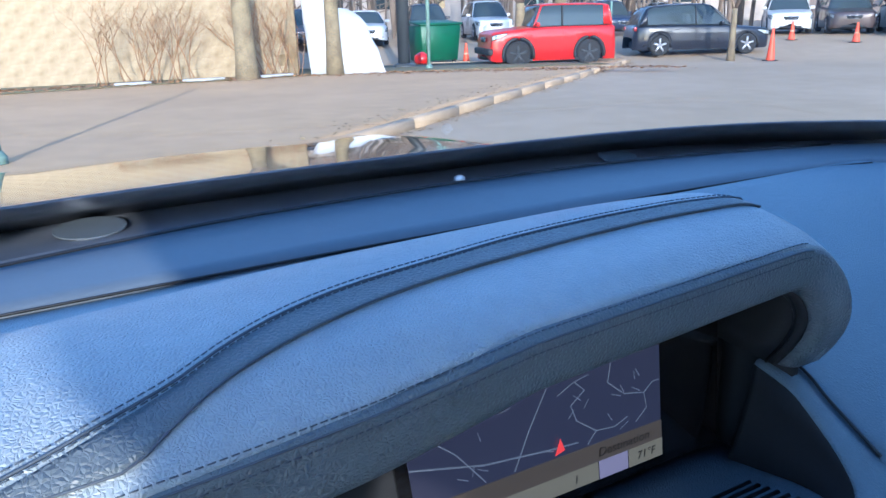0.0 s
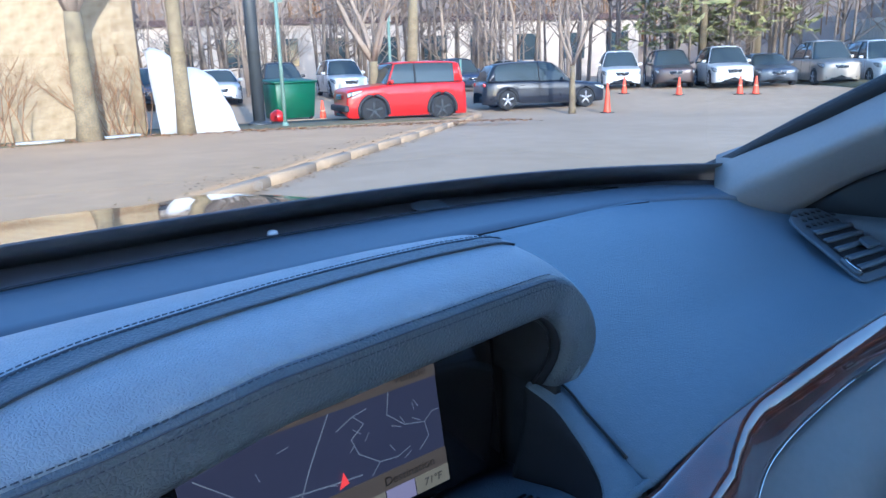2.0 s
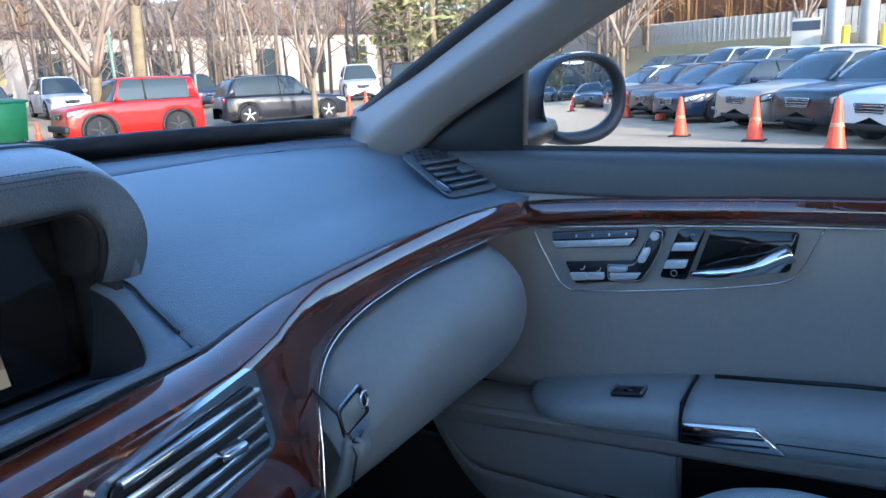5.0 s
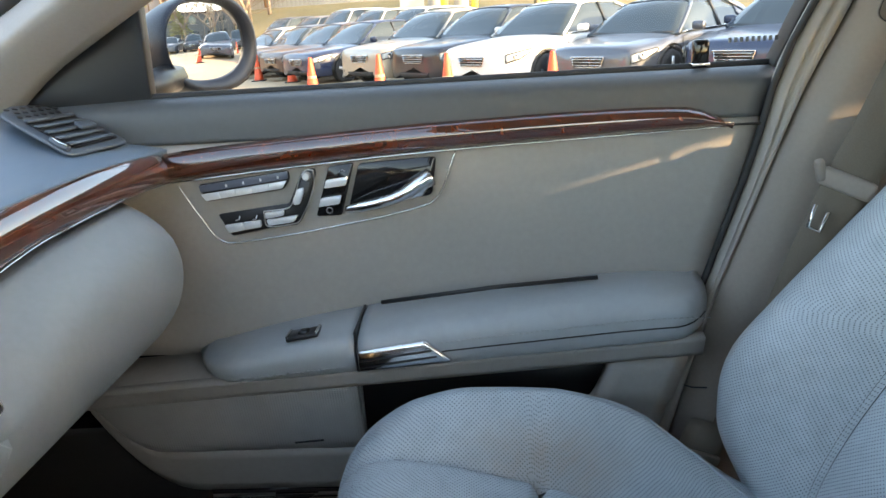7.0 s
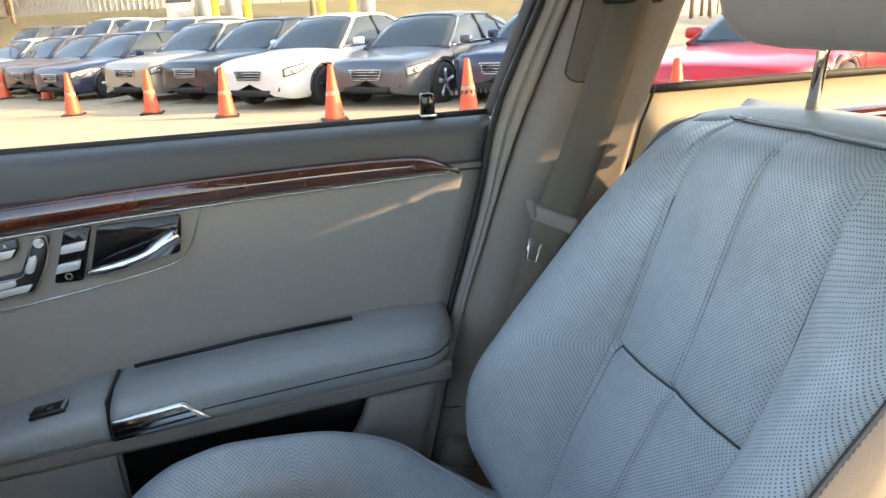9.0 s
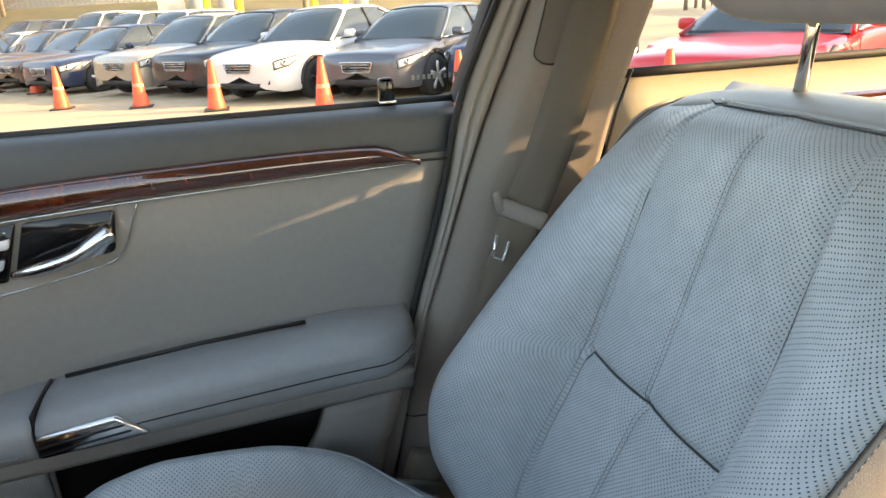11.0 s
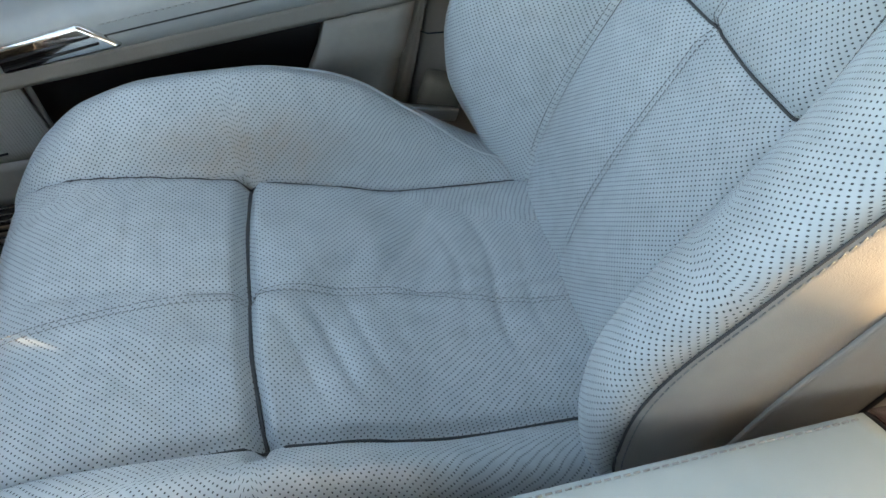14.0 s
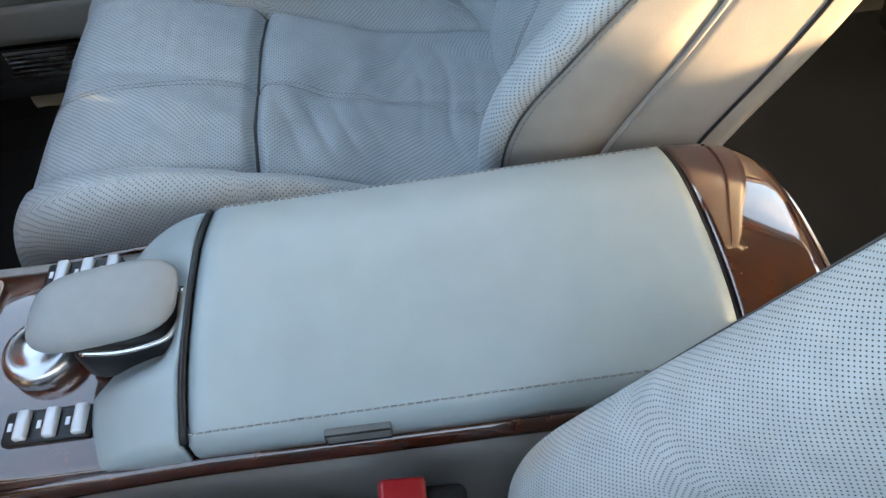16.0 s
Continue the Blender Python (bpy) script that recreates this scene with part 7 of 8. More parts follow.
woods("woods", "belt of bare grey-brown trees behind the car park", TWIG, 190, lambda r: arc(r, -12, 75, 38, 56), 10.0, 21, 14, 0.26)
woods("woods", "belt of russet bare trees on the bank", RUST, 190, lambda r: arc(r, 72, 112, 47, 66, 2.2), 10.0, 22)
ridge = []
for k, a in enumerate(np.linspace(radians(-30), radians(78), 90)):
    top = (13.0 + 1.6 * math.sin(k * 0.31) + 0.9 * math.sin(k * 0.83 + 1)) * (1 - 0.45 * max(0, (math.degrees(a) - 42) / 36))
    ridge.append([(r * math.sin(a), r * math.cos(a), z) for r, z in ((76, -0.5), (80, top * 0.55), (86, top * 0.9), (96, top), (140, top * 0.8))])
ob = part("backdrop", sheet(ridge, 0), RIDGE)
tagged(ob, "wooded brown hillside far beyond the buildings", "hillside", kind="structure")
woods("woods", "russet bare trees on the far hillside", RUST, 260, lambda r: arc(r, -25, 70, 72, 82, 3.0), 9.0, 24, 9, 0.24)
woods("woods", "bare trees far to the side and behind", TWIG, 160, lambda r: arc(r, 115, 350, 45, 70), 11.0, 23, 8)


def conifer(x, y, h, seed):
    rnd = random.Random(seed)
    t = thing("tree", "tall green pine among the bare trees", "tree", (x, y, 0), group="pines")
    part("trunk", tube([(x, y, 0), (x, y, h * 0.5), (x, y, h)], 0.22, 8, taper=[1, 0.7, 0.15]), BARK, t)
    bm = bmesh.new()
    for _ in range(480):
        s = rnd.uniform(0.22, 1.0)
        a, rr = rnd.uniform(0, 6.28), (1.05 - s) * h * 0.30 * rnd.uniform(0.35, 1.1)
        c = np.array((x + rr * math.cos(a), y + rr * math.sin(a), h * s - 0.12 * rr))
        for _ in range(4):
            d = np.array((rnd.gauss(0, 1), rnd.gauss(0, 1), rnd.gauss(0, 0.5))) * 0.24
            e = np.array((rnd.gauss(0, 1), rnd.gauss(0, 1), rnd.gauss(0, 0.5))) * 0.10
            bm.faces.new([bm.verts.new(c + v) for v in (-d, e, d, -e)])
    part("crown", bm, NEEDLES, t, "clumps of green needles")


for k, (x, y, h) in enumerate(((33.5, 20.5, 11), (36.0, 19.0, 12), (34.5, 23.0, 10), (-2, -36, 10), (12, -38, 9), (25, -30, 11))):
    conifer(x, y, h, 40 + k)


# ---- street furniture ----
def cone(x, y, collar=True, h=0.74):
    c = thing("traffic_cone", "orange traffic cone with a pale collar" if collar else "orange marker post on the asphalt", "traffic cone", (x, y, gz(x, y)), group="traffic cones")
    z = gz(x, y)
    part("base", box((0.36, 0.36, 0.03), (x, y, z + 0.015), 0.008), RUBBER, c)
    part("body", lathe([(0.145, 0.03), (0.135, 0.05), (0.035, h - 0.02), (0.028, h)], 18, (x, y, z)), ORANGE, c)
    if collar:
        part("collar", lathe([(0.0925, 0.34), (0.0615, 0.53)], 18, (x, y, z)), COLLAR, c)
        part("collar", lathe([(0.052, 0.59), (0.0415, 0.66)], 18, (x, y, z)), COLLAR, c)
    return c


for x, y in ((9.75, -0.94), (11.38, 0.53), (12.97, 1.81), (14.02, 3.27), (20.85, 6.36), (19.3, 5.0), (9.03, -2.63), (5.9, -3.75), (27.1, 20.38), (27.57, 17.92), (28.79, 15.84), (29.07, 15.31), (13.4, 23.4)):
    cone(x, y)
cone(21.12, 16.68, True, 1.05)


def pole(x, y, r, h, material, name, label, category):
    g = gz(x, y) + 0.1
    p = thing(name, label, category, (x, y, g))
    part("post", tube([(x, y, g - 0.1), (x, y, g + h / 2), (x, y, g + h)], r, 12), material, p)
    part("foot", lathe([(r * 1.9, 0.0), (r * 1.9, 0.10), (r * 1.1, 0.16)], 14, (x, y, g - 0.02)), material, p)
    return p


pole(9.95, 21.4, 0.19, 8.0, POLE_DARK, "lamp_post", "dark steel lamp post", "lamp post")
p = pole(9.98, 19.78, 0.055, 4.0, POLE_GREEN, "sign_post", "thin green-grey steel sign post", "sign post")
part("sign_back", box((0.4, 0.02, 0.5), (9.98, 19.76, 3.4), 0.01), POLE_GREEN, p)
p = pole(14.55, 20.7, 0.05, 3.6, POLE_GREEN, "sign_post", "leaning green sign post", "sign post")
part("sign_back", box((0.16, 0.02, 0.5), (14.55, 20.68, 3.0), 0.01), FENCE, p)
for k, x in enumerate((16.6, 17.1)):
    pole(x, 20.3 - 0.3 * k, 0.04, 1.9, POLE_GREEN, "marker_post", "short green marker post on the verge", "post")
pole(-0.72, 8.3, 0.045, 2.6, POLE_GREEN, "sign_post", "green steel post near the bonnet", "sign post")

bz = gz(12.6, 24.2)
skip = thing("wheeled_bin", "dark green plastic wheeled bin", "bin", (12.6, 24.2, bz))
part("body", prism([(11.9, 23.9, bz + 0.12), (13.35, 23.9, bz + 0.12), (13.43, 23.8, bz + 1.35), (11.8, 23.8, bz + 1.35)], (0, 1.0, 0), 0.03, 1), BIN, skip)
part("lid", prism([(11.75, 23.75, bz + 1.35), (13.48, 23.75, bz + 1.35), (13.48, 24.95, bz + 1.45), (11.75, 24.95, bz + 1.45)], (0, 0, 0.07), 0.02, 1), BIN, skip)
for x in (12.05, 13.2):
    part("wheel", lathe([(0.1, -0.03), (0.1, 0.03)], 14, (x, 23.95, bz + 0.1), (0, 90, 0)), TYRE, skip)
bag = part("red_bundle", lathe([(0.15, 0), (0.28, 0.1), (0.25, 0.3), (0.05, 0.42)], 12, (11.2, 22.6, gz(11.2, 22.6) + 0.1)), BRIGHT_RED)
tagged(bag, "small red bundle beside the bin", "bundle")

rows = []
for i, x in enumerate(np.linspace(6.35, 8.15, 18)):
    t = i / 17
    h = float(curve(t, [0, 0.12, 0.40, 0.48, 0.62, 0.84, 0.94, 1.0], [2.2, 2.30, 2.0, 1.78, 1.75, 1.5, 1.1, 0.15]))
    row = []
    for j, s in enumerate(np.linspace(0, 1, 12)):
        fold = 0.07 * math.sin(9 * t + 2.2 * math.sin(6 * s)) + 0.04 * math.sin(23 * t + 5 * s)
        row.append((x + 0.1 * s, 20.2 - 0.55 * (x - 6.35) - 0.45 * (1 - s) + fold + 0.7 * s, -0.33 + h * math.sin(s * math.pi / 2) ** 0.8))
    rows.append(row)
tarp = part("tarpaulin", sheet(rows, 0.03, to=(0, 1, 0)), TARP)
tagged(tarp, "white plastic sheeting draped over a heap", "tarpaulin")


# ---- vehicles ----
def vehicle(x, y, heading, colour, label, L=4.7, W=1.83, H=1.42, style="sedan", rim=None, group="parked cars"):
    """A parked car. heading: the way its nose points, as degrees from x. (x, y): the middle of its nose."""
    hd = np.array((math.cos(radians(heading)), math.sin(radians(heading))))
    cx, cy = np.array((x, y)) - hd * L / 2
    z0 = gz(cx, cy)
    v = thing("car", label, "car", (cx, cy, z0), group=group)
    m = pose(cx, cy, z0, 0, 0, heading)
    def put(name, bm, material, parent=v, lab=""):
        bmesh.ops.transform(bm, matrix=m, verts=bm.verts)
        return part(name, bm, material, parent, lab)
    suv = style != "sedan"
    belt = H * (0.60 if suv else 0.655)
    wr = 0.36 if suv else 0.325
    if style == "box":
        belt, wr = H * 0.655, 0.42
    ax_f, ax_r = L / 2 - 0.86, -L / 2 + 0.92
    h = L / 2
    top_x = [-h, -h + 0.06, -h + 0.5, -1.0, 0.0, 0.75, 1.1, h - 0.55, h - 0.15, h - 0.03, h]
    if suv:
        top_z = [0.62, belt - 0.02, belt + 0.02, belt + 0.02, belt, belt - 0.01, belt - 0.05, belt - 0.12, belt - 0.2, belt - 0.35, 0.5]
    else:
        top_z = [0.55, belt - 0.10, belt + 0.06, belt + 0.03, belt, belt - 0.02, belt - 0.06, belt - 0.115, belt - 0.175, belt - 0.245, 0.50]
    wid_x = [-h, -h + 0.08, -h + 0.6, -0.5, 0.8, h - 0.7, h - 0.22, h - 0.05, h]
    wid_w = [0.70, 0.84, 0.97, 1.0, 1.0, 0.985, 0.92, 0.82, 0.66]
    if style == "box":
        wid_w, top_z = [0.9, 0.96, 1, 1, 1, 0.98, 0.95, 0.9, 0.86], [0.8, belt, belt, belt, belt, belt - 0.02, belt - 0.06, belt - 0.09, belt - 0.14, belt - 0.2, 0.6]
    if style != "box":
        top_x, top_z = top_x[:-3] + [h - 0.15, h - 0.05, h - 0.012, h], top_z[:-3] + [belt - 0.165, belt - 0.195, belt - 0.235, belt - 0.28]
    xs = np.unique(np.r_[np.linspace(-h, h, 60), np.linspace(h - 0.2, h, 12), np.linspace(ax_f - wr - 0.09, ax_f + wr + 0.09, 17), np.linspace(ax_r - wr - 0.09, ax_r + wr + 0.09, 17)])
    def section(q):
        """Half the body's outline across the car at q, from the sill over the shoulder to the middle of the top."""
        zt, w = float(curve(q, top_x, top_z)), float(curve(q, wid_x, wid_w)) * W / 2
        zb = 0.20 + 0.05 * max(0, (q - h + 0.25) / 0.25) ** 2
        for a in (ax_f, ax_r):
            g = (wr + 0.05) ** 2 - (q - a) ** 2
            if g > 0:
                zb = max(zb, min(wr + math.sqrt(g), zt - 0.12))
        zs = max(zt - 0.10, zb + 0.06)
        return [(w - 0.05, zb), (w - 0.005, zb + 0.03), (w, zb + (zs - zb) * 0.45), (w - 0.012, zb + (zs - zb) * 0.72), (w - 0.02, zs), (w - 0.055, zs + 0.06), (w * 0.86, zt - 0.012), (w * 0.5, zt + 0.012), (0, zt + 0.02)]
    rows = []
    for q in xs:
        half = section(q)
        rows.append([(q, yy, zz) for yy, zz in half] + [(q, -yy, zz) for yy, zz in half[-2::-1]])
    for k, dx in ((0.96, 0.007), (0.5, 0.009), (0.02, 0.010)):
        rows.append([(h + dx, yy * k, 0.44 + (zz - 0.44) * k) for _, yy, zz in rows[len(xs) - 1]])
    put("body", sheet(rows, 0), colour)
    put("underbody", box((L - 0.5, W - 0.35, 0.26), (0, 0, 0.32), 0.08), RUBBER)
    # cabin
    if style == "sedan":
        rx, rz = [-h + 0.55, -1.15, -0.65, -0.1, 0.25, 1.02], [belt + 0.03, H - 0.10, H - 0.01, H, H - 0.04, belt - 0.05]
    elif style == "box":
        rx, rz = [-h + 0.12, -h + 0.25, -1.0, 0.0, 0.42, 0.75], [belt, H - 0.04, H, H, H - 0.03, belt - 0.02]
    else:
        rx, rz = [-h + 0.15, -h + 0.5, -1.0, -0.1, 0.30, 1.05], [belt, H - 0.10, H - 0.01, H, H - 0.05, belt - 0.05]
    cab = []
    def cab_row(q):
        zr, wb, zb = float(curve(q, rx, rz)), W / 2 - 0.07, float(curve(q, top_x, top_z)) - 0.02
        f = max(0.0, min(1, (zr - zb) / (H - belt)))
        wtop = wb - (0.12 if style == "box" else 0.24) * f
        half = [(wb - 0.01, zb), (wb - (wb - wtop) * 0.5, zb + (zr - zb) * 0.5), (wtop, zr - 0.05 * f), (wtop * 0.8, zr - 0.008), (0, zr + 0.012)]
        return [(q, yy, zz) for yy, zz in half] + [(q, -yy, zz) for yy, zz in half[-2::-1]]
    for q in np.linspace(rx[0] + 0.01, rx[-1] - 0.01, 34):
        cab.append(cab_row(q))
    put("cabin_glass", sheet(cab, 0), CAR_GLASS, v, "tinted windows")
    roof_rows = [[(p[0], p[1] * 1.01, p[2] + 0.012) for p in cab_row(q)[2:7]] for q in np.linspace(rx[2] - 0.15 if style == "sedan" else rx[1] + 0.02, rx[4] + 0.02, 14)]
    put("roof", sheet(roof_rows, 0.01), colour)
    for s in (0, 1):
        idx = (lambda r: r[:4]) if s == 0 else (lambda r: r[:-5:-1])
        for qa, qb in ((rx[-1] - 0.04, rx[4] + 0.02), (-0.25, -0.25), (rx[0] + 0.05, rx[2] - 0.1 if style == "sedan" else rx[1] + 0.03)):
            lo, hi = np.array(idx(cab_row(qa))[0]), np.array(idx(cab_row(qb))[2])
            sgn = 1 if s == 0 else -1
            put("pillar", tube(spline([lo + (0, 0.006 * sgn, 0.01), (lo + hi) / 2 + (0, 0.012 * sgn, 0.0), hi + (0, 0.006 * sgn, 0)], 6), 0.032, 5), colour if qa != qb else RUBBER)
    # wheels
    for qx in (ax_f, ax_r):
        for s in (1, -1):
            yy = s * (W / 2 - 0.10)
            wh = put("wheel", lathe([(wr * 0.62, -0.1), (wr * 0.97, -0.095), (wr, -0.05), (wr, 0.06), (wr * 0.96, 0.10), (wr * 0.74, 0.105)], 26, (qx, yy, wr), (-90 * s, 0, 0)), TYRE)
            put("rim", lathe([(wr * 0.73, 0.06), (wr * 0.73, 0.10), (wr * 0.66, 0.095), (wr * 0.64, 0.03), (0.05, 0.02)], 26, (qx, yy, wr), (-90 * s, 0, 0)), rim or ALLOY, wh)
            for k in range(5):
                a = k * 2 * math.pi / 5 + 0.3
                put("spoke", tube([(qx, yy + s * 0.085, wr), (qx + wr * 0.4 * math.cos(a), yy + s * 0.09, wr + wr * 0.4 * math.sin(a)), (qx + wr * 0.68 * math.cos(a), yy + s * 0.085, wr + wr * 0.68 * math.sin(a))], 0.040, 6), rim or ALLOY, wh)
            put("wheel_arch", tube([(qx + (wr + 0.045) * math.cos(a), s * (W / 2 - 0.045), wr + (wr + 0.045) * math.sin(a)) for a in np.linspace(-0.1, math.pi + 0.1, 13)], 0.04, 5), RUBBER)
    for s in (1, -1):
        put("sill", box((L - 2.35, 0.05, 0.09), (-0.03, s * (W / 2 - 0.035), 0.24), 0.02), RUBBER)
        for qx in (0.05, -0.95):
            put("door_handle", box((0.17, 0.03, 0.025), (qx, s * (W / 2 - 0.008), belt - 0.16), 0.01), colour)
        line = [cab_row(q)[0 if s > 0 else -1] for q in np.linspace(rx[0] + 0.15, rx[-1] - 0.15, 12)]
        put("window_trim", tube([(p[0], p[1] + s * 0.012, p[2] + 0.022) for p in line], 0.011, 4), CHROME if style == "sedan" else RUBBER)
    # painted rear quarter beside the back window
    for s in (1, -1):
        quarter = []
        for q in np.linspace(rx[0] + 0.02, rx[0] + (0.62 if style == "sedan" else 0.32), 8):
            r = cab_row(q)[:3] if s > 0 else cab_row(q)[:-4:-1]
            quarter.append([(p[0], p[1] + s * 0.010, p[2] + 0.004) for p in r])
        put("rear_quarter", sheet(quarter, 0.004, to=(0, -s, 0)), colour)
    # wipers' well, lamps, grille, mirrors
    put("wiper_well", tube(spline([(rx[-1] - 0.06, yy, float(curve(rx[-1], top_x, top_z)) + 0.012) for yy in np.linspace(-W / 2 + 0.16, W / 2 - 0.16, 7)], 9), 0.03, 5), RUBBER)
    for s in (1, -1):
        lamp = []
        for q in np.linspace(h - 0.50, h - 0.045, 12):
            f = (q - h + 0.50) / 0.455
            half = section(q)
            zs_ = half[4][1]
            hgt = (0.035 + 0.085 * min(1, f * 1.8)) * (1.15 if suv else 1.0)
            lamp.append([(q + 0.028 * f, s * (half[4][0] + 0.016 + 0.012 * (1 - v)), zs_ + 0.012 - hgt * (1 - v)) for v in (0, 0.35, 0.7, 1.0)])
        head = put("headlight", sheet(lamp, 0.012, to=(0, -s, 0)), LAMP_GLASS)
        put("lamp_rim", tube([r_[0] for r_ in lamp] + [r_[-1] for r_ in lamp[::-1]] + [lamp[0][0]], 0.011, 4), RUBBER, head)
        f_ = lamp[8]
        put("lamp_eye", lathe([(0.045, 0.0), (0.045, 0.012), (0.028, 0.014), (0.02, 0.006)], 14, tuple(np.array(f_[1]) + (0.0, s * 0.004, 0.02)), (-90 * s, 0, 0)), CHROME, head)
        put("fog_intake", prism([(h - 0.16, s * (W / 2 - 0.155), 0.40), (h - 0.03, s * (W / 2 - 0.30), 0.41), (h - 0.005, s * (W / 2 - 0.33), 0.33), (h - 0.14, s * (W / 2 - 0.165), 0.33)], (0.022, s * 0.022, 0), 0.008, 1), RUBBER)
        put("mirror", box((0.12, 0.20, 0.13), (0.62, s * (W / 2 + 0.06), belt + 0.05), 0.04), colour)
        put("tail_light", box((0.10, 0.32, 0.14), (-h + 0.06, s * (W / 2 - 0.30), belt - 0.12), 0.03), TAIL)
        for qx in (0.95, -0.25, -1.25):
            put("door_gap", tube([(qx, s * (W / 2 - 0.002), 0.42), (qx, s * (W / 2 + 0.001), 0.6), (qx - 0.03, s * (W / 2 - 0.018), belt - 0.09)], 0.006, 4), RUBBER)
    gt, gb = belt - 0.305, belt - 0.455
    grille = put("grille", prism([(h + 0.012 + 0.02 * (gt - zz), yy, zz) for yy, zz in round_outline([(-W * 0.17, gt), (W * 0.17, gt), (W * 0.14, gb), (-W * 0.14, gb)], 0.03)], (0.022, 0, 0), 0.004, 1), GLOSS_BLACK)
    for k in range(3):
        zz = gt - 0.035 - 0.043 * k
        put("slat", tube([(h + 0.038, -W * 0.148, zz), (h + 0.043, 0, zz), (h + 0.038, W * 0.148, zz)], 0.006, 4), SATIN, grille)
    put("grille_rim", tube([(h + 0.030, yy, zz) for yy, zz in round_outline([(-W * 0.17, gt), (W * 0.17, gt), (W * 0.14, gb), (-W * 0.14, gb)], 0.03)] + [(h + 0.030, -W * 0.17 + 0.03, gt)], 0.008, 5), CHROME, grille)
    put("lower_intake", prism([(h + 0.010, yy, zz) for yy, zz in round_outline([(-W * 0.25, 0.345), (W * 0.25, 0.345), (W * 0.22, 0.265), (-W * 0.22, 0.265)], 0.025)], (0.016, 0, 0), 0.004, 1), RUBBER)
    if style == "box":
        for qx in (ax_f, ax_r):
            for s in (1, -1):
                put("wheel_flare", tube([(qx + (wr + 0.08) * math.cos(a), s * (W / 2 + 0.01), wr + (wr + 0.08) * math.sin(a)) for a in np.linspace(-0.25, math.pi + 0.25, 15)], 0.055, 6), RUBBER)
        put("bumper", box((0.16, W * 0.94, 0.20), (h + 0.02, 0, 0.52), 0.04), RUBBER)
        put("spare_wheel", lathe([(0.1, -0.1), (0.37, -0.1), (0.38, 0.08), (0.2, 0.1)], 20, (-h - 0.06, 0, 0.95), (0, -90, 0)), TYRE)
    return v


HEAD = 134.5
vehicle(11.1, -1.6, HEAD, GREY_P, "dark grey coupe with bright alloy wheels", 4.15, 1.81, 1.38)
vehicle(12.2, 0.15, HEAD, WHITE_P, "white two-door coupe with black wheels", 4.65, 1.83, 1.46, rim=GLOSS_BLACK)
vehicle(14.25, 1.3, HEAD, BLACK_P, "black saloon with a wide chrome grille", 4.8, 1.82, 1.5)
vehicle(15.85, 2.6, HEAD, SILVER_P, "parked bronze silver saloon car", 4.95, 1.87, 1.52)
vehicle(18.1, 4.55, HEAD, BLUE_P, "parked dark blue saloon car", 4.7, 1.8, 1.42)
vehicle(20.1, 5.75, HEAD, BROWN_P, "parked dark brown saloon car", 4.7, 1.8, 1.42)
vehicle(22.1, 7.1, HEAD, GREY_P, "parked dark grey saloon car", 4.7, 1.8, 1.42)
vehicle(24.2, 8.5, HEAD, WHITE_P, "white saloon at the end of the row", 4.7, 1.8, 1.42)
vehicle(10.05, -3.4, HEAD, BLUE_P, "dark blue saloon with a twin grille", 4.7, 1.83, 1.42)
vehicle(5.85, -3.98, 118, RED_P, "red sports coupe with a broad grille", 4.45, 1.9, 1.27)
for x, y, c, lab, hh in ((23.5, 3.6, WHITE_P, "white sport utility car in the second row", 1.75), (25.6, 5.2, WHITE_P, "white sport utility car in the second row", 1.8),
                         (27.6, 6.7, WHITE_P, "white van-like car in the second row", 1.9), (29.8, 8.4, SILVER_P, "silver sport utility car in the second row", 1.7), (32.0, 10.2, GREY_P, "grey sport utility car in the second row", 1.7)):
    vehicle(x, y, HEAD, c, lab, 4.8, 1.9, hh, "suv")
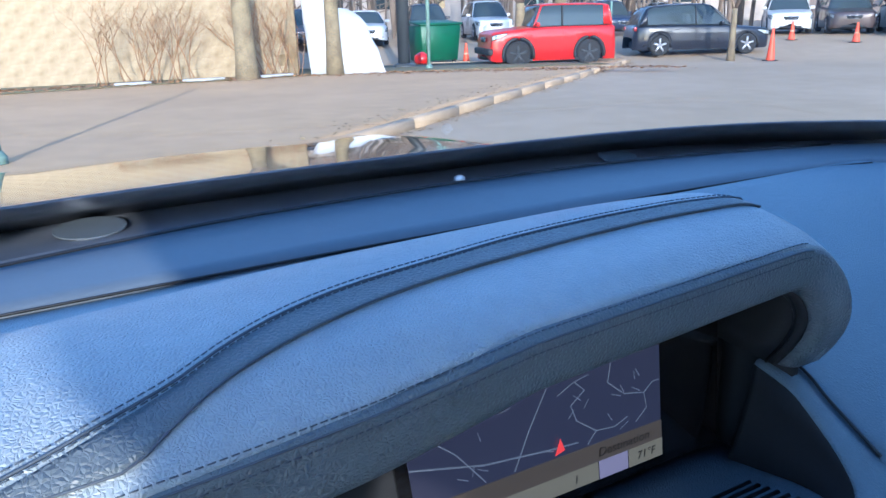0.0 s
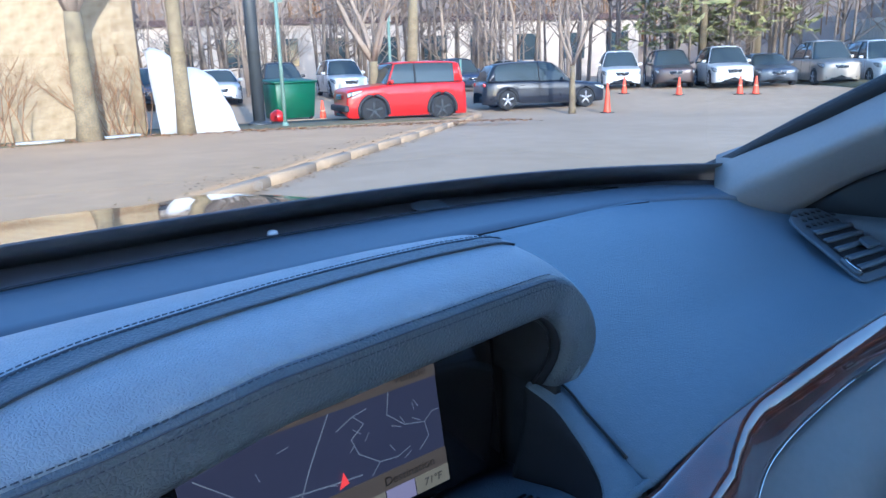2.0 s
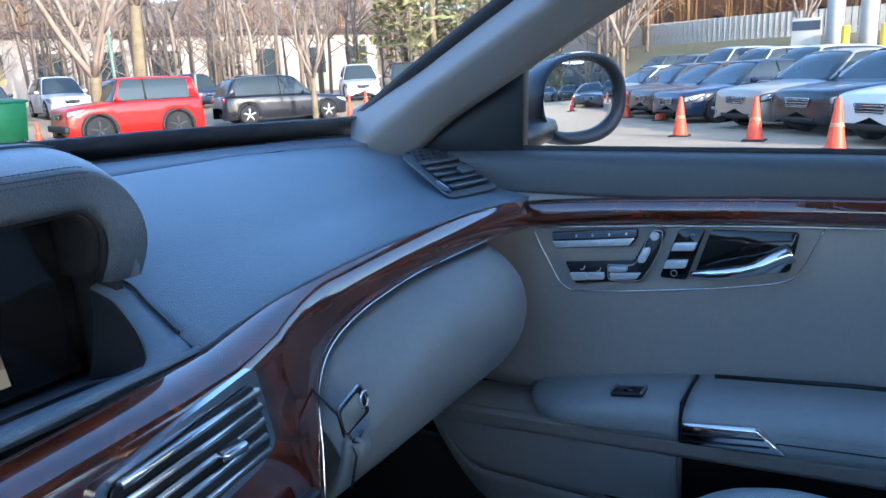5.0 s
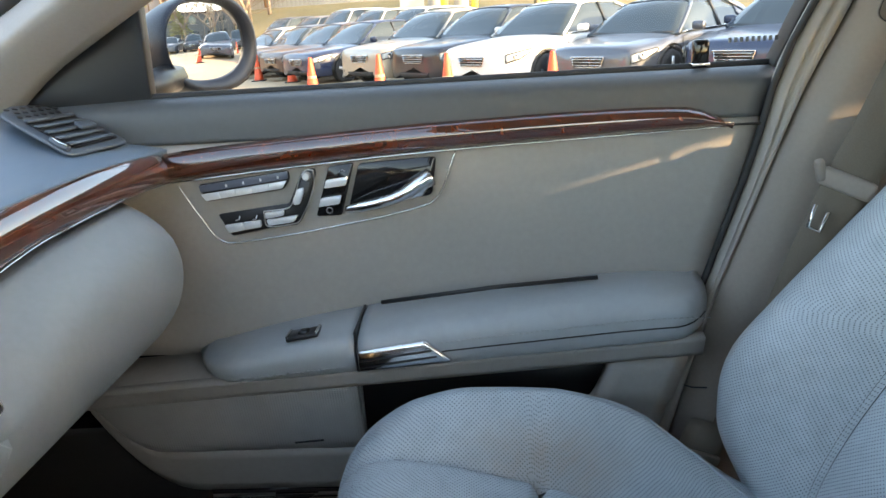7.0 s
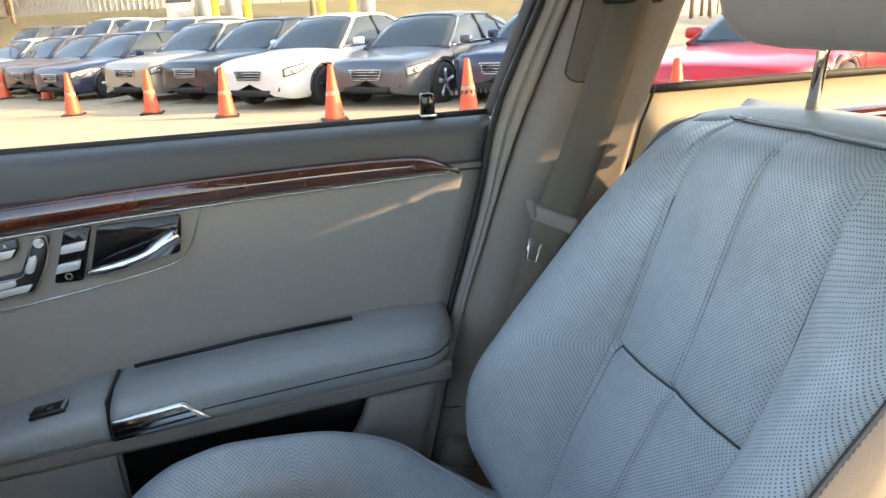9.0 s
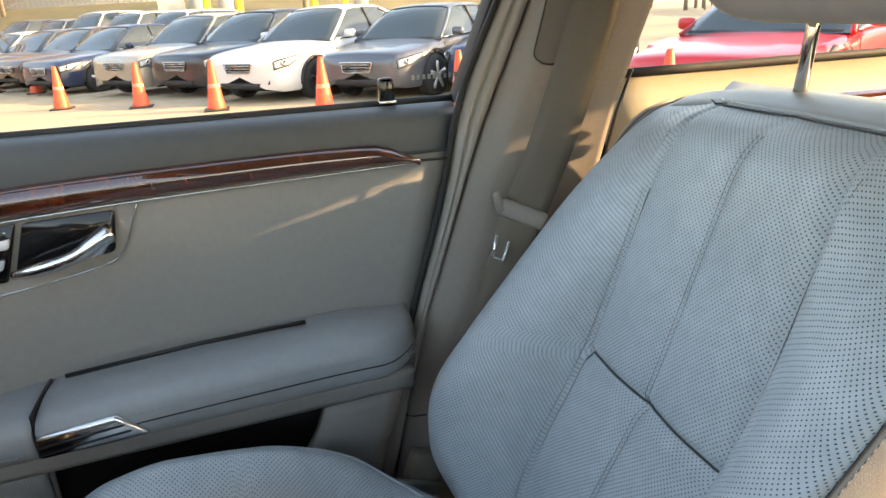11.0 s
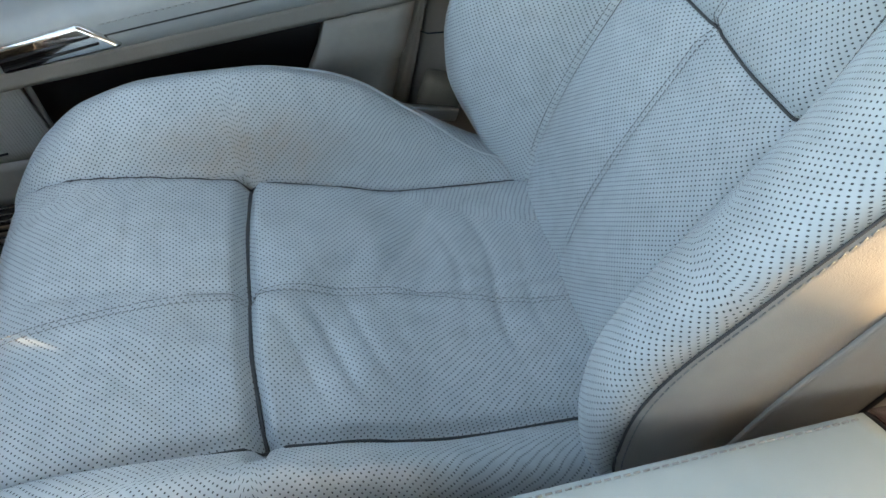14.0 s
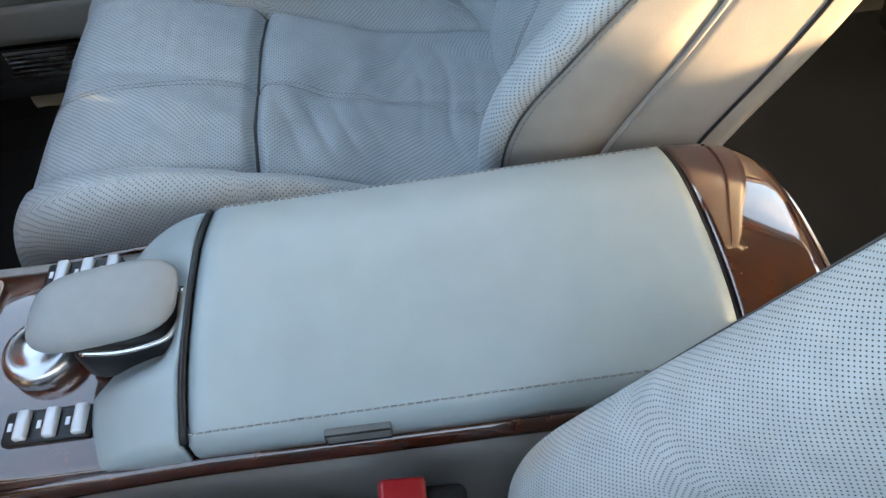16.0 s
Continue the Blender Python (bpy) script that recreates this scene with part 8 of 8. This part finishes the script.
# ahead of the bonnet
vehicle(12.6, 20.9, 163, BRIGHT_RED, "bright red boxy off-road car", 4.15, 1.95, 1.93, "box", rim=POLE_DARK)
vehicle(23.4, 19.0, -28, BLACK_P, "parked black sport utility car", 4.9, 2.0, 1.75, "suv")
for x, y, hd, c, lab, st, hh in ((28.6, 21.6, 222, WHITE_P, "white sport utility car facing the lane", "suv", 1.75), (29.9, 19.6, 222, BROWN_P, "dark sport utility car facing the lane", "suv", 1.75),
        (30.4, 17.0, 222, WHITE_P, "white pickup-like car facing the lane", "suv", 1.8), (32.2, 15.9, 222, GREY_P, "dark saloon facing the lane", "sedan", 1.45), (34.5, 14.2, 222, SILVER_P, "silver van at the end of the lane", "suv", 2.0),
        (36.0, 12.4, 222, WHITE_P, "white van at the end of the lane", "suv", 2.0),
        (24.6, 27.6, 250, BLUE_P, "dark blue car in the far row", "suv", 1.65), (21.6, 28.8, 250, BLUE_P, "navy car in the far row", "sedan", 1.45), (18.7, 29.6, 250, WHITE_P, "white car in the far row", "suv", 1.75),
        (15.7, 30.2, 250, BLACK_P, "black car in the far row", "suv", 1.7), (12.8, 30.8, 250, WHITE_P, "white car in the far row", "sedan", 1.5), (9.8, 31.4, 250, GREY_P, "grey car in the far row", "suv", 1.65),
        (27.3, 26.2, 250, SILVER_P, "silver car in the far row", "sedan", 1.5)):
    vehicle(x, y, hd, c, lab, 4.7, 1.85, hh, st)
# behind the car, seen in the mirror
for x, y, c, st, hh, lab in ((12.0, -18.6, GREY_P, "suv", 1.66, "dark grey sport utility car parked behind"), (9.9, -19.6, SILVER_P, "sedan", 1.45, "silver saloon parked behind"), (14.0, -17.4, BLUE_P, "sedan", 1.45, "dark blue saloon parked behind"),
                          (7.7, -20.5, BLACK_P, "suv", 1.7, "black sport utility car parked behind"), (5.5, -21.2, GREY_P, "sedan", 1.45, "dark grey saloon parked behind"), (16.0, -16.2, WHITE_P, "sedan", 1.45, "white saloon parked behind")):
    vehicle(x, y, 118, c, lab, 4.7, 1.83, hh, st)
vehicle(5.5, -9.9, 118, GREY_P, "dark grey saloon behind, with a cone before it", 4.7, 1.83, 1.45)
cone(9.2, -14.2)
cone(4.3, -8.9)
